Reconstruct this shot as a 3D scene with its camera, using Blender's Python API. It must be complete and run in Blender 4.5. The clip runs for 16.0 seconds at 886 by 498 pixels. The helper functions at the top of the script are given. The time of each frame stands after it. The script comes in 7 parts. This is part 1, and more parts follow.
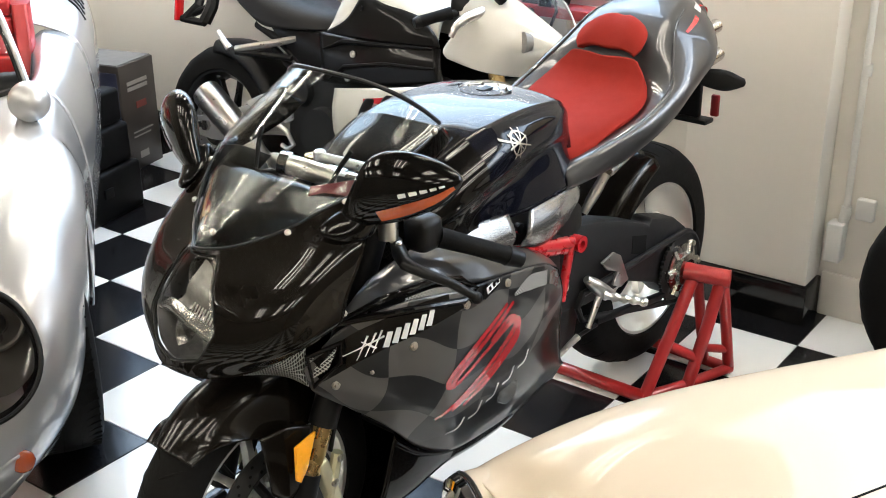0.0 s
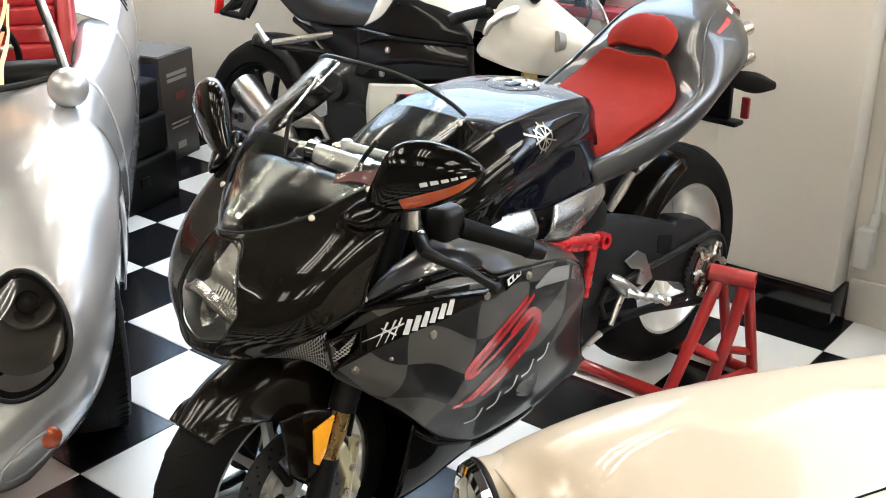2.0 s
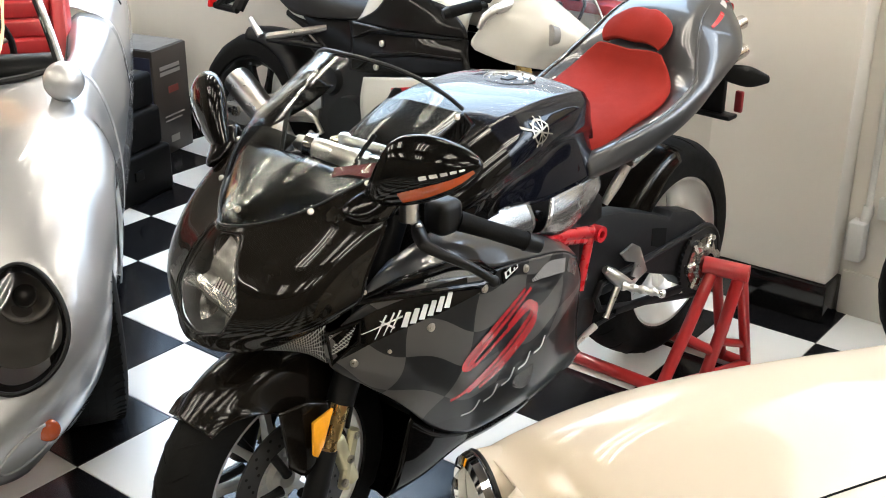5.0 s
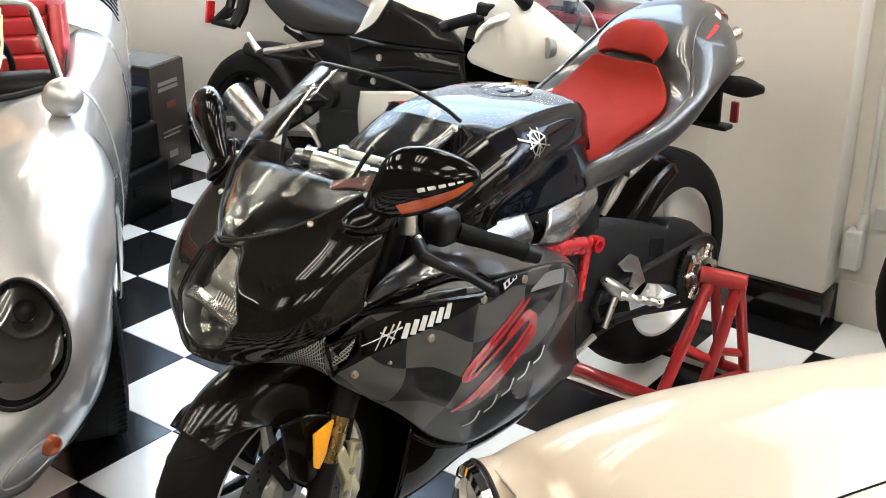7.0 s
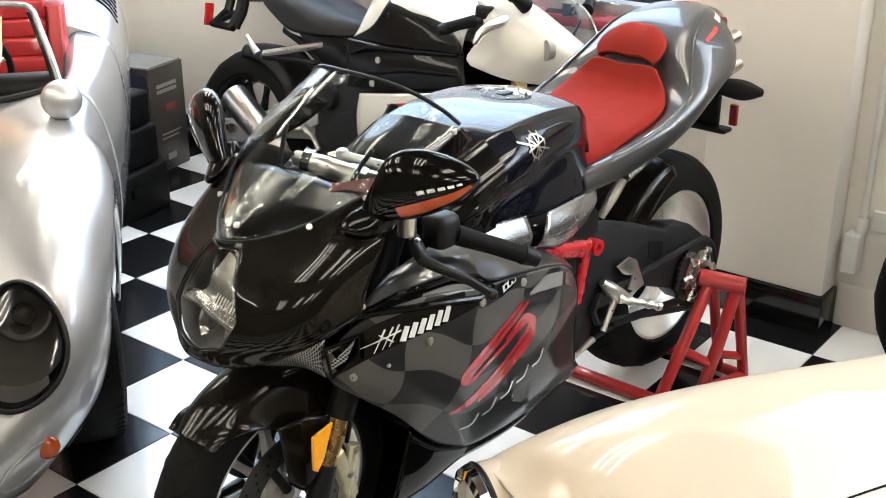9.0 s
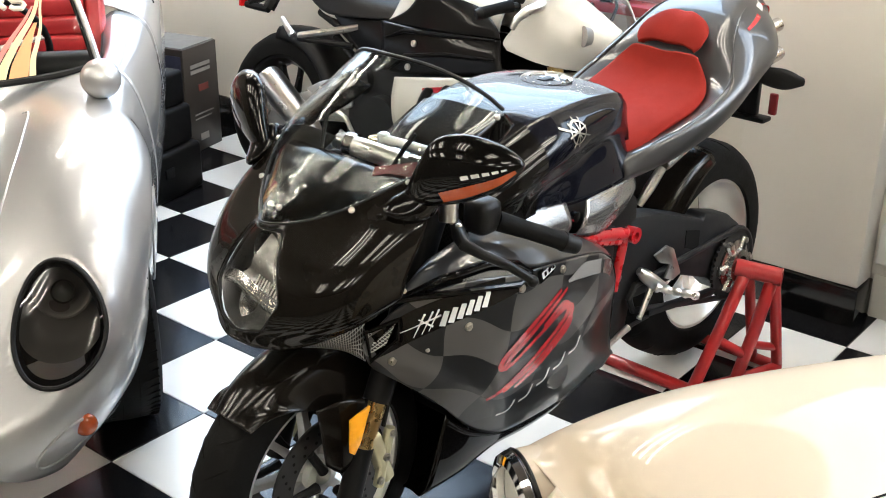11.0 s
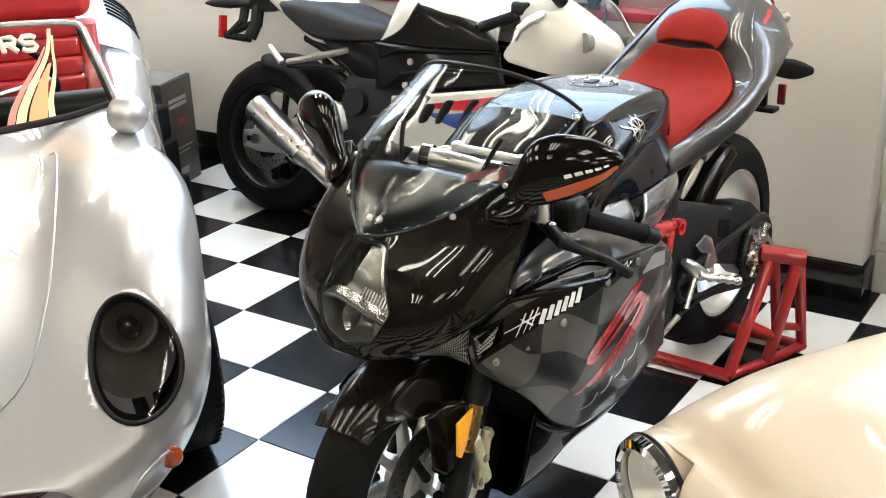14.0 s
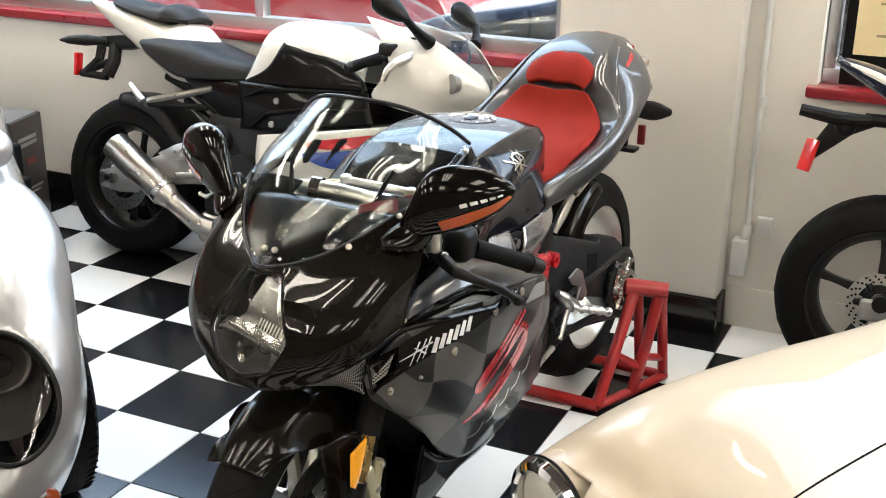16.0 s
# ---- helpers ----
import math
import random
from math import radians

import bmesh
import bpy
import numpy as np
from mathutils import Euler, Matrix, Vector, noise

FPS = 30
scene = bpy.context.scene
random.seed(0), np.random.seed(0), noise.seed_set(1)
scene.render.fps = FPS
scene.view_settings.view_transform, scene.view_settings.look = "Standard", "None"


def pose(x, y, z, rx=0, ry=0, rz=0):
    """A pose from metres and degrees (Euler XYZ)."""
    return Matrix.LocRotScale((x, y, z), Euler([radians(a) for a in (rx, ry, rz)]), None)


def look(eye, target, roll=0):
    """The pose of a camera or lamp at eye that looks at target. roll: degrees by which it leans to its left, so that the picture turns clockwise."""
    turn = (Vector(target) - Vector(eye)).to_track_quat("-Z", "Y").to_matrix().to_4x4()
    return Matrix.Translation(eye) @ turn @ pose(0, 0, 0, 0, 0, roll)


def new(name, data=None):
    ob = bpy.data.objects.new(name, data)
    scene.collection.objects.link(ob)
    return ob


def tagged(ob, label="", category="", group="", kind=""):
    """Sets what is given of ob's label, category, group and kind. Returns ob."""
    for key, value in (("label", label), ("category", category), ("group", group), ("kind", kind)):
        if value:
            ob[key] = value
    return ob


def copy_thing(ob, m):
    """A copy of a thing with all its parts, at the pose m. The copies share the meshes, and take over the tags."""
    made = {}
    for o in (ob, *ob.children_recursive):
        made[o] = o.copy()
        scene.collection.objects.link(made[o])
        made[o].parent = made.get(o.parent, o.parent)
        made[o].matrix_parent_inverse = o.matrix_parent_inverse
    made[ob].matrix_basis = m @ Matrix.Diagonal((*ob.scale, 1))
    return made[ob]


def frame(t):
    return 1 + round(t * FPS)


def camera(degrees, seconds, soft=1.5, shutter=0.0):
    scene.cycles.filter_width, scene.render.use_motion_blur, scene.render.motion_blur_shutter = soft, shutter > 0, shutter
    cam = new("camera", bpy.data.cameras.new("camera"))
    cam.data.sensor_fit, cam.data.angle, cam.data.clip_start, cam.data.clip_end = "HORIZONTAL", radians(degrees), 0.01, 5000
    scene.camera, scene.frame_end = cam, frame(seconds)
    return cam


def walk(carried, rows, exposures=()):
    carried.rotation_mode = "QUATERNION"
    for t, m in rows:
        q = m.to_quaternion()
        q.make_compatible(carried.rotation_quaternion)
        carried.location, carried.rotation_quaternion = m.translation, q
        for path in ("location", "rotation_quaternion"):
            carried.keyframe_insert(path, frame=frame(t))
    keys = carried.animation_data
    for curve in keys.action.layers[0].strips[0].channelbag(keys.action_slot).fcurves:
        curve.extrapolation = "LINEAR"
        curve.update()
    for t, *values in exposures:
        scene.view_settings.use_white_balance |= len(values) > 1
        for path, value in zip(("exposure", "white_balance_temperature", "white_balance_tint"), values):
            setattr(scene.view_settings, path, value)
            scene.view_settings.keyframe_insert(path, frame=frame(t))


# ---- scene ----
cam = camera(42.0, 16.0, 1.0)
PATH = [
    (0, (-1.656, -2.213, 1.696), (-0.179, -1.122, 0.903), -0.6),
    (0.5, (-1.643, -2.241, 1.686), (-0.187, -1.123, 0.891), 0.1),
    (1, (-1.652, -2.265, 1.682), (-0.203, -1.134, 0.894), -0.1),
    (1.5, (-1.661, -2.265, 1.683), (-0.223, -1.12, 0.897), 0.5),
    (2, (-1.667, -2.26, 1.685), (-0.228, -1.116, 0.897), 0.2),
    (2.5, (-1.671, -2.256, 1.684), (-0.237, -1.109, 0.893), -0.2),
    (3, (-1.669, -2.25, 1.682), (-0.231, -1.117, 0.875), 0.1),
    (5.5, (-1.69, -2.257, 1.691), (-0.243, -1.129, 0.896), 0.3),
    (6, (-1.692, -2.259, 1.689), (-0.243, -1.123, 0.907), -0.1),
    (6.5, (-1.696, -2.262, 1.689), (-0.244, -1.127, 0.912), -0.3),
    (7, (-1.699, -2.262, 1.69), (-0.243, -1.132, 0.914), -0.1),
    (7.5, (-1.699, -2.262, 1.69), (-0.237, -1.14, 0.914), 0.1),
    (8, (-1.699, -2.261, 1.69), (-0.233, -1.143, 0.913), 0.1),
    (8.5, (-1.698, -2.261, 1.692), (-0.234, -1.14, 0.919), 0.1),
    (9, (-1.698, -2.26, 1.691), (-0.239, -1.131, 0.918), 0.0),
    (9.5, (-1.7, -2.258, 1.692), (-0.252, -1.119, 0.912), 0.2),
    (12, (-1.729, -2.216, 1.689), (-0.309, -1.06, 0.885), 0.4),
    (12.5, (-1.732, -2.217, 1.685), (-0.317, -1.056, 0.88), 0.0),
    (13, (-1.754, -2.202, 1.683), (-0.342, -1.034, 0.882), -1.0),
    (13.5, (-1.861, -2.101, 1.69), (-0.403, -0.977, 0.908), -1.3),
    (14, (-1.985, -1.977, 1.681), (-0.452, -0.942, 0.919), -2.1),
    (14.5, (-2.048, -1.927, 1.673), (-0.435, -0.997, 0.943), -1.9),
    (15, (-2.057, -1.918, 1.666), (-0.387, -1.065, 0.97), -1.0),
    (15.5, (-2.069, -1.913, 1.664), (-0.371, -1.108, 0.979), 0.1),
    (16, (-2.077, -1.898, 1.66), (-0.379, -1.097, 0.973), 0.6),
]
walk(cam, [(t, look(eye, target, roll)) for t, eye, target, roll in PATH], [(0, 1.54, 5800, 10), (14, 1.56, 5800, 10), (15, 1.56, 5800, 10), (16, 1.48, 5800, 10)])

# ---- world, sun, lamps ----
world = bpy.data.worlds.new("world")
scene.world = world
world.use_nodes = True
wn = world.node_tree
sky = wn.nodes.new("ShaderNodeTexSky")
sky.sky_type = "NISHITA"
sky.sun_disc = False
sky.sun_elevation, sky.sun_rotation = radians(39), radians(160)
sky.dust_density, sky.ozone_density = 6.0, 0.4
wn.links.new(sky.outputs[0], wn.nodes["Background"].inputs[0])
wn.nodes["Background"].inputs[1].default_value = 0.15
sun = new("sun", bpy.data.lights.new("sun", "SUN"))
sun.data.energy, sun.data.angle, sun.data.color = 5.0, radians(0.5), (1.0, 0.95, 0.88)
sun.matrix_world = look((0, 0, 12), (14.0, 5.0, 0))


# ---- building tools ----
def part(name, bm, material, parent=None, label="", smooth=True, angle=35.0):
    me = bpy.data.meshes.new(name)
    bm.normal_update()
    bm.to_mesh(me)
    bm.free()
    me.materials.append(material)
    if smooth:
        me.shade_smooth()
        if angle:
            me.set_sharp_from_angle(angle=radians(angle))
    ob = new(name, me)
    ob.parent = parent
    if label:
        tagged(ob, label)
    return ob


def thing(name, label, category, group="", m=None):
    ob = new(name)
    ob.empty_display_size = 0.1
    if m is not None:
        ob.matrix_world = m
    return tagged(ob, label, category, group)


def solid(name, bm, material, label="", category="", group="", kind="", smooth=True, angle=35.0):
    return tagged(part(name, bm, material, None, "", smooth, angle), label, category, group, kind)


def add_box(bm, lo, hi, bevel=0.0, segs=2, m=None):
    lo, hi = Vector(lo), Vector(hi)
    r = bmesh.ops.create_cube(bm, size=1.0, matrix=Matrix.Translation((lo + hi) / 2) @ Matrix.Diagonal((*(hi - lo), 1)))
    vs = r["verts"]
    if bevel:
        es = list({e for v in vs for e in v.link_edges})
        r = bmesh.ops.bevel(bm, geom=es, offset=bevel, segments=segs, affect="EDGES", profile=0.5, clamp_overlap=True)
        vs = list({v for f in r["faces"] for v in f.verts} | {v for v in vs if v.is_valid})
    if m is not None:
        vs = set(vs)
        grow = list(vs)
        while grow:
            v = grow.pop()
            for e in v.link_edges:
                o = e.other_vert(v)
                if o not in vs:
                    vs.add(o)
                    grow.append(o)
        bmesh.ops.transform(bm, matrix=m, verts=list(vs))
    return bm


def boxy(lo, hi, bevel=0.0, segs=2, m=None):
    return add_box(bmesh.new(), lo, hi, bevel, segs, m)


def axes_to(d):
    d = Vector(d).normalized()
    s = Vector((0, 0, 1)) if abs(d.z) < 0.9 else Vector((1, 0, 0))
    a = d.cross(s).normalized()
    return a, d.cross(a).normalized(), d


def add_tube(bm, pts, r, seg=10, closed=False, caps=True):
    """A round bar along points; r is one radius or one for each point."""
    pts = [Vector(p) for p in pts]
    n = len(pts)
    rs = r if isinstance(r, (list, tuple)) else [r] * n
    rings = []
    a = None
    for i, p in enumerate(pts):
        if closed:
            d = pts[(i + 1) % n] - pts[i - 1]
        else:
            d = pts[min(i + 1, n - 1)] - pts[max(i - 1, 0)]
        d.normalize()
        if a is None:
            a = axes_to(d)[0]
        a = (a - d * a.dot(d)).normalized()
        b = d.cross(a)
        rings.append([bm.verts.new(p + (a * math.cos(q) + b * math.sin(q)) * rs[i]) for q in [2 * math.pi * k / seg for k in range(seg)]])
    for i in range(n if closed else n - 1):
        u, v = rings[i], rings[(i + 1) % n]
        for k in range(seg):
            bm.faces.new((u[k], u[(k + 1) % seg], v[(k + 1) % seg], v[k]))
    if caps and not closed:
        bm.faces.new(rings[0][::-1])
        bm.faces.new(rings[-1])
    return bm


def tube(pts, r, seg=10, closed=False):
    return add_tube(bmesh.new(), pts, r, seg, closed)


def add_lathe(bm, profile, seg=48, m=None, close=False):
    """Turns (radius, along) rows about the y axis."""
    rings = []
    for r, y in profile:
        rings.append([bm.verts.new((r * math.cos(2 * math.pi * k / seg), y, r * math.sin(2 * math.pi * k / seg))) for k in range(seg)])
    pairs = list(zip(rings, rings[1:])) + ([(rings[-1], rings[0])] if close else [])
    for u, v in pairs:
        for k in range(seg):
            bm.faces.new((u[k], u[(k + 1) % seg], v[(k + 1) % seg], v[k]))
    if m is not None:
        bmesh.ops.transform(bm, matrix=m, verts=[v for ring in rings for v in ring])
    return bm


def lathe(profile, seg=48, m=None, close=False):
    return add_lathe(bmesh.new(), profile, seg, m, close)


def cat(p, t):
    """A smooth curve through the rows of p, at t from 0 to 1."""
    n = len(p) - 1
    x = min(max(t, 0.0), 1.0) * n
    i = min(int(x), n - 1)
    u = x - i
    p0 = p[i - 1] if i > 0 else p[0] * 2 - p[1]
    p3 = p[i + 2] if i + 2 <= n else p[n] * 2 - p[n - 1]
    p1, p2 = p[i], p[i + 1]
    return 0.5 * (p1 * 2 + (p2 - p0) * u + (p0 * 2 - p1 * 5 + p2 * 4 - p3) * u * u + (p1 * 3 - p0 - p2 * 3 + p3) * u * u * u)


def add_loft(bm, rows, nu=24, nv=16, closed=False, ends=False, flip=False):
    """A smooth sheet over rows of points (all rows alike long). closed: each row is a ring."""
    rows = [[Vector(p) for p in row] for row in rows]
    cols = []
    for row in rows:
        ring = row + [row[0]] if closed else row
        if closed:
            k = len(row)
            pts = []
            for j in range(nv):
                x = j / nv * k
                i, u = int(x), x - int(x)
                p0, p1, p2, p3 = row[(i - 1) % k], row[i % k], row[(i + 1) % k], row[(i + 2) % k]
                pts.append(0.5 * (p1 * 2 + (p2 - p0) * u + (p0 * 2 - p1 * 5 + p2 * 4 - p3) * u * u + (p1 * 3 - p0 - p2 * 3 + p3) * u * u * u))
            cols.append(pts)
        else:
            cols.append([cat(ring, j / (nv - 1)) for j in range(nv)])
    grid = []
    for i in range(nu):
        grid.append([bm.verts.new(cat([c[j] for c in cols], i / (nu - 1))) for j in range(nv)])
    for i in range(nu - 1):
        for j in range(nv if closed else nv - 1):
            q = (grid[i][j], grid[i][(j + 1) % nv], grid[i + 1][(j + 1) % nv], grid[i + 1][j])
            bm.faces.new(q[::-1] if flip else q)
    if ends and closed:
        bm.faces.new(grid[0] if flip else grid[0][::-1])
        bm.faces.new(grid[-1][::-1] if flip else grid[-1])
    return bm


def loft(rows, nu=24, nv=16, closed=False, ends=False, flip=False):
    return add_loft(bmesh.new(), rows, nu, nv, closed, ends, flip)


def shell(ob, t, offset=-1.0):
    """Gives a sheet its thickness."""
    md = ob.modifiers.new("thickness", "SOLIDIFY")
    md.thickness, md.offset, md.use_even_offset = t, offset, False
    return ob


def mirror_y(rows):
    return [[(p[0], -p[1], p[2]) for p in row] for row in rows]


def add_prism(bm, outline, axis, lo, hi, bevel=0.0):
    """An outline of (a, b) pairs pushed along an axis: 'y' takes (x, z), 'x' takes (y, z), 'z' takes (x, y)."""
    def at(p, w):
        return {"y": (p[0], w, p[1]), "x": (w, p[0], p[1]), "z": (p[0], p[1], w)}[axis]
    a = [bm.verts.new(at(p, lo)) for p in outline]
    b = [bm.verts.new(at(p, hi)) for p in outline]
    n = len(outline)
    fs = [bm.faces.new(a), bm.faces.new(b[::-1])]
    for i in range(n):
        fs.append(bm.faces.new((a[i], b[i], b[(i + 1) % n], a[(i + 1) % n])))
    bmesh.ops.recalc_face_normals(bm, faces=fs)
    if bevel:
        bmesh.ops.bevel(bm, geom=list({e for f in fs for e in f.edges}), offset=bevel, segments=2, affect="EDGES", profile=0.5, clamp_overlap=True)
    return bm


def prism(outline, axis, lo, hi, bevel=0.0):
    return add_prism(bmesh.new(), outline, axis, lo, hi, bevel)


def relax(bm, times=20, factor=0.5):
    """Evens out a lofted sheet; its edges stay where they are."""
    inner = [v for v in bm.verts if not v.is_boundary]
    for _ in range(times):
        bmesh.ops.smooth_vert(bm, verts=inner, factor=factor, use_axis_x=True, use_axis_y=True, use_axis_z=True)
    return bm


# ---- materials ----
def material(name, color, rough=0.5, metal=0.0, coat=0.0, vary=0.12, scale=8.0, bump=0.0, bump_scale=60.0, spec=0.5, rvary=0.08, emit=None, coat_rough=0.015):
    m = bpy.data.materials.new(name)
    m.use_nodes = True
    nt = m.node_tree
    b = nt.nodes["Principled BSDF"]
    b.inputs["Metallic"].default_value = metal
    b.inputs["Coat Weight"].default_value = coat
    b.inputs["Coat Roughness"].default_value = coat_rough
    b.inputs["Specular IOR Level"].default_value = spec
    tc = nt.nodes.new("ShaderNodeTexCoord")
    n1 = nt.nodes.new("ShaderNodeTexNoise")
    n1.inputs["Scale"].default_value, n1.inputs["Detail"].default_value = scale, 6
    nt.links.new(tc.outputs["Object"], n1.inputs["Vector"])
    mix = nt.nodes.new("ShaderNodeMix")
    mix.data_type = "RGBA"
    c = Vector(color)
    mix.inputs["A"].default_value = (*(c * (1 - vary)), 1)
    mix.inputs["B"].default_value = (*(c * (1 + vary)), 1)
    nt.links.new(n1.outputs["Fac"], mix.inputs["Factor"])
    nt.links.new(mix.outputs["Result"], b.inputs["Base Color"])
    n2 = nt.nodes.new("ShaderNodeTexNoise")
    n2.inputs["Scale"].default_value, n2.inputs["Detail"].default_value = scale * 3.7, 4
    nt.links.new(tc.outputs["Object"], n2.inputs["Vector"])
    mr = nt.nodes.new("ShaderNodeMapRange")
    mr.inputs["To Min"].default_value, mr.inputs["To Max"].default_value = max(rough - rvary, 0.02), min(rough + rvary, 1)
    nt.links.new(n2.outputs["Fac"], mr.inputs["Value"])
    nt.links.new(mr.outputs["Result"], b.inputs["Roughness"])
    if bump:
        n3 = nt.nodes.new("ShaderNodeTexNoise")
        n3.inputs["Scale"].default_value, n3.inputs["Detail"].default_value = bump_scale, 4
        nt.links.new(tc.outputs["Object"], n3.inputs["Vector"])
        bp = nt.nodes.new("ShaderNodeBump")
        bp.inputs["Strength"].default_value, bp.inputs["Distance"].default_value = bump, 0.002
        nt.links.new(n3.outputs["Fac"], bp.inputs["Height"])
        nt.links.new(bp.outputs["Normal"], b.inputs["Normal"])
    if emit:
        b.inputs["Emission Color"].default_value = (*emit[:3], 1)
        b.inputs["Emission Strength"].default_value = emit[3]
    return m


def glass(name, tint=(1, 1, 1), rough=0.0, ior=1.45):
    m = bpy.data.materials.new(name)
    m.use_nodes = True
    b = m.node_tree.nodes["Principled BSDF"]
    b.inputs["Base Color"].default_value = (*tint, 1)
    b.inputs["Roughness"].default_value = rough
    b.inputs["IOR"].default_value = ior
    b.inputs["Transmission Weight"].default_value = 1.0
    return m


def thin_glass(name, tint=(0.9, 0.92, 0.92), gloss=0.08):
    """A thin clear pane: mostly lets light through, and mirrors by its angle."""
    m = bpy.data.materials.new(name)
    m.use_nodes = True
    nt = m.node_tree
    nt.nodes.remove(nt.nodes["Principled BSDF"])
    out = nt.nodes["Material Output"]
    tr, gl, mx, lw, pw, ad = (nt.nodes.new(k) for k in ("ShaderNodeBsdfTransparent", "ShaderNodeBsdfGlossy", "ShaderNodeMixShader", "ShaderNodeLayerWeight", "ShaderNodeMath", "ShaderNodeMath"))
    tr.inputs["Color"].default_value = (*tint, 1)
    gl.inputs["Roughness"].default_value = 0.02
    lw.inputs["Blend"].default_value = 0.5
    pw.operation, pw.inputs[1].default_value = "POWER", 4.0
    ad.operation, ad.inputs[1].default_value, ad.inputs[2].default_value = "MULTIPLY_ADD", 0.55, gloss * 0.6
    nt.links.new(lw.outputs["Facing"], pw.inputs[0])
    nt.links.new(pw.outputs[0], ad.inputs[0])
    nt.links.new(ad.outputs[0], mx.inputs[0])
    nt.links.new(tr.outputs[0], mx.inputs[1])
    nt.links.new(gl.outputs[0], mx.inputs[2])
    nt.links.new(mx.outputs[0], out.inputs["Surface"])
    return m


M_black = material("black_gloss_paint", (0.0026, 0.0023, 0.002), 0.2, 0.0, 0.45, 0.2, 5, spec=0.05, rvary=0.01, coat_rough=0.02)
M_grey = material("metallic_grey_paint", (0.042, 0.042, 0.043), 0.42, 0.6, 0.7, 0.03, 6, rvary=0.015)
M_satin = material("satin_black_plastic", (0.0045, 0.0045, 0.0047), 0.42, 0.0, 0.0, 0.25, 12, 0.15, 300, spec=0.22)
M_engine = material("dark_engine_metal", (0.016, 0.016, 0.017), 0.5, 0.6, 0.0, 0.3, 14, 0.2, 90)
M_rubber = material("tyre_rubber", (0.005, 0.0049, 0.0048), 0.66, 0.0, 0.0, 0.3, 20, 0.3, 200, spec=0.1)
M_alu = material("brushed_aluminium", (0.62, 0.61, 0.59), 0.3, 1.0, 0.0, 0.1, 18, 0.05, 200)
M_steel = material("stainless_steel", (0.55, 0.52, 0.48), 0.25, 1.0, 0.0, 0.12, 14)
M_chrome = material("chrome", (0.8, 0.8, 0.8), 0.06, 1.0, 0.0, 0.05, 10, rvary=0.03)
M_gold = material("gold_anodised", (0.52, 0.36, 0.14), 0.28, 1.0, 0.0, 0.1, 14)
M_redframe = material("red_painted_steel", (0.42, 0.012, 0.018), 0.28, 0.0, 0.8, 0.12, 9)
M_stand = material("red_stand_paint", (0.36, 0.016, 0.016), 0.34, 0.0, 0.5, 0.18, 7, 0.08, 80)
M_suede = material("red_suede", (0.205, 0.014, 0.008), 0.9, 0.0, 0.0, 0.14, 14, 0.25, 350, spec=0.2)
M_amber = material("amber_lens", (0.30, 0.045, 0.005), 0.12, 0.0, 0.6, 0.1, 30)
M_yellow = material("amber_reflector", (0.9, 0.38, 0.01), 0.25, 0.0, 0.6, 0.12, 90)
M_redlens = material("red_lens", (0.6, 0.012, 0.012), 0.15, 0.0, 0.6, 0.1, 30)
M_silver = material("silver_car_paint", (0.43, 0.43, 0.43), 0.36, 0.66, 1.0, 0.012, 3, rvary=0.012)
M_cream = material("cream_car_paint", (0.48, 0.412, 0.32), 0.5, 0.0, 0.55, 0.01, 4, spec=0.1, rvary=0.004)
M_wall = material("wall_paint", (0.70, 0.67, 0.615), 0.6, 0.0, 0.0, 0.035, 2.2, 0.06, 120)
M_ceiling = material("ceiling_paint", (0.075, 0.062, 0.045), 0.8, 0.0, 0.0, 0.04, 2)
# for walls out of view: the dark colour stands in for dim light
M_dim = material("unseen_wall_dimmed", (0.12, 0.105, 0.085), 0.7, 0.0, 0.0, 0.06, 2)
M_baseboard = material("black_base_tile", (0.005, 0.005, 0.005), 0.15, 0.0, 0.0, 0.3, 6)
M_sillred = material("red_window_trim", (0.26, 0.016, 0.024), 0.3, 0.0, 0.3, 0.1, 7)
M_frame_alu = material("window_aluminium", (0.5, 0.51, 0.52), 0.35, 0.9, 0.0, 0.06, 9)
M_pane = thin_glass("window_glass")
M_screen = thin_glass("clear_screen", (0.9, 0.91, 0.9), 0.03)
M_conduit = material("painted_conduit", (0.62, 0.62, 0.6), 0.45, 0.0, 0.0, 0.06, 12)
M_asphalt = material("pale_concrete", (0.42, 0.41, 0.39), 0.9, 0.0, 0.0, 0.3, 4, 0.4, 90)
M_lamp = material("fluorescent_tube", (0.9, 0.9, 0.9), 0.4, emit=(1.0, 0.86, 0.65, 17.6))
M_tile_w = material("white_floor_tile", (0.77, 0.77, 0.75), 0.16, 0.0, 0.0, 0.05, 3, 0.03, 30, rvary=0.05, spec=0.4)
M_tile_b = material("black_floor_tile", (0.008, 0.008, 0.009), 0.18, 0.0, 0.0, 0.4, 3, 0.03, 30, rvary=0.05, spec=0.3)
M_grout = material("grey_grout", (0.16, 0.155, 0.15), 0.8)

# ---- the room ----
TILE = 0.305
WALL_X, X_MIN, Y_MIN, Y_MAX, H = 1.79, -7.0, -6.5, 5.2, 3.05
SILL_Z, HEAD_Z = 0.88, 2.75
bm = boxy((X_MIN - 0.2, Y_MIN - 0.2, -0.10), (WALL_X + 0.25, Y_MAX + 0.2, -0.004))
floor = solid("floor", bm, M_grout, "black and white checkerboard tiled showroom floor", "floor", kind="structure", smooth=False)
bm = boxy((X_MIN - 0.2, Y_MIN - 0.2, H), (WALL_X + 0.25, Y_MAX + 0.2, H + 0.15))
solid("ceiling", bm, M_ceiling, "dark painted high ceiling", "ceiling", kind="structure", smooth=False)


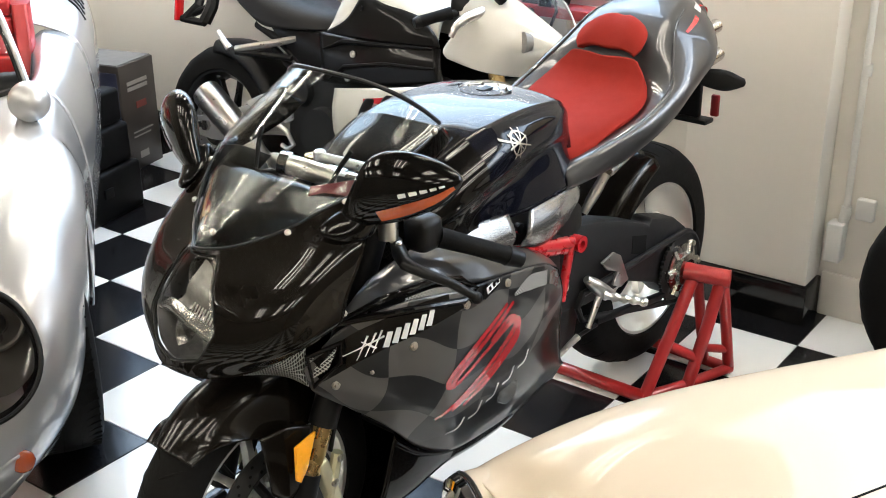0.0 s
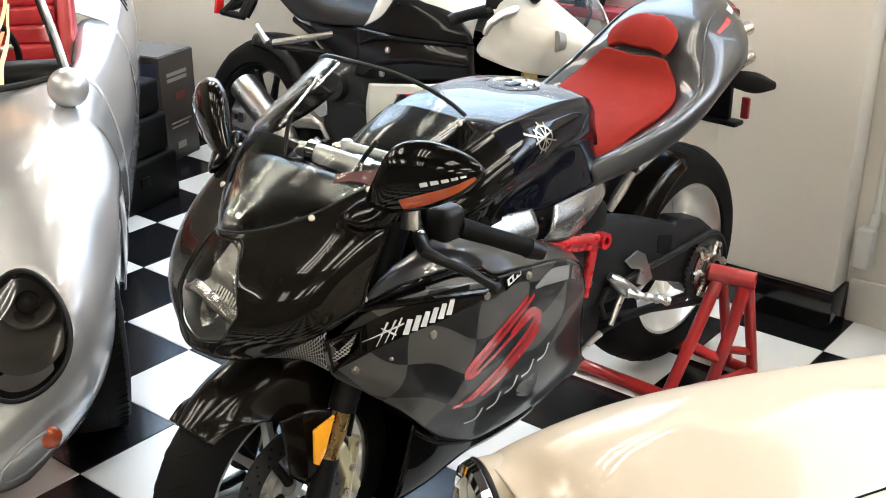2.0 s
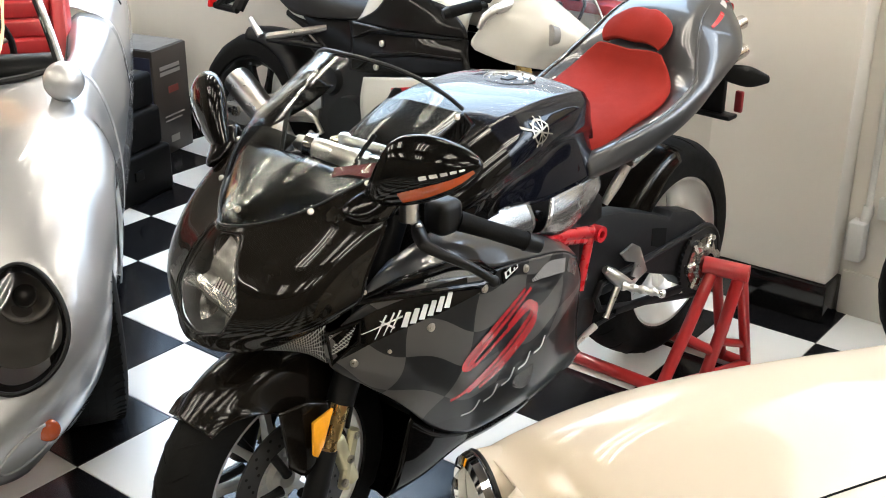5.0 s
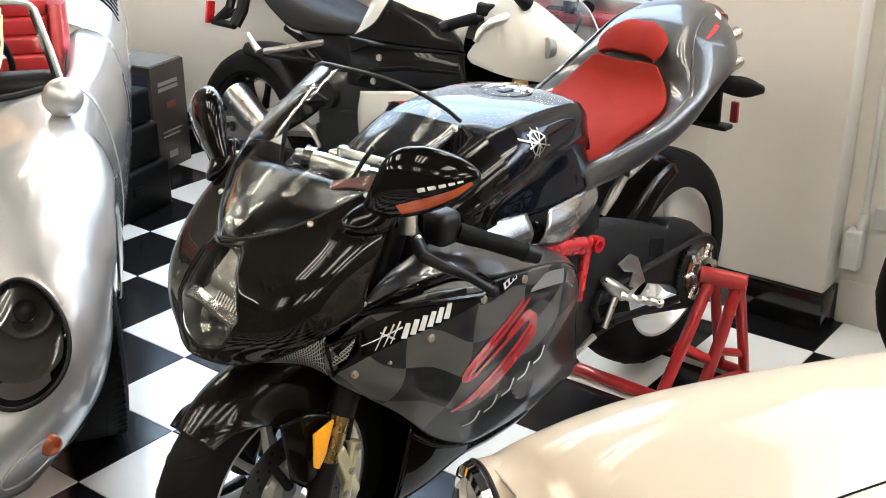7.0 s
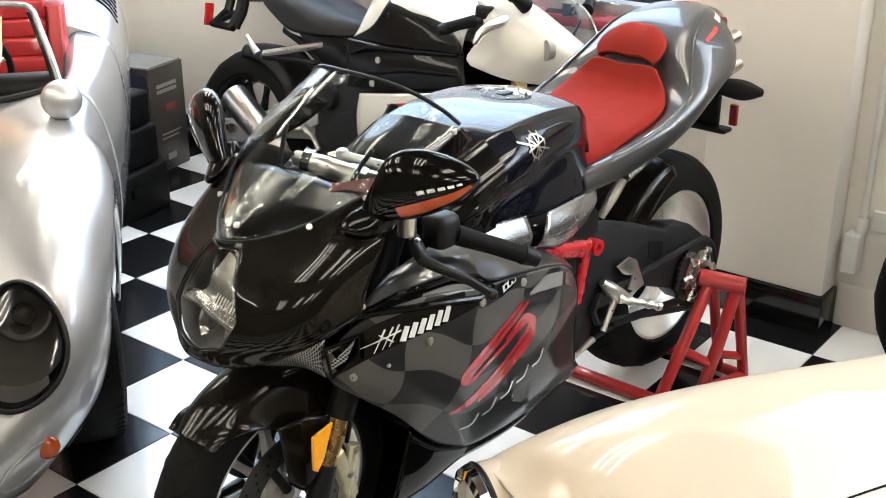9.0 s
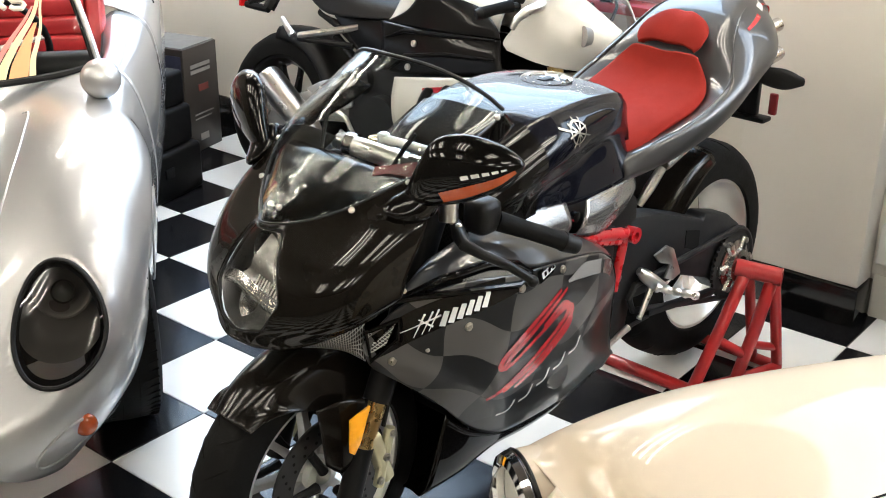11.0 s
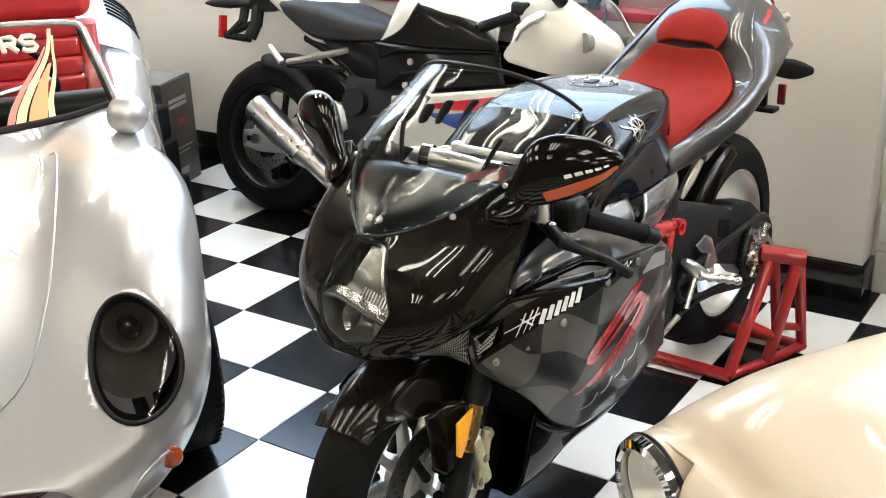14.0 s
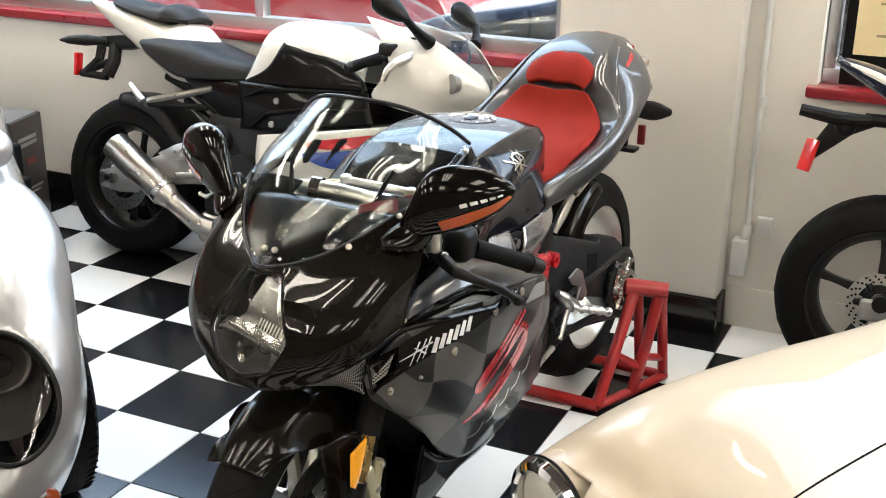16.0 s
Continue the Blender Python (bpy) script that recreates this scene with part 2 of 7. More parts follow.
def wall_with_openings(name, axis, lo, hi, spans, openings, z1, label, mat_=None):
    """A wall from lo to hi thick along an axis; openings are (from, to, sill, head) along its run."""
    bm = bmesh.new()
    a, b = spans
    cuts = sorted(openings)
    x = a
    for o in cuts + [None]:
        end = o[0] if o else b
        if end > x:
            seg = [(x, end, 0, z1)]
        else:
            seg = []
        if o:
            seg += [(o[0], o[1], 0, o[2]), (o[0], o[1], o[3], z1)]
            x = o[1]
        for s in seg:
            if s[3] - s[2] < 1e-4:
                continue
            if axis == "x":
                add_box(bm, (lo, s[0], s[2]), (hi, s[1], s[3]))
            else:
                add_box(bm, (s[0], lo, s[2]), (s[1], hi, s[3]))
    return solid(name, bm, mat_ or M_wall, label, "wall", kind="structure", smooth=False)


wall_with_openings("wall_back", "x", WALL_X, WALL_X + 0.22, (Y_MIN, Y_MAX),
                   [(-4.2, -1.41, SILL_Z, HEAD_Z), (-0.52, 3.4, SILL_Z, HEAD_Z)], H, "cream painted wall with windows above a red sill")
# unseen walls added to close the room, coloured dark to keep reflections dim
wall_with_openings("wall_side", "y", Y_MAX, Y_MAX + 0.2, (X_MIN, WALL_X + 0.22), [], H, "unseen wall closing the room, darkened for dim reflections", M_dim)
wall_with_openings("wall_far_side", "y", Y_MIN - 0.2, Y_MIN, (X_MIN, WALL_X + 0.22), [], H, "unseen wall closing the room, darkened for dim reflections", M_dim)
wall_with_openings("wall_front", "x", X_MIN - 0.2, X_MIN, (Y_MIN, Y_MAX), [], H, "unseen wall closing the room, darkened for dim reflections", M_dim)
# pillar
bm = boxy((1.668, -1.176, 0.132), (WALL_X - 0.002, -0.735, H - 0.002), 0.004)
solid("pillar", bm, M_wall, "cream painted wall pillar with black base", "pillar", kind="structure")
bm = boxy((1.655, -1.186, 0.0), (WALL_X - 0.002, -0.725, 0.130), 0.004)
solid("baseboard_pillar", bm, M_baseboard, "glossy black tile base of the pillar", "baseboard", kind="structure")
bm = boxy((WALL_X - 0.016, -0.722, 0.0), (WALL_X - 0.001, Y_MAX, 0.15), 0.003)
solid("baseboard_back", bm, M_baseboard, "glossy black tile baseboard", "baseboard", kind="structure")
bm = boxy((WALL_X - 0.014, Y_MIN, 0.0), (WALL_X - 0.001, -1.19, 0.15), 0.003)
solid("baseboard_right_bay", bm, M_wall, "cream painted baseboard", "baseboard", kind="structure")


def window(name, y0, y1, panes):
    root = thing(name, "aluminium framed window with a red sill", "window", m=pose(WALL_X + 0.1, y0, SILL_Z))
    root["kind"] = "structure"
    w, h = y1 - y0, HEAD_Z - SILL_Z
    bm = bmesh.new()
    add_box(bm, (-0.03, 0.001, 0.001), (0.03, w - 0.001, 0.05), 0.004)
    add_box(bm, (-0.03, 0.001, h - 0.05), (0.03, w - 0.001, h - 0.001), 0.004)
    for k in range(panes + 1):
        y = 0.022 + (w - 0.044) * k / panes
        add_box(bm, (-0.028, y - 0.02, 0.05), (0.028, y + 0.02, h - 0.05), 0.004)
    part("window_frame", bm, M_frame_alu, root)
    part("window_sill", boxy((-0.135, -0.03, -0.033), (-0.035, w + 0.03, 0.004), 0.006), M_sillred, root, "glossy dark red sill")
    for k in range(panes):
        ya, yb = 0.042 + (w - 0.044) * k / panes, 0.002 + (w - 0.044) * (k + 1) / panes
        g = part("pane", boxy((-0.003, ya, 0.05), (0.003, yb, h - 0.05)), M_pane, root, smooth=False)
        g.visible_shadow = False
    return root


window("window_1", -0.52, 3.4, 3)
window("window_2", -4.2, -1.41, 2)

# ceiling lamps: short fixtures with three tubes each
lamp0 = thing("ceiling_light", "three tube fluorescent ceiling light, switched on", "ceiling light", "ceiling lights", pose(0, 0, H))
bm = bmesh.new()
for s in (-0.15, 0.0, 0.15):
    add_box(bm, (-0.65, s - 0.018, -0.060), (0.65, s + 0.018, -0.001), 0.004)
for s in (-0.64, 0.64):
    add_box(bm, (s - 0.02, -0.19, -0.064), (s + 0.02, 0.19, -0.001), 0.004)
part("housing", bm, M_frame_alu, lamp0, "narrow metal battens")
for s in (-0.15, 0.0, 0.15):
    part("tube", tube([(-0.62, s, -0.085), (0.62, s, -0.085)], 0.016, 10), M_lamp, lamp0)
LAMPS = [(x, y) for y in (-4.95, -3.55, -2.15, -0.75, 0.65, 2.05, 3.45) for x in (-4.6, -1.8, 1.0)]
for k, (x, y) in enumerate(LAMPS):
    if k == 0:
        lamp0.matrix_world = pose(x, y, H)
    else:
        copy_thing(lamp0, pose(x, y, H))
# daylight in the upper part of the back windows
for nm, yc, w, watts in (("window_light_back", 1.44, 3.8, 36.0), ("window_light_bay", -2.8, 2.7, 22.0)):
    c = new(nm, bpy.data.lights.new(nm, "AREA"))
    c.data.shape, c.data.size, c.data.size_y, c.data.energy, c.data.color = "RECTANGLE", w, 1.1, watts, (0.74, 0.88, 1.0)
    c.matrix_world = look((WALL_X + 0.02, yc, 2.12), (0.0, yc, 1.4))

# ground outside
bm = boxy((-60, -60, -0.5), (60, 60, -0.12))
solid("ground", bm, M_asphalt, "pale concrete outside the windows", "ground", kind="structure", smooth=False)

# ---- wheels ----
def tyre_profile(r_rim, r_out, w):
    """Half-round motorcycle tyre section, from one bead to the other."""
    rows = []
    for k in range(15):
        a = math.pi * (k / 14)
        y = -w / 2 * math.cos(a)
        s = math.sin(a)
        rows.append((r_rim + (r_out - r_rim) * (s ** 0.55 if s > 0 else 0), y * (0.92 + 0.08 * s)))
    inner = [(r_rim - 0.006, w * 0.40), (r_rim - 0.006, -w * 0.40)]
    return rows + inner


M_disc = material("dark_brake_disc", (0.09, 0.088, 0.085), 0.35, 0.9, 0.0, 0.15, 20)


def wheel(parent, name, centre, r_out, r_rim, w, rim_mat, spokes, turn=0.0, discs=(), disc_r=0.155, spoke_w=0.02, label="", hub_r=0.045, dish=0.0, grooves=26):
    """A motorcycle wheel: tyre, rim, hub with spokes and brake discs; the axle runs along y."""
    m = Matrix.Translation(centre) @ pose(0, 0, 0, 0, 0, turn)
    w_ob = part(name, lathe([(hub_r, -w * 0.3), (hub_r, w * 0.3), (hub_r * 0.5, w * 0.33), (hub_r * 0.5, -w * 0.33)], 28, m, True), rim_mat, parent, label)
    part("tyre", lathe(tyre_profile(r_rim, r_out, w), 72, m, True), M_rubber, w_ob, "black rubber tyre with grooved tread")
    rim = [(r_rim + 0.009, -w * 0.43), (r_rim + 0.009, -w * 0.39), (r_rim - 0.006, -w * 0.37), (r_rim - 0.024, -w * 0.2), (r_rim - 0.026, w * 0.2), (r_rim - 0.006, w * 0.37),
           (r_rim + 0.009, w * 0.39), (r_rim + 0.009, w * 0.43), (r_rim - 0.012, w * 0.41), (r_rim - 0.034, w * 0.22), (r_rim - 0.036, -w * 0.22), (r_rim - 0.012, -w * 0.41)]
    part("rim", lathe(rim, 64, m, True), rim_mat, w_ob)
    for k in range(spokes):
        a = 2 * math.pi * (k + 0.3) / spokes
        c, s = math.cos(a), math.sin(a)
        tn = (-s, c)
        bm = bmesh.new()
        rows = []
        for q, hw, ht in ((hub_r * 0.8, spoke_w * 0.9, 0.018), ((hub_r + r_rim) / 2, spoke_w * 0.55, 0.012), (r_rim - 0.028, spoke_w * 0.8, 0.014)):
            off = dish * (q - hub_r) / (r_rim - hub_r)
            rows.append([(q * c + tn[0] * hw * u, off + ht * v, q * s + tn[1] * hw * u) for u, v in ((-1, -0.7), (-0.7, -1), (0.7, -1), (1, -0.7), (1, 0.7), (0.7, 1), (-0.7, 1), (-1, 0.7))])
        add_loft(bm, rows, 6, 16, True, True)
        bmesh.ops.recalc_face_normals(bm, faces=bm.faces)
        bmesh.ops.transform(bm, matrix=m, verts=bm.verts)
        part("spoke", bm, rim_mat, w_ob)
    for y in discs:
        bm = bmesh.new()
        t = 0.0025
        inner = disc_r * 0.66
        add_lathe(bm, [(inner, y - t), (disc_r, y - t), (disc_r, y + t), (inner, y + t)], 64, m, True)
        part("brake_disc", bm, M_disc if rim_mat.name.startswith("satin") else M_alu, w_ob, "drilled steel brake disc")
        bm = bmesh.new()
        for k in range(60):
            a = 2 * math.pi * k / 60
            q = disc_r * (0.74, 0.83, 0.92)[k % 3]
            for s in (-1, 1):
                add_tube(bm, [(q * math.cos(a), y + s * t * 0.6, q * math.sin(a)), (q * math.cos(a), y + s * (t + 0.0006), q * math.sin(a))], 0.0038, 8)
        bmesh.ops.transform(bm, matrix=m, verts=bm.verts)
        part("disc_drilling", bm, M_satin, w_ob)["kind"] = "stuff"
        for k in range(6):
            a = 2 * math.pi * k / 6
            bm = tube([(hub_r * c2 * math.cos(a), y, hub_r * c2 * math.sin(a)) for c2 in (0.9, 1.4)] + [(inner * 1.03 * math.cos(a), y, inner * 1.03 * math.sin(a))], [0.012, 0.010, 0.010], 10)
            bmesh.ops.transform(bm, matrix=m, verts=bm.verts)
            part("carrier_arm", bm, M_satin, w_ob, "disc carrier arm")
    if grooves:
        # tread grooves as thin dark strips cut into the crown
        bm = bmesh.new()
        for k in range(grooves):
            for side in (-1, 1):
                a0 = 2 * math.pi * (k + (0.5 if side > 0 else 0)) / grooves
                pts = []
                for q in range(6):
                    u = 0.12 + 0.66 * q / 5
                    ang = math.pi / 2 + side * u * 1.15
                    y = -w / 2 * math.cos(ang)
                    s = math.sin(ang)
                    rr = r_rim + (r_out - r_rim) * s ** 0.55 - 0.0006
                    a = a0 + u * 0.20
                    pts.append((rr * math.cos(a), y * (0.92 + 0.08 * s), rr * math.sin(a)))
                add_tube(bm, pts, [0.0012, 0.0022, 0.0026, 0.0026, 0.002, 0.001], 5)
        bmesh.ops.transform(bm, matrix=m, verts=bm.verts)
        part("tread_pattern", bm, M_groove, w_ob)["kind"] = "stuff"
    return w_ob


M_groove = material("tyre_groove", (0.006, 0.006, 0.006), 0.9, spec=0.1)

from mathutils.bvhtree import BVHTree

# ---- black sports motorcycle on its stand ----
def math_node(nt, op, a, b=None, c=None):
    n = nt.nodes.new("ShaderNodeMath")
    n.operation = op
    for k, v in enumerate((a, b, c)):
        if v is None:
            continue
        if isinstance(v, (int, float)):
            n.inputs[k].default_value = v
        else:
            nt.links.new(v, n.inputs[k])
    return n.outputs[0]


def paint_checks():
    """Grey lacquer with a waving chequered-flag pattern in two greys."""
    m = material("chequered_grey_paint", (0.05, 0.05, 0.05), 0.38, 0.0, 0.45, 0.1, 5, rvary=0.02, spec=0.2)
    nt = m.node_tree
    b = nt.nodes["Principled BSDF"]
    tc = nt.nodes.new("ShaderNodeTexCoord")
    sp = nt.nodes.new("ShaderNodeSeparateXYZ")
    nt.links.new(tc.outputs["Object"], sp.inputs[0])
    x, z = sp.outputs["X"], sp.outputs["Z"]
    ripple = math_node(nt, "SINE", math_node(nt, "MULTIPLY", z, 26.0))
    u = math_node(nt, "MULTIPLY_ADD", z, 0.2, math_node(nt, "SUBTRACT", x, 1.07))
    u = math_node(nt, "MULTIPLY_ADD", ripple, 0.012, u)
    u = math_node(nt, "FLOOR", math_node(nt, "DIVIDE", u, 0.16))
    dx = math_node(nt, "SUBTRACT", x, 0.94)
    row = math_node(nt, "MULTIPLY_ADD", math_node(nt, "MULTIPLY", dx, dx), 0.9, 0.497)
    wave = math_node(nt, "MULTIPLY", math_node(nt, "SINE", math_node(nt, "MULTIPLY", x, 30.0)), 0.012)
    v = math_node(nt, "ADD", math_node(nt, "SUBTRACT", z, row), wave)
    v = math_node(nt, "FLOOR", math_node(nt, "DIVIDE", v, 0.088))
    odd = math_node(nt, "PINGPONG", math_node(nt, "ADD", u, v), 1.0)
    mx = nt.nodes.new("ShaderNodeMix")
    mx.data_type = "RGBA"
    mx.inputs["A"].default_value = (0.012, 0.012, 0.0125, 1)
    mx.inputs["B"].default_value = (0.078, 0.075, 0.071, 1)
    nt.links.new(odd, mx.inputs["Factor"])
    low = math_node(nt, "MULTIPLY_ADD", x, -0.394, 0.786)
    lo = nt.nodes.new("ShaderNodeMix")
    lo.data_type = "RGBA"
    lo.inputs["A"].default_value = (0.0035, 0.0033, 0.003, 1)
    nt.links.new(mx.outputs["Result"], lo.inputs["B"])
    nt.links.new(math_node(nt, "GREATER_THAN", z, low), lo.inputs["Factor"])
    nt.links.new(lo.outputs["Result"], b.inputs["Base Color"])
    return m


M_check = paint_checks()
M_nose = material("nose_gloss_black", (0.0045, 0.0036, 0.0026), 0.25, 0.0, 0.42, 0.15, 5, spec=0.05, coat_rough=0.02)
M_tank = material("dark_blue_black_paint", (0.004, 0.0045, 0.008), 0.2, 0.0, 0.6, 0.15, 5, spec=0.05, coat_rough=0.025)
M_darkgrey = material("dark_grey_metallic_paint", (0.03, 0.03, 0.031), 0.3, 0.4, 0.8, 0.05, 6, rvary=0.02)
M_decal_red = material("red_graphic", (0.42, 0.018, 0.022), 0.25, 0.0, 1.0, 0.05, 9)
M_decal_white = material("white_graphic", (0.75, 0.75, 0.74), 0.25, 0.0, 1.0, 0.05, 9)
M_decal_grey = material("grey_graphic", (0.62, 0.62, 0.61), 0.3, 0.1, 0.5, 0.05, 9)
M_reflector = material("lamp_reflector", (0.80, 0.79, 0.76), 0.33, 0.55, 0.0, 0.06, 20)
M_lens = thin_glass("lamp_lens", (0.93, 0.93, 0.91), 0.06)
M_lampglass = material("lamp_glass", (0.10, 0.10, 0.095), 0.06, 0.4, 1.0, 0.05, 20)
M_lampdark = material("lamp_bezel", (0.03, 0.03, 0.03), 0.3, 0.0, 0.3, 0.1, 20)
M_lampsilver = material("lamp_chrome_bowl", (0.30, 0.295, 0.285), 0.2, 0.9, 0.0, 0.1, 25)
M_fender = material("dark_mudguard", (0.0045, 0.0036, 0.0026), 0.25, 0.0, 0.38, 0.15, 6, spec=0.05, rvary=0.02, coat_rough=0.12)
M_palegold = material("pale_gold_caliper", (0.66, 0.62, 0.42), 0.35, 0.7, 0.0, 0.1, 18)
M_tintsilver = material("tinted_silver_panel", (0.30, 0.295, 0.29), 0.25, 0.85, 0.3, 0.06, 8)
M_magnesium = material("satin_silver_wheel", (0.72, 0.71, 0.68), 0.34, 0.85, 0.0, 0.08, 10)


def mesh_material(name, c0, c1, pitch, ax="X", az="Z"):
    """Woven wire: two crossing sets of fine bright lines over dark holes."""
    m = material(name, c1, 0.4, 0.7, 0.0, 0.1, 20)
    nt = m.node_tree
    b = nt.nodes["Principled BSDF"]
    tc = nt.nodes.new("ShaderNodeTexCoord")
    sp = nt.nodes.new("ShaderNodeSeparateXYZ")
    nt.links.new(tc.outputs["Object"], sp.inputs[0])
    k = 2 * math.pi / pitch
    p = math_node(nt, "SINE", math_node(nt, "MULTIPLY", math_node(nt, "ADD", sp.outputs[ax], sp.outputs[az]), k))
    q = math_node(nt, "SINE", math_node(nt, "MULTIPLY", math_node(nt, "SUBTRACT", sp.outputs[ax], sp.outputs[az]), k))
    w = math_node(nt, "GREATER_THAN", math_node(nt, "MAXIMUM", p, q), 0.62)
    mx = nt.nodes.new("ShaderNodeMix")
    mx.data_type = "RGBA"
    mx.inputs["A"].default_value, mx.inputs["B"].default_value = (*c0, 1), (*c1, 1)
    nt.links.new(w, mx.inputs["Factor"])
    nt.links.new(mx.outputs["Result"], b.inputs["Base Color"])
    return m


M_mesh = mesh_material("silver_wire_mesh", (0.008, 0.008, 0.008), (0.5, 0.5, 0.48), 0.0075)
M_mesh_chin = mesh_material("chin_wire_mesh", (0.008, 0.008, 0.008), (0.5, 0.5, 0.48), 0.0065, "X", "Y")
M_grille = mesh_material("white_vent_grille", (0.2, 0.2, 0.2), (0.75, 0.75, 0.73), 0.008)

M_bolt = material("bolt_metal", (0.50, 0.47, 0.41), 0.3, 1.0, 0.0, 0.2, 60)

BIKE = pose(1.1236, -0.8266, 0, 0, 0, 175.67)
mv = thing("sport_motorcycle", "black and grey sports motorcycle with red suede seat", "motorcycle", m=BIKE)
AX_R, AX_F = Vector((-0.005, 0, 0.358)), Vector((1.422, 0.008, 0.290))


def screw(parent, p, n, r=0.0075, mat_=None):
    n = Vector(n).normalized()
    p = Vector(p)
    bm = tube([p - n * 0.004, p + n * 0.0012, p + n * 0.0016, p + n * 0.0018, p + n * 0.0035, p + n * 0.0038, p + n * 0.0015], [r, r, r * 0.9, r * 0.62, r * 0.60, r * 0.36, r * 0.34], 14)
    return part("screw", bm, mat_ or M_bolt, parent)


def both_sides(rows):
    """Half rows from the middle outwards, carried on to the other side."""
    return [[(p[0], -p[1], p[2]) for p in row[:0:-1]] + row for row in rows]


# wheels
wheel(mv, "front_wheel", AX_F, 0.292, 0.211, 0.122, M_magnesium, 10, 0.0, (-0.062, 0.062), 0.155, 0.014, "silver spoked front wheel", 0.04)
wheel(mv, "rear_wheel", AX_R, 0.326, 0.228, 0.192, M_magnesium, 5, 0.0, (), 0.11, 0.024, "silver rear wheel with a broad tyre", 0.06, -0.03, 24)

# nose cowl: rows from the screen's edge down to the chin, columns from the middle to the side
NOSE = [[(1.506, 0, 0.872), (1.478, 0.040, 0.872), (1.440, 0.085, 0.885), (1.390, 0.130, 0.908), (1.335, 0.168, 0.938), (1.268, 0.204, 0.968)],
        [(1.538, 0, 0.820), (1.526, 0.045, 0.822), (1.498, 0.105, 0.826), (1.458, 0.168, 0.840), (1.406, 0.216, 0.860), (1.318, 0.243, 0.892)],
        [(1.562, 0, 0.760), (1.556, 0.050, 0.760), (1.542, 0.094, 0.760), (1.516, 0.156, 0.768), (1.466, 0.214, 0.782), (1.367, 0.241, 0.805)],
        [(1.578, 0, 0.705), (1.571, 0.048, 0.702), (1.554, 0.100, 0.702), (1.524, 0.163, 0.712), (1.466, 0.215, 0.732), (1.378, 0.238, 0.765)],
        [(1.584, 0, 0.662), (1.572, 0.045, 0.657), (1.546, 0.100, 0.663), (1.503, 0.156, 0.684), (1.449, 0.204, 0.716), (1.383, 0.232, 0.748)]]
LAMP_C = (0.0, 0.765)
LAMP_EDGE = [(0.044, 0.096), (0.091, -0.018), (0.060, -0.076), (0.0, -0.088), (-0.060, -0.076), (-0.091, -0.018), (-0.044, 0.096), (0.0, 0.100)]


def lamp_r(a):
    """The headlamp's outline: a faceted diamond, broad at the middle, with rounded corners."""
    tot = 0.0
    for k in range(7):
        b = a + (k - 3) * 0.03
        d = (math.cos(b), math.sin(b))
        best = 0.06
        for (x0, z0), (x1, z1) in zip(LAMP_EDGE, LAMP_EDGE[1:] + LAMP_EDGE[:1]):
            ex, ez = x1 - x0, z1 - z0
            den = d[0] * ez - d[1] * ex
            if abs(den) > 1e-9:
                r = (x0 * ez - z0 * ex) / den
                w = (x0 * d[1] - z0 * d[0]) / den
                if r > 0 and -1e-6 <= w <= 1 + 1e-6:
                    best = r
        tot += best / 7
    return tot


def snap_hole(bm, centre, radius, make, tree):
    """Moves the rim of a hole onto a smooth outline on the surface; gives the rim's points in order."""
    rim = {v for e in bm.edges if len(e.link_faces) == 1 for v in e.verts if not v.tag and make(v.co)}
    out = []
    for v in rim:
        a = math.atan2(v.co.z - centre[1], v.co.y - centre[0])
        r = radius(a)
        y, z = centre[0] + r * math.cos(a), centre[1] + r * math.sin(a)
        hit = tree.ray_cast(Vector((3, y, z)), Vector((-1, 0, 0)))[0]
        v.co = Vector((hit.x if hit is not None else v.co.x, y, z))
        out.append((a, v.co.copy()))
    return [p for _, p in sorted(out, key=lambda q: q[0])]


def even_ring(centre, radius, tree, n=48, lift=0.0):
    """Points of an outline laid onto a surface seen from the front."""
    out = []
    for k in range(n):
        a = 2 * math.pi * k / n
        y, z = centre[0] + radius(a) * math.cos(a), centre[1] + radius(a) * math.sin(a)
        hit = tree.ray_cast(Vector((3, y, z)), Vector((-1, 0, 0)))[0]
        if hit is not None:
            out.append(hit + Vector((lift, 0, 0)))
    return out


def in_lamp(y, z):
    """Inside the headlamp's outline, seen from the front."""
    dy, dz = y - LAMP_C[0], z - LAMP_C[1]
    return math.hypot(dy, dz) < lamp_r(math.atan2(dz, dy))


bm = relax(loft(both_sides(NOSE), 84, 150), 110)
nose_tree = BVHTree.FromBMesh(bm)
for v in bm.verts:
    v.tag = False
lens_bm = bm.copy()
for v in bm.verts:
    v.tag = v.is_boundary
cut = [f for f in bm.faces if in_lamp(f.calc_center_median().y, f.calc_center_median().z)]
bmesh.ops.delete(bm, geom=cut, context="FACES")
keep_out = [f for f in lens_bm.faces if not in_lamp(f.calc_center_median().y, f.calc_center_median().z)]
bmesh.ops.delete(lens_bm, geom=keep_out, context="FACES")
snap_hole(lens_bm, LAMP_C, lamp_r, lambda co: True, nose_tree)
snap_hole(bm, LAMP_C, lamp_r, lambda co: abs(co.y) < 0.11, nose_tree)
shell(part("nose_fairing", bm, M_nose, mv, "gloss black nose fairing", angle=0), 0.004)
part("headlamp_seal", tube(even_ring(LAMP_C, lamp_r, nose_tree, 64), 0.003, 6, True), M_satin, mv)
low = [cat([Vector(p) for p in both_sides(NOSE)[-1]], k / 60) for k in range(61)]
part("nose_lip", tube(low, 0.005, 8), M_nose, mv, "rounded lower lip of the nose")
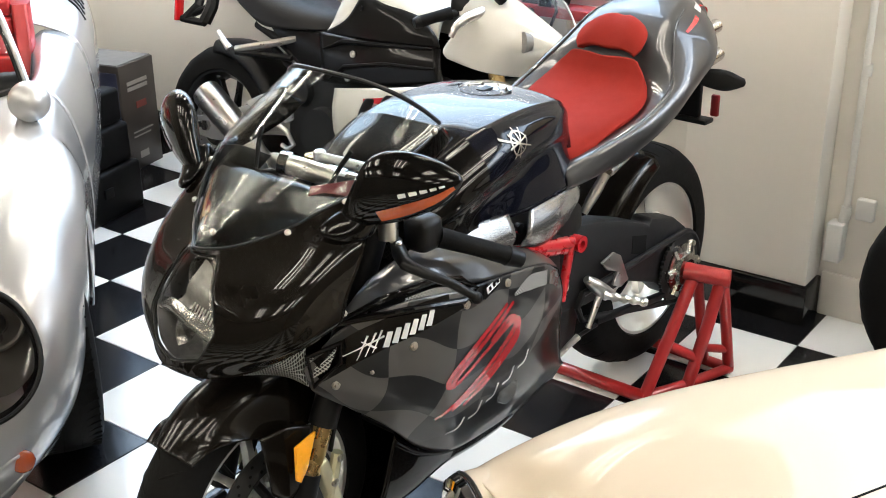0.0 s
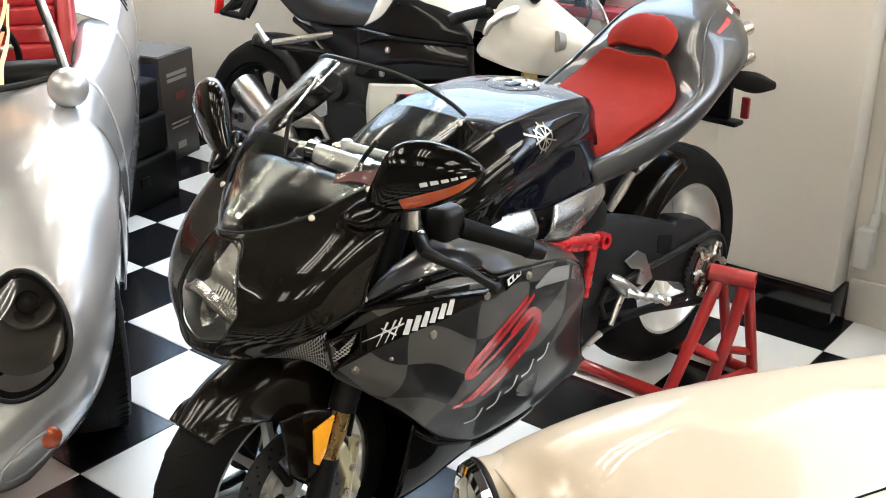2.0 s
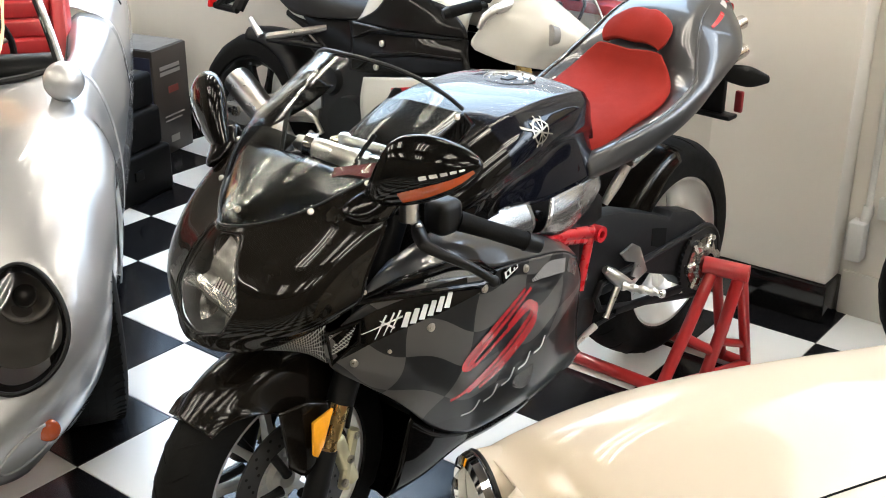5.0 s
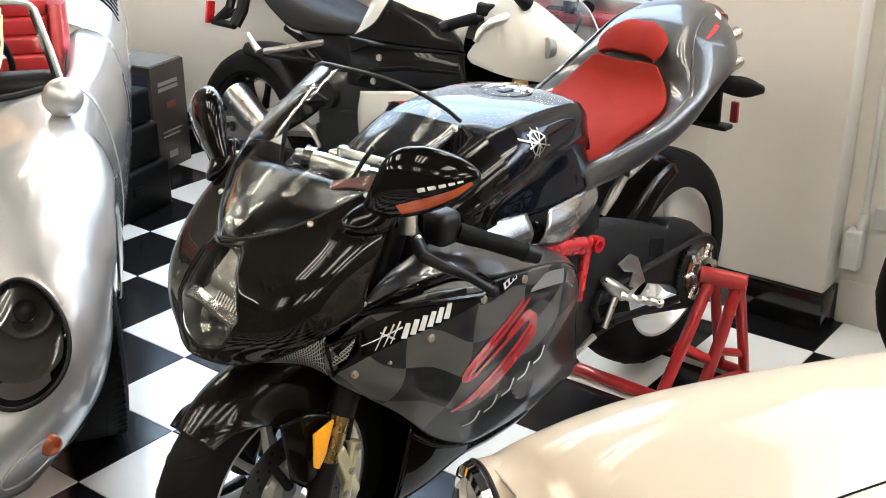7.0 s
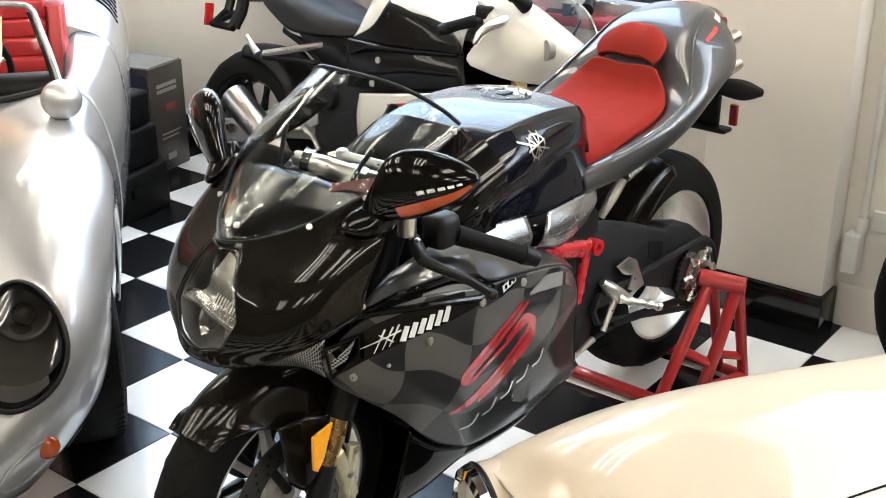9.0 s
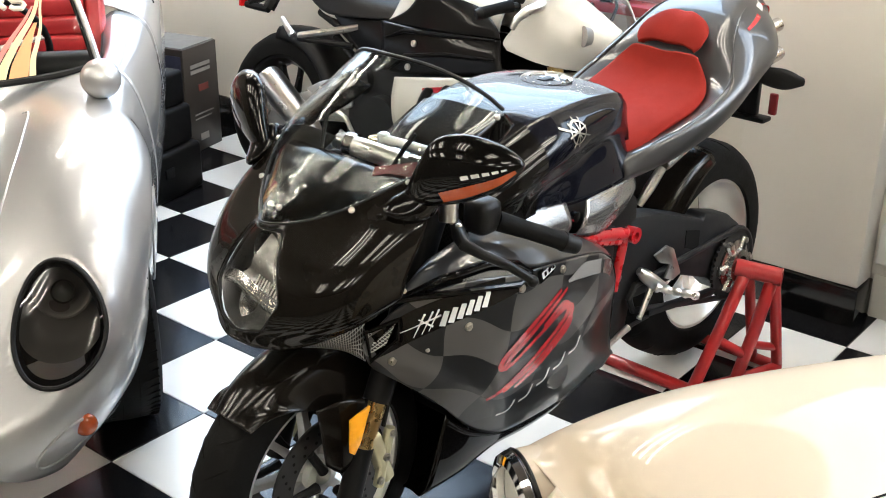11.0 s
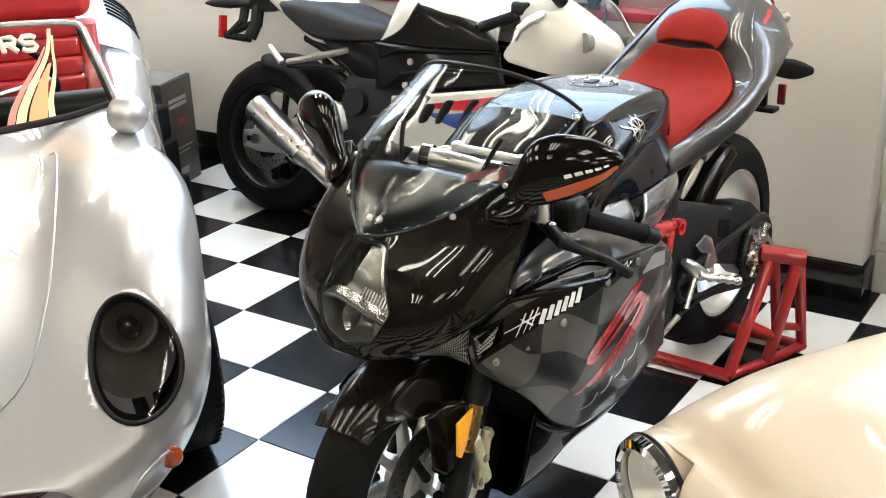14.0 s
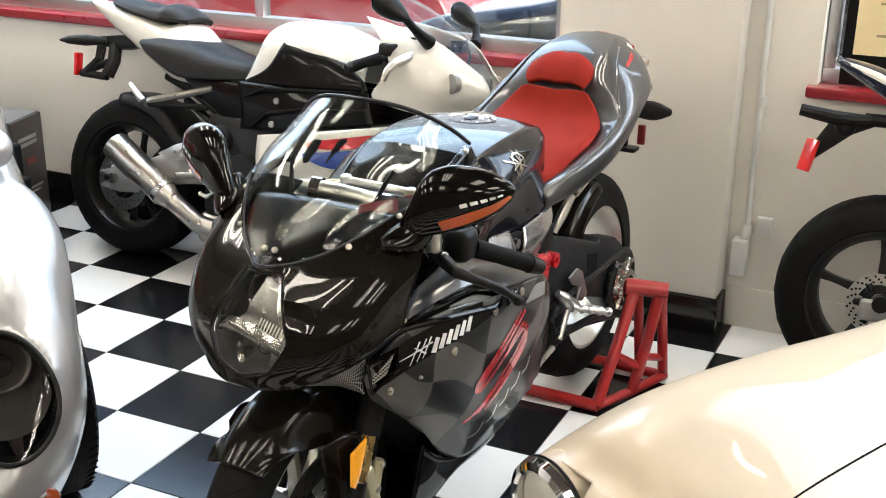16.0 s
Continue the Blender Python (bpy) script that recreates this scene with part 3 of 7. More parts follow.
for s in (1, -1):
    back = [cat([Vector((r[-1][0], s * r[-1][1], r[-1][2])) for r in NOSE], k / 20) for k in range(21)]
    part("nose_edge", tube(back, 0.005, 8), M_nose, mv)
    ret = [[tuple(q) for q in back[::4]], [tuple(q + Vector((-0.03, -s * 0.03, -0.004))) for q in back[::4]], [tuple(q + Vector((-0.035, -s * 0.11, -0.01))) for q in back[::4]]]
    shell(part("nose_return", loft(ret, 8, 20, flip=s < 0), M_satin, mv, angle=0), 0.003)
    screw(mv, (1.370, s * 0.238, 0.765), (0.3, s, 0.1), 0.005)
    screw(mv, (1.368, s * 0.240, 0.795), (0.3, s, 0.1), 0.004)
# headlamp behind its clear lens
bowl = []
for k, d in ((0.985, -0.006), (0.95, -0.035), (0.80, -0.062), (0.02, -0.075)):
    bowl.append([tuple(q) for q in even_ring(LAMP_C, lambda a, k=k: lamp_r(a) * k, nose_tree, 28, d)])
lamp = part("headlamp", loft(bowl, 12, 56, True), M_lampdark, mv, "clear headlamp with two stacked reflectors")
part("lens", lens_bm, M_lens, lamp, "clear moulded headlamp lens", angle=0)
for yc, zc, xc, r in ((0.008, 0.815, 1.497, 0.034), (0.012, 0.712, 1.535, 0.042)):
    b2 = lathe([(r * 1.12, 0.004), (r, 0.0), (r * 0.92, -0.010), (r * 0.7, -0.026), (r * 0.35, -0.036), (0.001, -0.04)], 32)
    bmesh.ops.transform(b2, matrix=Matrix.Translation((xc, yc, zc)) @ pose(0, 0, 0, 0, 0, -90) @ pose(0, 0, 0, 12, 0, 0), verts=b2.verts)
    rf = part("reflector", b2, M_lampsilver, lamp, "polished reflector bowl")
    part("rim", lathe([(r * 1.14, 0.0), (r * 1.22, 0.004), (r * 1.14, 0.008), (r * 1.06, 0.004)], 32, Matrix.Translation((xc, yc, zc)) @ pose(0, 0, 0, 0, 0, -90) @ pose(0, 0, 0, 12, 0, 0), True), M_lampsilver, rf)
    b3 = bmesh.new()
    bmesh.ops.create_uvsphere(b3, u_segments=18, v_segments=12, radius=r * 0.34, matrix=Matrix.Translation((xc - 0.02, yc, zc)))
    part("projector", b3, M_lampglass, rf)


def in_front(y, z, lift):
    hit = nose_tree.ray_cast(Vector((3, y, z)), Vector((-1, 0, 0)))[0]
    return hit + Vector((lift, 0, 0))


M_mould = material("moulded_lamp_plastic", (0.20, 0.197, 0.188), 0.22, 0.35, 0.6, 0.5, 45, 0.9, 70)
part("lamp_moulding", loft([[in_front(y, z, -0.030) for y, z in ((0.004, 0.848), (0.020, 0.850), (0.036, 0.842))], [in_front(y, z, -0.022) for y, z in ((-0.012, 0.806), (0.026, 0.800), (0.058, 0.800))],
                            [in_front(y, z, -0.034) for y, z in ((-0.030, 0.776), (0.030, 0.766), (0.076, 0.764))], [in_front(y, z, -0.020) for y, z in ((-0.055, 0.756), (0.030, 0.748), (0.082, 0.738))]], 12, 14), M_mould, lamp, "clear moulded inner panel")
part("lamp_moulding", loft([[in_front(y, z, -0.030) for y, z in ((0.046, 0.738), (0.066, 0.732), (0.078, 0.728))], [in_front(y, z, -0.020) for y, z in ((0.050, 0.715), (0.062, 0.712), (0.070, 0.710))],
                            [in_front(y, z, -0.030) for y, z in ((0.040, 0.690), (0.050, 0.690), (0.056, 0.692))]], 8, 10), M_mould, lamp)
part("divider", loft([[in_front(y, z + 0.009, -0.016) for y, z in ((-0.082, 0.752), (-0.04, 0.764), (0.01, 0.758), (0.05, 0.744), (0.082, 0.730))],
                      [in_front(y, z + 0.003, -0.008) for y, z in ((-0.084, 0.745), (-0.04, 0.757), (0.01, 0.750), (0.05, 0.736), (0.080, 0.722))],
                      [in_front(y, z - 0.006, -0.012) for y, z in ((-0.080, 0.745), (-0.04, 0.755), (0.01, 0.748), (0.05, 0.734), (0.076, 0.720))]], 8, 20), M_lampsilver, lamp, "bright bar between the reflectors")
for k in range(9):
    yk = 0.020 + 0.0065 * k
    part("reflector_rib", tube([in_front(yk, 0.772 - 0.30 * yk, -0.012), in_front(yk + 0.004, 0.790 - 0.30 * yk, -0.014)], 0.0014, 5), M_reflector, lamp)
for s in (1, -1):
    part("inner_panel", loft([[in_front(s * y, z, -0.006) for y, z in ((0.030, 0.858), (0.042, 0.84), (0.055, 0.80), (0.068, 0.77))], [in_front(s * (y + 0.014), z, -0.010) for y, z in ((0.026, 0.858), (0.036, 0.84), (0.05, 0.80), (0.066, 0.77))]], 5, 12, flip=s < 0), M_lampsilver, lamp, "bright side strip of the lamp")

# screen
SCREEN = [[(p[0], p[1], p[2] + 0.003) for p in NOSE[0]],
          [(1.392, 0, 0.990), (1.378, 0.05, 0.990), (1.345, 0.105, 0.993), (1.300, 0.152, 1.000), (1.245, 0.190, 1.005), (1.190, 0.214, 1.003)],
          [(1.262, 0, 1.090), (1.250, 0.05, 1.088), (1.222, 0.100, 1.084), (1.185, 0.145, 1.074), (1.145, 0.185, 1.056), (1.120, 0.216, 1.030)],
          [(1.178, 0, 1.136), (1.170, 0.05, 1.133), (1.152, 0.098, 1.124), (1.125, 0.145, 1.104), (1.095, 0.188, 1.074), (1.075, 0.216, 1.046)]]
scr_full = both_sides(SCREEN)
screen = shell(part("windscreen", loft(scr_full, 36, 56), M_screen, mv, "clear curved windscreen with black edge trim", angle=0), 0.003)
edge = [cat([Vector(p) for p in scr_full[-1]], k / 40) for k in range(41)]
part("edge_trim", tube(edge, 0.0045, 8), M_satin, screen, "black rubber edge trim")
base = [cat([Vector(p) for p in scr_full[0]], k / 40) for k in range(41)]
part("base_seal", tube(base, 0.003, 6), M_satin, screen, "black seal along the screen's foot")
for s in (1, -1):
    for p, n in (((1.452, 0.058, 0.868), (0.6, 0.4, 0.7)), ((1.401, 0.133, 0.906), (0.5, 0.6, 0.6)), ((1.309, 0.190, 0.951), (0.3, 0.8, 0.5)), ((1.094, 0.218, 1.036), (0.2, 0.9, 0.3))):
        screw(screen, (p[0], s * p[1], p[2]), (n[0], s * n[1], n[2]), 0.006)
    screw(screen, (1.475, s * 0.012, 0.900), (0.7, 0, 0.7), 0.006)
    # black side flap of the screen towards the tank
    rows = [[(1.265, s * 0.205, 0.970), (1.20, s * 0.214, 0.995), (1.12, s * 0.216, 1.022), (1.075, s * 0.216, 1.042)], [(1.25, s * 0.205, 0.945), (1.17, s * 0.212, 0.955), (1.09, s * 0.210, 0.975), (1.03, s * 0.205, 1.005)]]
    shell(part("screen_flap", loft(rows, 8, 16, flip=s < 0), M_black, mv, "black side flap of the screen", angle=0), 0.003)
# dash under the screen
part("dash_panel", loft([[(1.485, -0.03, 0.868), (1.490, 0, 0.866), (1.485, 0.03, 0.868)], [(1.42, -0.10, 0.888), (1.435, 0, 0.895), (1.42, 0.10, 0.888)],
                         [(1.34, -0.155, 0.925), (1.36, 0, 0.925), (1.34, 0.155, 0.925)], [(1.26, -0.19, 0.935), (1.28, 0, 0.945), (1.26, 0.19, 0.935)],
                         [(1.22, -0.19, 0.86), (1.24, 0, 0.85), (1.22, 0.19, 0.86)]], 20, 16), M_fender, mv, "black dash panel")
part("instrument", boxy((1.245, -0.09, 0.868), (1.275, 0.05, 0.918), 0.01, 3), M_satin, mv, "black instrument housing")
for s in (1, -1):
    part("screen_bracket", tube([(1.27, s * 0.10, 0.94), (1.245, s * 0.115, 0.985), (1.225, s * 0.125, 1.01)], 0.005, 8), M_satin, mv)
part("inner_cowl", loft([[(1.33, 0.10, 0.915), (1.24, 0.17, 0.935)], [(1.30, 0.09, 0.955), (1.21, 0.165, 0.965)]], 4, 8), material("dark_red_panel", (0.10, 0.006, 0.010), 0.35, 0.0, 0.3), mv, "dark red inner bracket", smooth=False)

# tank: sections of top, shoulder, pad, crease, knee recess and foot
TANK = [(1.13, 0.862, (0.10, 0.850), (0.150, 0.815), (0.155, 0.785), (0.150, 0.765), (0.150, 0.740)),
        (1.03, 0.930, (0.13, 0.916), (0.190, 0.872), (0.198, 0.828), (0.190, 0.795), (0.180, 0.760)),
        (0.92, 0.972, (0.145, 0.960), (0.205, 0.914), (0.206, 0.862), (0.186, 0.826), (0.180, 0.768)),
        (0.81, 0.989, (0.150, 0.978), (0.202, 0.936), (0.190, 0.866), (0.172, 0.828), (0.178, 0.760)),
        (0.71, 0.991, (0.150, 0.981), (0.188, 0.940), (0.166, 0.866), (0.158, 0.820), (0.177, 0.754)),
        (0.62, 0.985, (0.146, 0.974), (0.172, 0.935), (0.154, 0.868), (0.152, 0.815), (0.168, 0.754)),
        (0.56, 0.972, (0.136, 0.960), (0.152, 0.925), (0.142, 0.864), (0.146, 0.806), (0.158, 0.758)),
        (0.515, 0.935, (0.112, 0.920), (0.126, 0.892), (0.128, 0.848), (0.136, 0.798), (0.150, 0.762)),
        (0.485, 0.865, (0.090, 0.855), (0.102, 0.835), (0.112, 0.812), (0.122, 0.786), (0.140, 0.766))]


def tank_rows(secs, grow=0.0):
    rows = []
    for x, z0, *pts in secs:
        (ys, zs), (yo, zo), (yc, zc), (yr, zr), (yb, zb) = pts
        sec = [(0, z0), (ys * 0.5, z0 - 0.001), (ys * 0.90, zs + 0.003), (ys, zs), (ys + (yo - ys) * 0.22, zs + (zo - zs) * 0.16), ((ys + yo) / 2 + 0.006, (zs + zo) / 2), (yo, zo), ((yo + yc) / 2 + 0.004, (zo + zc) / 2), (yc + 0.004, zc + 0.012), (yc - 0.006, zc - 0.004), (yr, zr), (yb, zb)]
        half = [(x, y + (grow if y else 0), z + (grow if k < 4 else 0)) for k, (y, z) in enumerate(sec)]
        rows.append([(p[0], -p[1], p[2]) for p in half[:0:-1]] + half)
    return rows


bm = relax(loft(tank_rows(TANK), 72, 150), 16)
tank_tree = BVHTree.FromBMesh(bm)
tank = shell(part("fuel_tank", bm, M_tank, mv, "glossy dark fuel tank with a silver filler cap", angle=0), 0.004)
part("tank_cover", loft(tank_rows([(1.14, 0.850, (0.095, 0.84), (0.148, 0.81), (0.153, 0.785), (0.150, 0.765), (0.150, 0.740))] + TANK[:3], 0.004), 28, 150), M_black, mv, "black front tank cover", angle=0)
cap = part("filler_cap", lathe([(0.001, 0.0), (0.028, 0.0), (0.029, -0.004), (0.05, -0.004), (0.056, -0.001), (0.057, 0.006)], 40,
                              Matrix.Translation((0.668, 0.0, 0.9885)) @ pose(0, 0, 0, 90, 0, 0) @ Matrix.Diagonal((1.08, 0.6, 1.08, 1))), M_alu, mv, "round aluminium filler cap")
part("cap_flap", boxy((0.650, -0.012, 0.985), (0.690, 0.012, 0.9925), 0.003), M_satin, cap)
for k in range(8):
    a = 2 * math.pi * k / 8
    screw(cap, (0.668 + 0.048 * math.cos(a), 0.048 * math.sin(a), 0.9885), (0, 0, 1), 0.004)

# seat, pad and tail
SEAT = [(0.552, 0.096, 0.806, 0.826), (0.515, 0.122, 0.800, 0.836), (0.48, 0.148, 0.792, 0.842), (0.44, 0.150, 0.818, 0.848), (0.37, 0.160, 0.850, 0.862), (0.30, 0.168, 0.868, 0.880), (0.240, 0.166, 0.890, 0.902), (0.208, 0.150, 0.914, 0.926), (0.192, 0.128, 0.942, 0.952), (0.182, 0.104, 0.968, 0.973)]
rows = [[(x, -w, ze), (x, -w * 0.85, ze + (zc - ze) * 0.55 + 0.006), (x, -w * 0.45, zc + 0.004), (x, 0, zc), (x, w * 0.45, zc + 0.004), (x, w * 0.85, ze + (zc - ze) * 0.55 + 0.006), (x, w, ze)] for x, w, ze, zc in SEAT]
shell(part("seat", loft(rows, 40, 40), M_suede, mv, "red suede rider seat", angle=0), 0.03)
PAD = [(0.176, 0.084, 0.990, 0.996), (0.164, 0.097, 1.006, 1.018), (0.146, 0.101, 1.024, 1.040), (0.126, 0.094, 1.040, 1.056), (0.106, 0.074, 1.052, 1.064), (0.094, 0.044, 1.058, 1.064)]
rows = [[(x, -w, ze - 0.010), (x, -w * 0.90, ze - 0.002), (x, -w * 0.5, zc), (x, 0, zc - 0.002), (x, w * 0.5, zc), (x, w * 0.90, ze - 0.002), (x, w, ze - 0.010)] for x, w, ze, zc in PAD]
shell(part("seat_pad", loft(rows, 26, 28), M_suede, mv, "red suede bump pad", angle=0), 0.02)
TAIL = [(0.555, (0.08, 0.785), (0.125, 0.790), (0.152, 0.780), (0.158, 0.755), (0.13, 0.725)),
        (0.47, (0.10, 0.800), (0.168, 0.822), (0.186, 0.808), (0.184, 0.768), (0.14, 0.735)),
        (0.37, (0.11, 0.825), (0.192, 0.850), (0.212, 0.836), (0.207, 0.790), (0.15, 0.752)),
        (0.27, (0.12, 0.850), (0.203, 0.882), (0.228, 0.866), (0.219, 0.818), (0.155, 0.778)),
        (0.18, (0.11, 0.915), (0.198, 0.920), (0.229, 0.898), (0.220, 0.850), (0.15, 0.806)),
        (0.12, (0.085, 1.000), (0.165, 0.975), (0.222, 0.932), (0.218, 0.880), (0.145, 0.832)),
        (0.05, (0.080, 1.058), (0.130, 1.040), (0.205, 0.972), (0.214, 0.912), (0.135, 0.862)),
        (-0.03, (0.065, 1.082), (0.105, 1.070), (0.185, 1.010), (0.204, 0.942), (0.12, 0.888)),
        (-0.10, (0.055, 1.088), (0.085, 1.078), (0.150, 1.030), (0.172, 0.965), (0.11, 0.930)),
        (-0.145, (0.045, 1.082), (0.065, 1.074), (0.108, 1.040), (0.124, 1.002), (0.07, 0.985)),
        (-0.175, (0.040, 1.076), (0.072, 1.066), (0.095, 1.040), (0.092, 1.018), (0.04, 1.000))]
rows = []
for x, *pts in TAIL:
    half = [(x, 0, pts[0][1] + (0.004 if x < 0.11 else 0.0))] + [(x, a, b) for a, b in pts]
    rows.append([(p[0], -p[1], p[2]) for p in half[:0:-1]] + half)
tail_bm = loft(rows, 64, 84)
tail_tree = BVHTree.FromBMesh(tail_bm)
shell(part("tail_fairing", tail_bm, M_grey, mv, "metallic grey tail fairing", angle=0), 0.004)
for s in (1, -1):
    rim = [cat([Vector((x, s * (pts[1][0] + 0.002), pts[1][1] + 0.001)) for x, *pts in TAIL[1:8]], k / 30) for k in range(31)]
    part("tail_crease", tube(rim, [0.001 + 0.004 * math.sin(math.pi * k / 30) for k in range(31)], 8), M_grey, mv)
part("tail_lamp", loft([[(-0.120, y, z + 0.008) for y, z in ((-0.085, 1.052), (0, 1.084), (0.085, 1.052))], [(-0.176, y, z) for y, z in ((-0.094, 1.050), (0, 1.078), (0.094, 1.050))],
                        [(-0.184, y, z) for y, z in ((-0.092, 1.016), (0, 1.012), (0.092, 1.016))]], 10, 14), M_redlens, mv, "red tail lamp")
for s in (-1, 1):
    for a, b in (((0.03, 0.140, 0.900), (-0.158, 0.150, 0.934)), ((-0.02, 0.112, 0.975), (-0.172, 0.130, 1.006))):
        a, b = Vector((a[0], s * a[1], a[2])), Vector((b[0], s * b[1], b[2]))
        tip = part("exhaust_tip", tube([a, b], 0.019, 20), M_steel, mv, "steel exhaust tip")
        d = (b - a).normalized()
        part("mouth", tube([b - d * 0.002, b + d * 0.0012], 0.016, 20), M_groove, tip, "dark exhaust mouth")
# number plate bracket, signals
bm = bmesh.new()
add_tube(bm, [(-0.06, 0, 0.90), (-0.16, 0, 0.85), (-0.20, 0, 0.80)], 0.022, 8)
add_box(bm, (-0.235, -0.09, 0.715), (-0.185, 0.115, 0.730), 0.006)
add_box(bm, (-0.215, -0.05, 0.73), (-0.195, 0.085, 0.86), 0.006)
part("plate_bracket", bm, M_satin, mv)
part("rear_reflector", boxy((-0.222, 0.112, 0.740), (-0.208, 0.136, 0.802), 0.004), material("dark_red_reflector", (0.16, 0.008, 0.010), 0.4), mv, "red rear reflector")
for s in (-1, 1):
    part("rear_signal", loft([[(x, s * y0 + 0.014 * w2 * math.cos(q), z + w2 * 0.024 * math.sin(q)) for q in [2 * math.pi * k / 8 for k in range(8)]]
                              for x, y0, z, w2 in ((-0.10, 0.10, 0.878, 0.6), (-0.125, 0.145, 0.872, 1.1), (-0.15, 0.185, 0.866, 1.2), (-0.175, 0.222, 0.862, 0.5))], 14, 16, True, True), M_satin, mv, "black turn signal pod")

# rear hugger and swingarm
rows = []
for a in range(16, 81, 8):
    q = radians(a)
    rr = 0.334
    low = 0.70 + 0.20 * (a - 16) / 64
    rows.append([(AX_R.x + rr * math.cos(q) * k, y, AX_R.z + rr * math.sin(q) * k) for y, k in ((-0.110, low), (-0.108, (low + 0.96) / 2), (-0.088, 1.0), (0, 1.03), (0.088, 1.0), (0.108, (low + 0.96) / 2), (0.110, low))])
shell(part("rear_mudguard", loft(rows, 26, 28), M_fender, mv, "black rear mudguard", angle=0), 0.004)
part("swingarm", prism([(0.56, 0.42), (0.55, 0.60), (0.48, 0.632), (0.37, 0.612), (0.234, 0.565), (0.147, 0.530), (0.136, 0.545), (0.015, 0.510), (-0.055, 0.460), (-0.085, 0.376), (-0.05, 0.31), (0.03, 0.28), (0.10, 0.34), (0.24, 0.395), (0.44, 0.40)], "y", 0.085, 0.150, 0.012),
     material("swingarm_casting", (0.0075, 0.0078, 0.0088), 0.48, 0.0, 0.0, 0.15, 14, 0.12, 220, spec=0.3), mv, "satin black single-sided swingarm", angle=40)
part("swingarm_recess", prism([(0.235, 0.475), (0.235, 0.525), (0.165, 0.505), (0.165, 0.445)], "y", 0.12, 0.1515), M_groove, mv)
bm = bmesh.new()
spr = []
for k in range(84):
    a = 2 * math.pi * k / 84
    q = 0.098 if k % 2 else 0.104
    spr.append((AX_R.x + q * math.cos(a), AX_R.z + q * math.sin(a)))
add_prism(bm, spr, "y", 0.158, 0.166)
part("sprocket", bm, M_engine, mv, "dark rear sprocket", smooth=False)
bm = lathe([(0.07, 0.166), (0.072, 0.173), (0.05, 0.178), (0.048, 0.192), (0.03, 0.195), (0.028, 0.168)], 32, Matrix.Translation(AX_R), True)
part("sprocket_carrier", bm, M_steel, mv, "silver sprocket carrier")
for k in range(6):
    a = 2 * math.pi * k / 6
    arm = tube([AX_R + Vector((0.03 * math.cos(a), 0.172, 0.03 * math.sin(a))), AX_R + Vector((0.082 * math.cos(a), 0.170, 0.082 * math.sin(a)))], [0.018, 0.013], 10)
    part("carrier_lug", arm, M_steel, mv)
    screw(mv, AX_R + Vector((0.075 * math.cos(a), 0.184, 0.075 * math.sin(a))), (0, 1, 0), 0.008)
ch = [(AX_R.x + 0.103 * math.cos(a), 0.162, AX_R.z + 0.103 * math.sin(a)) for a in [radians(80 + 200 * k / 16) for k in range(17)]]
part("chain", tube(ch + [(0.48, 0.162, 0.38), (0.50, 0.162, 0.42), (0.48, 0.162, 0.45)], 0.009, 8, True), M_engine, mv, "drive chain")
part("chain_guard", prism([(0.08, 0.31), (0.1, 0.295), (0.42, 0.345), (0.42, 0.362)], "y", 0.155, 0.175, 0.003), M_satin, mv)

# side fairings: rows from the top edge to the bottom edge, columns front to rear
SIDE_TREE = {}
SIDE = [[(1.425, 0.179, 0.650), (1.362, 0.222, 0.724), (1.244, 0.268, 0.748), (1.10, 0.290, 0.728), (0.98, 0.288, 0.712), (0.80, 0.266, 0.672), (0.705, 0.240, 0.620)],
        [(1.418, 0.182, 0.622), (1.338, 0.227, 0.640), (1.219, 0.266, 0.648), (1.091, 0.292, 0.650), (0.95, 0.288, 0.635), (0.79, 0.268, 0.600), (0.672, 0.232, 0.550)],
        [(1.412, 0.182, 0.606), (1.308, 0.224, 0.570), (1.19, 0.258, 0.550), (1.08, 0.272, 0.530), (0.94, 0.271, 0.520), (0.79, 0.254, 0.490), (0.650, 0.212, 0.455)],
        [(1.404, 0.181, 0.596), (1.272, 0.213, 0.510), (1.148, 0.240, 0.445), (1.06, 0.244, 0.395), (0.92, 0.238, 0.375), (0.77, 0.222, 0.350), (0.60, 0.18, 0.338)],
        [(1.396, 0.179, 0.587), (1.246, 0.196, 0.460), (1.112, 0.176, 0.325), (1.02, 0.184, 0.275), (0.895, 0.180, 0.258), (0.75, 0.168, 0.252), (0.53, 0.145, 0.270)]]
for s, rws in ((1, SIDE), (-1, mirror_y(SIDE))):
    sbm = relax(loft(rws, 44, 64, flip=s > 0), 6)
    SIDE_TREE[s] = BVHTree.FromBMesh(sbm)
    shell(part("side_fairing", sbm, M_check, mv, "grey side fairing with a chequered flag pattern", angle=0), 0.004, -1.0)
    rear = [cat([Vector(r[-1]) for r in rws], k / 20) for k in range(21)]
    ret = [[tuple(q) for q in rear[::4]], [tuple(q + Vector((-0.004, -s * 0.03, 0))) for q in rear[::4]], [tuple(q + Vector((0.03, -s * 0.08, 0))) for q in rear[::4]]]
    shell(part("fairing_return", loft(ret, 6, 20, flip=s > 0), M_black, mv, angle=0), 0.003)
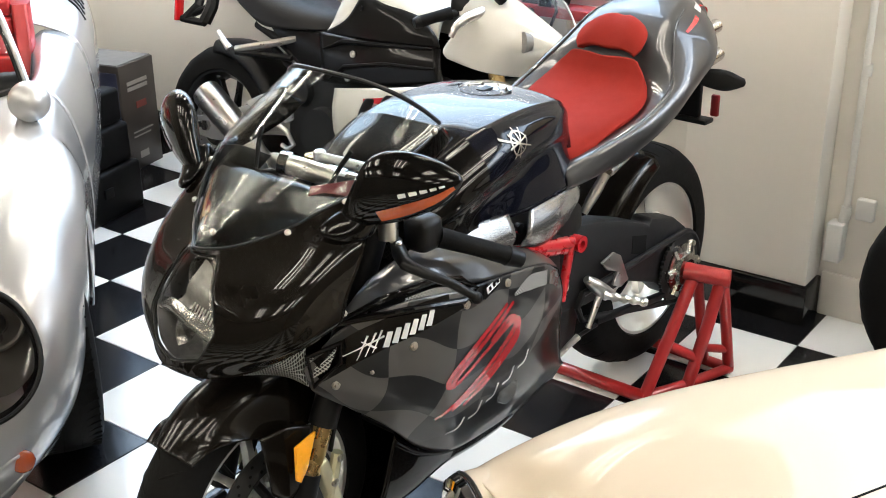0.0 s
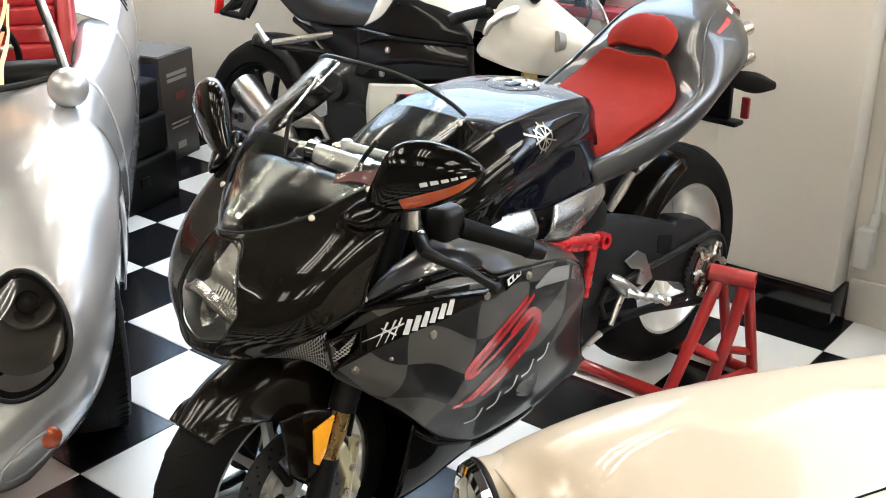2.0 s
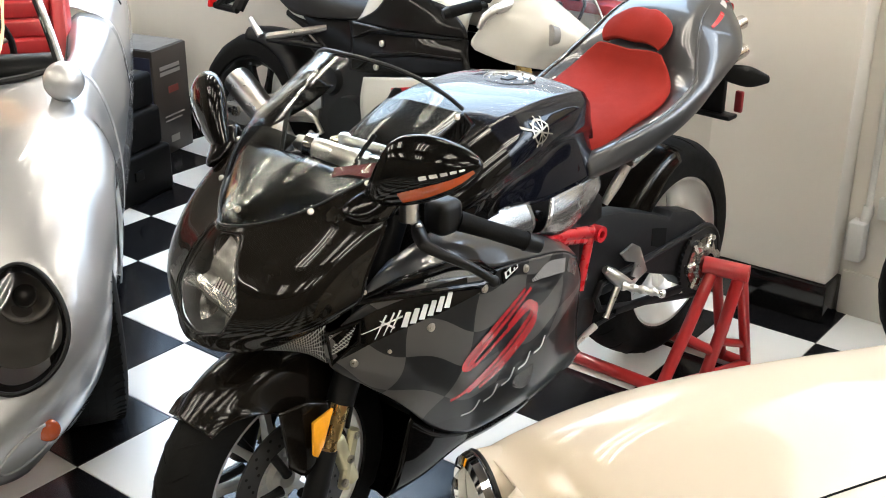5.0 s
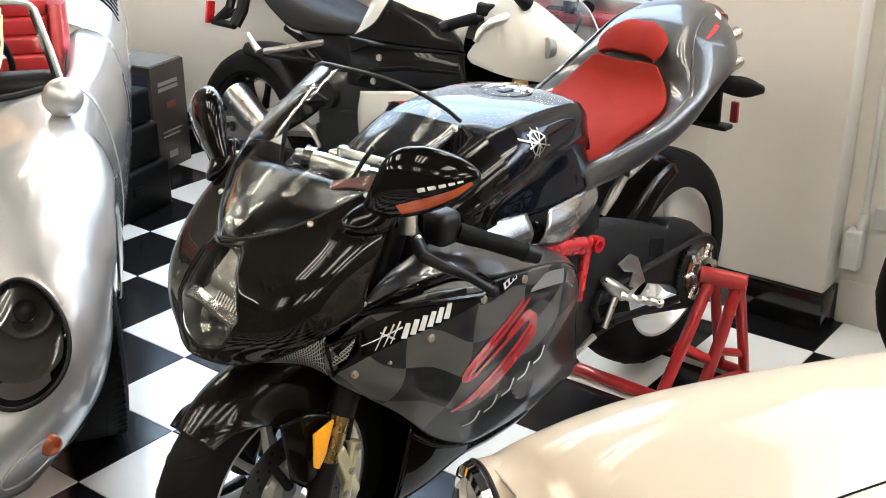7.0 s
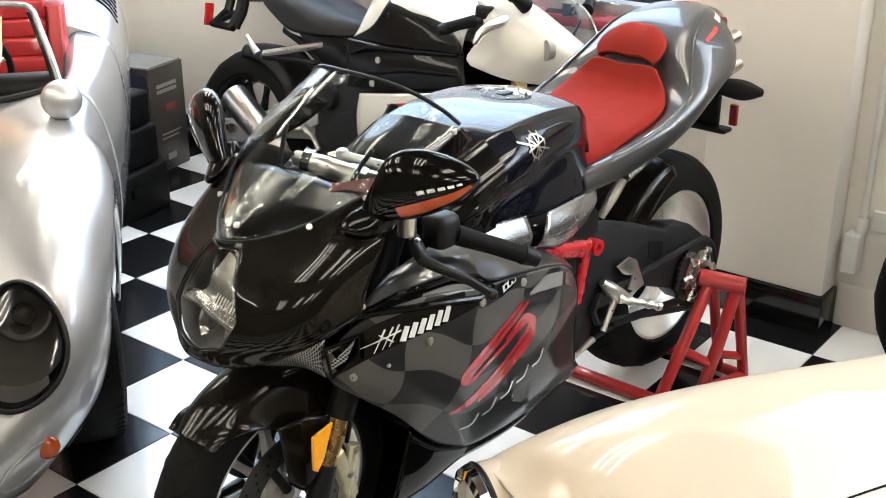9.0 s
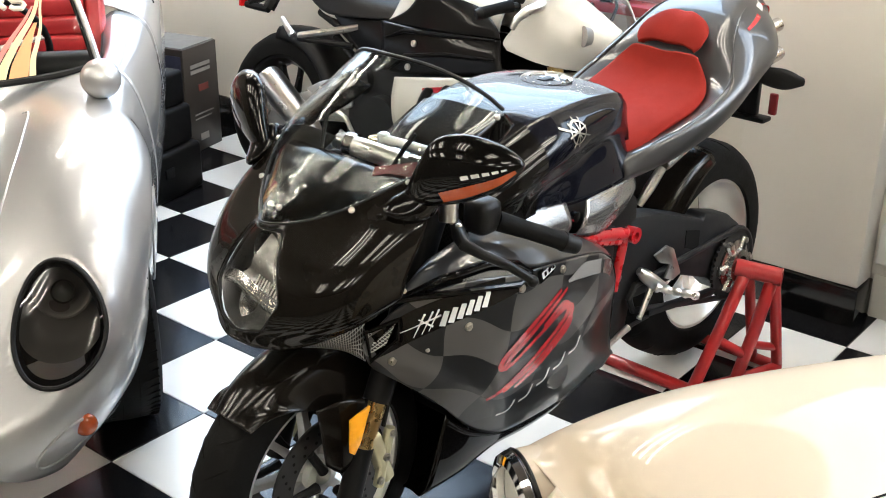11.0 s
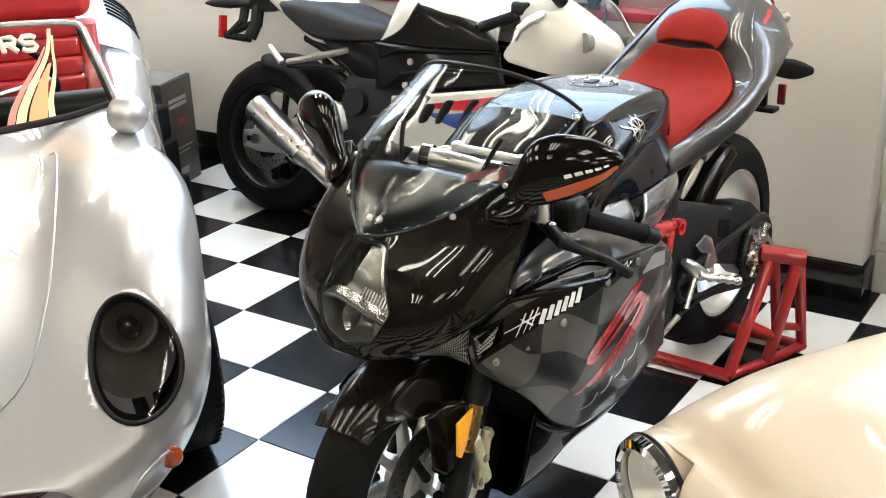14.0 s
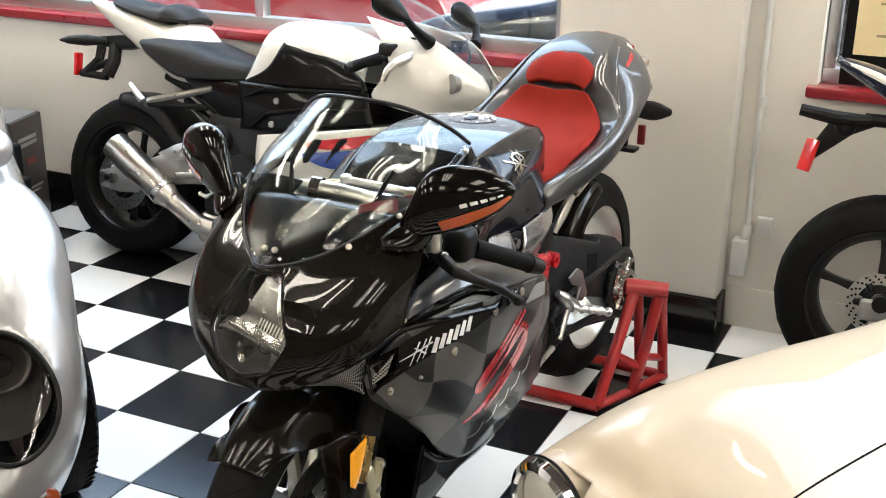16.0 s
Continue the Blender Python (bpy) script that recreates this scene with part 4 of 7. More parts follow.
BELLY = [[(1.17, 0.165, 0.390), (1.112, 0.174, 0.323), (1.02, 0.181, 0.273), (0.894, 0.177, 0.256), (0.75, 0.165, 0.250), (0.53, 0.142, 0.268)],
         [(1.222, 0.150, 0.200), (1.120, 0.158, 0.205), (1.003, 0.155, 0.218), (0.893, 0.152, 0.210), (0.76, 0.145, 0.210), (0.54, 0.12, 0.225)],
         [(1.205, 0.08, 0.165), (1.105, 0.08, 0.165), (0.989, 0.085, 0.178), (0.888, 0.085, 0.175), (0.768, 0.08, 0.180), (0.552, 0.07, 0.200)],
         [(1.195, 0, 0.150), (1.095, 0, 0.155), (0.982, 0, 0.165), (0.882, 0, 0.163), (0.762, 0, 0.170), (0.548, 0, 0.190)]]
for s, rws in ((1, BELLY), (-1, mirror_y(BELLY))):
    shell(part("belly_pan", loft(rws, 18, 30, flip=s > 0), M_black, mv, "gloss black belly pan", angle=0), 0.004, -1.0)
# inner panels beside the front wheel
INNER = [[(1.398, 0.177, 0.594), (1.246, 0.193, 0.455), (1.112, 0.174, 0.323), (1.222, 0.148, 0.20), (1.205, 0.10, 0.165)],
         [(1.313, 0.142, 0.620), (1.183, 0.151, 0.480), (1.085, 0.147, 0.370), (1.150, 0.123, 0.24), (1.150, 0.083, 0.19)],
         [(1.169, 0.091, 0.660), (1.089, 0.097, 0.500), (1.049, 0.099, 0.400), (1.068, 0.088, 0.32), (1.087, 0.067, 0.24)]]
for s, rws in ((1, INNER), (-1, mirror_y(INNER))):
    shell(part("inner_panel", loft(rws, 14, 24, flip=s > 0), M_black, mv, angle=0), 0.003)
part("radiator", boxy((1.02, -0.15, 0.30), (1.06, 0.15, 0.66), 0.006, 2, pose(0, 0, 0, 0, -6, 0)), mesh_material("radiator_core", (0.008, 0.008, 0.008), (0.05, 0.05, 0.05), 0.012, "Y"), mv)

# chin mesh and side intake
for s in (1, -1):
    shell(part("chin_mesh", loft([[(1.566, 0.0, 0.654), (1.530, s * 0.096, 0.657), (1.482, s * 0.148, 0.678), (1.418, s * 0.180, 0.696)], [(1.50, 0.0, 0.636), (1.47, s * 0.09, 0.632), (1.435, s * 0.135, 0.634), (1.408, s * 0.165, 0.632)],
                                  [(1.42, 0.0, 0.620), (1.41, s * 0.09, 0.612), (1.405, s * 0.135, 0.606), (1.402, s * 0.165, 0.602)]], 10, 16, flip=s < 0), M_mesh_chin, mv, "silver wire mesh under the nose", angle=0), 0.002)
    part("intake_mesh", loft([[(1.417, s * 0.184, 0.672), (1.372, s * 0.216, 0.690)], [(1.416, s * 0.182, 0.625), (1.390, s * 0.208, 0.648)]], 4, 6, flip=s < 0), M_mesh, mv, "silver wire mesh in the side intake")
    part("intake_lip", tube([(1.420, s * 0.184, 0.678), (1.368, s * 0.221, 0.698), (1.372, s * 0.222, 0.660), (1.412, s * 0.190, 0.615)], 0.006, 8, True), M_black, mv)

# air duct along the top of the side fairing
for s in (1, -1):
    duct = [(1.385, 0.222, 0.745), (1.29, 0.252, 0.766), (1.172, 0.275, 0.770), (1.097, 0.282, 0.748), (1.055, 0.286, 0.716), (1.10, 0.292, 0.706), (1.235, 0.270, 0.730)]
    part("duct_lip", tube([(x, s * y, z) for x, y, z in duct], 0.008, 10, True), M_black, mv, "gloss black lip of the air duct")
    rows = [[(1.36, s * 0.210, 0.745), (1.26, s * 0.235, 0.762), (1.16, s * 0.255, 0.764), (1.07, s * 0.265, 0.725)], [(1.35, s * 0.205, 0.735), (1.24, s * 0.240, 0.735), (1.15, s * 0.262, 0.722), (1.07, s * 0.272, 0.712)]]
    part("duct_floor", loft(rows, 5, 16, flip=s < 0), M_groove, mv)
    rows = [[(1.235, s * 0.262, 0.752), (1.16, s * 0.277, 0.752), (1.09, s * 0.282, 0.726)], [(1.24, s * 0.264, 0.738), (1.17, s * 0.279, 0.732), (1.10, s * 0.284, 0.716)]]
    part("duct_mesh", loft(rows, 5, 14, flip=s < 0), M_mesh, mv, "silver wire mesh in the duct")
    # upper panel between the duct and the tank
    rows = [[(1.37, s * 0.222, 0.750), (1.18, s * 0.272, 0.776), (1.06, s * 0.284, 0.728), (0.98, s * 0.286, 0.714), (0.80, s * 0.264, 0.674), (0.70, s * 0.235, 0.625)], [(1.32, s * 0.215, 0.775), (1.16, s * 0.248, 0.800), (1.04, s * 0.258, 0.768), (0.95, s * 0.252, 0.742), (0.80, s * 0.232, 0.690), (0.70, s * 0.21, 0.640)],
            [(1.27, s * 0.20, 0.785), (1.14, s * 0.21, 0.815), (1.02, s * 0.215, 0.790), (0.93, s * 0.205, 0.748), (0.80, s * 0.19, 0.695), (0.70, s * 0.18, 0.648)]]
    shell(part("upper_side_panel", loft(rows, 14, 34, flip=s < 0), M_darkgrey, mv, "dark grey upper side panel", angle=0), 0.003)
    part("nose_bracket", prism([(1.395, 0.742), (1.355, 0.755), (1.345, 0.80), (1.375, 0.79)], "y", min(s * 0.216, s * 0.226), max(s * 0.216, s * 0.226), 0.002), M_satin, mv)
    part("rear_cap", tube([(0.89, s * 0.222, 0.395), (0.89, s * 0.246, 0.395)], [0.040, 0.034], 28), M_tintsilver, mv, "round grey engine cap")
# trellis frame, panels under the tank, frame plates
for s in (1, -1):
    for pts, r in (([(0.95, s * 0.17, 0.700), (0.771, s * 0.17, 0.665), (0.507, s * 0.15, 0.600)], 0.016), ([(0.95, s * 0.18, 0.665), (0.74, s * 0.17, 0.650), (0.55, s * 0.15, 0.592)], 0.013), ([(0.525, s * 0.15, 0.60), (0.56, s * 0.15, 0.46)], 0.014)):
        part("frame_tube", tube(pts, r, 12), M_redframe, mv, "red painted trellis frame tube")
    part("frame_boss", lathe([(0.010, 0.02), (0.021, 0.02), (0.021, -0.02), (0.010, -0.02)], 20, Matrix.Translation((0.507, s * 0.155, 0.598)), True), M_redframe, mv)
    rows = [[(1.06, s * 0.165, 0.80), (0.94, s * 0.175, 0.785), (0.815, s * 0.180, 0.772)], [(1.00, s * 0.19, 0.75), (0.92, s * 0.20, 0.735), (0.815, s * 0.20, 0.730)], [(0.95, s * 0.18, 0.70), (0.90, s * 0.185, 0.695), (0.815, s * 0.185, 0.690)]]
    shell(part("airbox_panel", loft(rows, 12, 20, flip=s < 0), M_tintsilver, mv, "silver panel under the tank", angle=0), 0.004)
    part("panel_bolt", tube([(0.79, s * 0.185, 0.735), (0.79, s * 0.198, 0.735)], 0.012, 14), M_chrome, mv)
    rows = [[(0.735, s * 0.178, 0.756), (0.62, s * 0.168, 0.754), (0.525, s * 0.152, 0.748), (0.485, s * 0.138, 0.740)], [(0.765, s * 0.196, 0.715), (0.64, s * 0.190, 0.715), (0.54, s * 0.165, 0.712), (0.49, s * 0.145, 0.710)], [(0.775, s * 0.185, 0.685), (0.68, s * 0.180, 0.660), (0.56, s * 0.158, 0.672), (0.505, s * 0.140, 0.685)]]
    shell(part("side_cover", loft(rows, 12, 20, flip=s < 0), M_tintsilver, mv, "silver side cover under the seat", angle=0), 0.004)
    part("frame_plate", prism([(0.58, 0.68), (0.53, 0.73), (0.47, 0.68), (0.455, 0.45), (0.49, 0.30), (0.58, 0.28), (0.64, 0.40), (0.60, 0.55)], "y", min(s * 0.10, s * 0.148), max(s * 0.10, s * 0.148), 0.01), M_satin, mv, "satin black frame plate")
    part("plate_bolt", tube([(0.545, s * 0.146, 0.49), (0.545, s * 0.156, 0.49)], 0.014, 14), M_chrome, mv)
    part("hanger", tube([(0.395, s * 0.16, 0.745), (0.425, s * 0.15, 0.70), (0.448, s * 0.135, 0.652)], [0.012, 0.014, 0.010], 10), M_alu, mv, "polished tail hanger")
    part("seat_rail", tube([(0.395, s * 0.165, 0.752), (0.28, s * 0.17, 0.785)], [0.016, 0.010], 10), M_steel, mv)
part("engine", boxy((0.52, -0.15, 0.22), (1.02, 0.15, 0.68), 0.05, 3), M_engine, mv, "dark engine block")

# footrests
for s in (1, -1):
    bm = bmesh.new()
    add_tube(bm, [(0.470, s * 0.165, 0.490), (0.452, s * 0.175, 0.472), (0.415, s * 0.185, 0.440), (0.385, s * 0.190, 0.425)], [0.010, 0.018, 0.020, 0.012], 10)
    add_tube(bm, [(0.425, s * 0.18, 0.44), (0.465, s * 0.18, 0.375), (0.475, s * 0.18, 0.360)], [0.010, 0.007, 0.008], 8)
    part("footrest_bracket", bm, M_alu, mv, "machined footrest bracket")
    knurl = [(0.432 - 0.0037 * k, s * (0.195 + 0.0048 * k), 0.440 - 0.001 * k) for k in range(19)]
    part("footrest", tube(knurl, [0.0125 if k % 4 < 2 else 0.009 for k in range(19)], 10), M_alu, mv, "knurled aluminium footrest")
    part("heel_guard", prism([(0.420, 0.518), (0.365, 0.530), (0.331, 0.510), (0.287, 0.428), (0.325, 0.418), (0.361, 0.436), (0.343, 0.470), (0.390, 0.488)], "y", min(s * 0.170, s * 0.178), max(s * 0.170, s * 0.178), 0.003), M_alu, mv, "aluminium heel guard")
    part("shift_lever", tube([(0.58, s * 0.165, 0.318), (0.545, s * 0.172, 0.338), (0.515, s * 0.178, 0.352)], [0.006, 0.008, 0.009], 8), M_alu, mv)
    part("link_rod", tube([(0.50, s * 0.17, 0.345), (0.42, s * 0.17, 0.345)], 0.005, 8), M_satin, mv)

# fork, brakes and front mudguard
up = Vector((-0.415, 0, 0.91))
for s in (1, -1):
    a = AX_F + Vector((0.0, s * 0.118, 0))
    part("fork_foot", tube([a + Vector((0.0, 0, -0.02)), a + up * 0.10], [0.026, 0.024], 16), M_satin, mv)
    part("fork_slider", tube([a + up * 0.08, a + up * 0.24], 0.022, 18), M_gold, mv, "gold fork slider")
    part("fork_tube", tube([a + up * 0.20, a + up * 0.66], 0.029, 18), M_satin, mv, "black fork tube")
    if s > 0:
        part("side_reflector", prism([(1.386, 0.492), (1.440, 0.480), (1.442, 0.406), (1.432, 0.398), (1.414, 0.420)], "y", 0.152, 0.160, 0.002), M_yellow, mv, "amber side reflector")
    bm = boxy((1.326, min(s * 0.115, s * 0.150), 0.275), (1.356, max(s * 0.115, s * 0.150), 0.410), 0.010, 3)
    bmesh.ops.transform(bm, matrix=Matrix.Translation((1.34, 0, 0.34)) @ pose(0, 0, 0, 0, 18, 0) @ Matrix.Translation((-1.34, 0, -0.34)), verts=bm.verts)
    add_tube(bm, [(1.350, s * 0.138, 0.275), (1.318, s * 0.142, 0.405)], 0.012, 10)
    cal = part("brake_caliper", bm, M_palegold, mv, "pale gold brake caliper")
    for k in range(3):
        screw(cal, (1.355 - 0.018 * k, s * 0.153, 0.295 + 0.05 * k), (0, s, 0), 0.009)
    part("brake_hose", tube([(1.33, s * 0.135, 0.41), (1.31, s * 0.14, 0.50), (1.25, s * 0.12, 0.62)], 0.005, 8), M_satin, mv)
FEND = []
for a, w, drop in ((46, 0.042, 0.93), (54, 0.050, 0.90), (62, 0.056, 0.82), (72, 0.060, 0.71), (85, 0.062, 0.64), (100, 0.064, 0.62), (115, 0.064, 0.63), (130, 0.058, 0.70), (145, 0.050, 0.85)):
    q = radians(a)
    rr = 0.308
    ring = []
    for y, k in ((-w - 0.026, drop), (-w - 0.014, (drop + 0.92) / 2), (-w, 0.94), (-w * 0.6, 0.985), (0, 1.0), (w * 0.6, 0.985), (w, 0.94), (w + 0.014, (drop + 0.92) / 2), (w + 0.026, drop)):
        ring.append((AX_F.x + rr * k * math.cos(q), AX_F.y + y, AX_F.z + rr * k * math.sin(q)))
    FEND.append(ring)
for s in (1, -1):
    guard = [[(1.488, s * 0.112, 0.505), (1.43, s * 0.128, 0.512), (1.372, s * 0.134, 0.492)], [(1.482, s * 0.116, 0.448), (1.435, s * 0.134, 0.440), (1.392, s * 0.138, 0.428)], [(1.470, s * 0.114, 0.372), (1.445, s * 0.130, 0.350), (1.424, s * 0.134, 0.362)]]
    shell(part("mudguard_wing", loft(guard, 14, 14, flip=s < 0), M_fender, mv, "dark side wing of the mudguard", angle=0), 0.003)
shell(part("front_mudguard", relax(loft(FEND, 60, 60), 30), M_fender, mv, "gloss black front mudguard", angle=0), 0.003)

# bars, yoke, mirrors
part("top_yoke", loft([[(1.13, y, 0.885) for y in (-0.14, -0.07, 0, 0.07, 0.14)], [(1.115, y, 0.900) for y in (-0.14, -0.07, 0, 0.07, 0.14)], [(1.07, y, 0.900) for y in (-0.13, -0.07, 0, 0.07, 0.13)], [(1.05, y, 0.885) for y in (-0.12, -0.06, 0, 0.06, 0.12)]], 12, 16), M_alu, mv, "polished top yoke", angle=0)
damper = part("steering_damper", tube([(1.205, -0.125, 0.935), (1.195, -0.06, 0.932), (1.178, 0.01, 0.922), (1.158, 0.078, 0.908)], [0.016, 0.021, 0.021, 0.019], 24), M_alu, mv, "silver steering damper")
for x, y, z in ((1.200, -0.085, 0.934), (1.163, 0.062, 0.911)):
    clamp = tube([Vector((x, y, z)) - Vector((-0.045, 0.18, -0.018)) * 0.06, Vector((x, y, z)) + Vector((-0.045, 0.18, -0.018)) * 0.06], 0.026, 24)
    part("damper_clamp", clamp, M_chrome, damper)
screw(damper, (1.160, 0.085, 0.906), (0.0, 1.0, -0.1), 0.010)
rod = part("damper_rod", tube([(1.150, -0.04, 0.945), (1.120, 0.02, 0.934), (1.092, 0.076, 0.922)], 0.0105, 14), M_alu, mv, "silver damper rod")
for p in ((1.148, -0.045, 0.946), (1.089, 0.082, 0.921)):
    part("rod_end", tube([Vector(p) - Vector((0, 0, 0.014)), Vector(p) + Vector((0, 0, 0.009)), Vector(p) + Vector((0, 0, 0.012))], [0.013, 0.013, 0.009], 16), M_alu, rod)
part("stem_nut", tube([(1.085, 0.0, 0.895), (1.082, 0.0, 0.918)], [0.026, 0.022], 6), M_chrome, mv, "steel stem nut")
part("key_switch", tube([(1.125, -0.005, 0.890), (1.121, -0.005, 0.912)], 0.019, 20), M_satin, mv, "black key switch")
for s in (1, -1):
    part("fork_cap", tube([(1.105, s * 0.105, 0.87), (1.10, s * 0.105, 0.922)], [0.03, 0.026], 20), M_gold, mv)
    part("handlebar", tube([(1.11, s * 0.11, 0.870), (1.15, s * 0.19, 0.876), (1.165, s * 0.245, 0.862), (0.995, s * 0.338, 0.776)], 0.012, 12), M_satin, mv)
    part("grip", tube([(1.140, s * 0.262, 0.847), (1.08, s * 0.293, 0.818), (1.010, s * 0.331, 0.783)], [0.0205, 0.0185, 0.019], 16), M_rubber, mv, "black rubber grip")
    part("bar_end", tube([(1.012, s * 0.330, 0.784), (0.984, s * 0.345, 0.770)], [0.021, 0.017], 16), M_satin, mv)
    part("switch_box", boxy((1.130, min(s * 0.215, s * 0.275), 0.825), (1.195, max(s * 0.215, s * 0.275), 0.895), 0.018, 3), M_satin, mv)
    part("clutch_reservoir" if s > 0 else "brake_reservoir", tube([(1.230, s * 0.218, 0.860), (1.226, s * 0.215, 0.900)], 0.019, 20), M_alu, mv, "small silver reservoir")
    lev = part("lever", tube([(1.205, s * 0.215, 0.845), (1.240, s * 0.255, 0.846), (1.262, s * 0.290, 0.840), (1.250, s * 0.325, 0.828), (1.215, s * 0.360, 0.805), (1.176, s * 0.384, 0.771)], [0.012, 0.015, 0.013, 0.010, 0.009, 0.009], 12), M_satin, mv, "black lever")
    ball = bmesh.new()
    bmesh.ops.create_uvsphere(ball, u_segments=12, v_segments=8, radius=0.012, matrix=Matrix.Translation((1.174, s * 0.385, 0.768)))
    part("lever_tip", ball, M_satin, lev)
    screw(lev, (1.224, s * 0.225, 0.858), (0, 0, 1), 0.007)
    screw(lev, (1.235, s * 0.250, 0.861), (0, 0, 1), 0.007)

# mirrors: a leaf-shaped shell on each side of the nose
MSEC = [((1.330, 0.205, 0.922), 0.010, 0.016), ((1.322, 0.236, 0.956), 0.022, 0.036), ((1.306, 0.272, 0.990), 0.029, 0.062), ((1.286, 0.316, 1.008), 0.031, 0.063), ((1.264, 0.362, 1.018), 0.027, 0.046), ((1.246, 0.392, 1.022), 0.016, 0.022), ((1.237, 0.404, 1.023), 0.004, 0.004)]


def on_mirror(s, w, deg, k=1.03):
    """A point on a mirror's shell: w along it, an angle round its front."""
    c = cat([Vector(q[0]) for q in MSEC], w)
    ab = cat([Vector((q[1], q[2], 0)) for q in MSEC], w)
    p = c + Vector((1, 0.15, 0)) * ab.x * k * math.cos(radians(deg)) + Vector((0, -0.42, 0.90)) * ab.y * k * math.sin(radians(deg))
    return Vector((p.x, s * p.y, p.z))


for s in (1, -1):
    rows = [[tuple(on_mirror(s, i / 12, 36 * k, 1.0)) for k in range(10)] for i in range(13)]
    bm = relax(loft(rows, 48, 48, True, True), 12)
    bmesh.ops.recalc_face_normals(bm, faces=bm.faces)
    mir = part("mirror", bm, M_black, mv, "gloss black mirror with an amber turn signal", angle=0)
    part("turn_signal", loft([[tuple(on_mirror(s, w, d, 1.03)) for w in (0.33, 0.5, 0.68, 0.86)] for d in (-28, -40, -52)], 12, 20, flip=s > 0), M_amber, mir, "amber turn signal lens")
    for k in range(5):
        w0 = 0.50 + 0.062 * k
        part("grey_bar", loft([[tuple(on_mirror(s, w0 + q, d, 1.04)) for q in (0, 0.02, 0.045)] for d in (-16, -9)], 3, 5), M_decal_grey, mir, smooth=False)
    foot = [((1.370, 0.196, 0.912), 0.010, 0.010), ((1.345, 0.208, 0.915), 0.028, 0.020), ((1.315, 0.228, 0.925), 0.034, 0.026), ((1.300, 0.240, 0.950), 0.026, 0.024)]
    bm = loft([[(c[0] + a * math.cos(q), s * (c[1] + b * math.cos(q + 1.2)), c[2] + b * math.sin(q)) for q in [2 * math.pi * k / 10 for k in range(10)]] for c, a, b in foot], 14, 24, True, True)
    bmesh.ops.recalc_face_normals(bm, faces=bm.faces)
    part("mirror_foot", bm, M_black, mv, "gloss black mirror foot", angle=0)


# graphics laid on the side fairings and tank
def strip(tree, pts, width, side=1, lift=0.0015, n=24):
    """A flat band along (x, z) points, laid onto a side surface."""
    bm = bmesh.new()
    ps = [Vector((a, 0, b)) for a, b in pts]
    line = [cat(ps, k / n) for k in range(n + 1)] if len(ps) > 2 else [ps[0].lerp(ps[1], k / n) for k in range(n + 1)]
    ws = width if isinstance(width, (list, tuple)) else [width]
    rows = []
    for k, p in enumerate(line):
        d = (line[min(k + 1, n)] - line[max(k - 1, 0)]).normalized()
        f_ = k / n * (len(ws) - 1)
        wk = ws[int(f_)] + (ws[min(int(f_) + 1, len(ws) - 1)] - ws[int(f_)]) * (f_ - int(f_))
        w = Vector((-d.z, 0, d.x)) * wk / 2
        row = []
        for q in (p - w, p, p + w):
            hit, nrm, _, _ = tree.ray_cast(Vector((q.x, side * 1.0, q.z)), Vector((0, -side, 0)))
            row.append(bm.verts.new((q.x, hit.y + side * lift, q.z)) if hit is not None else None)
        rows.append(row)
    for a, b in zip(rows, rows[1:]):
        for k in range(2):
            q = (a[k], a[k + 1], b[k + 1], b[k])
            if None not in q:
                bm.faces.new(q if side > 0 else q[::-1])
    bmesh.ops.delete(bm, geom=[v for v in bm.verts if not v.link_faces], context="VERTS")
    bmesh.ops.recalc_face_normals(bm, faces=bm.faces)
    return bm


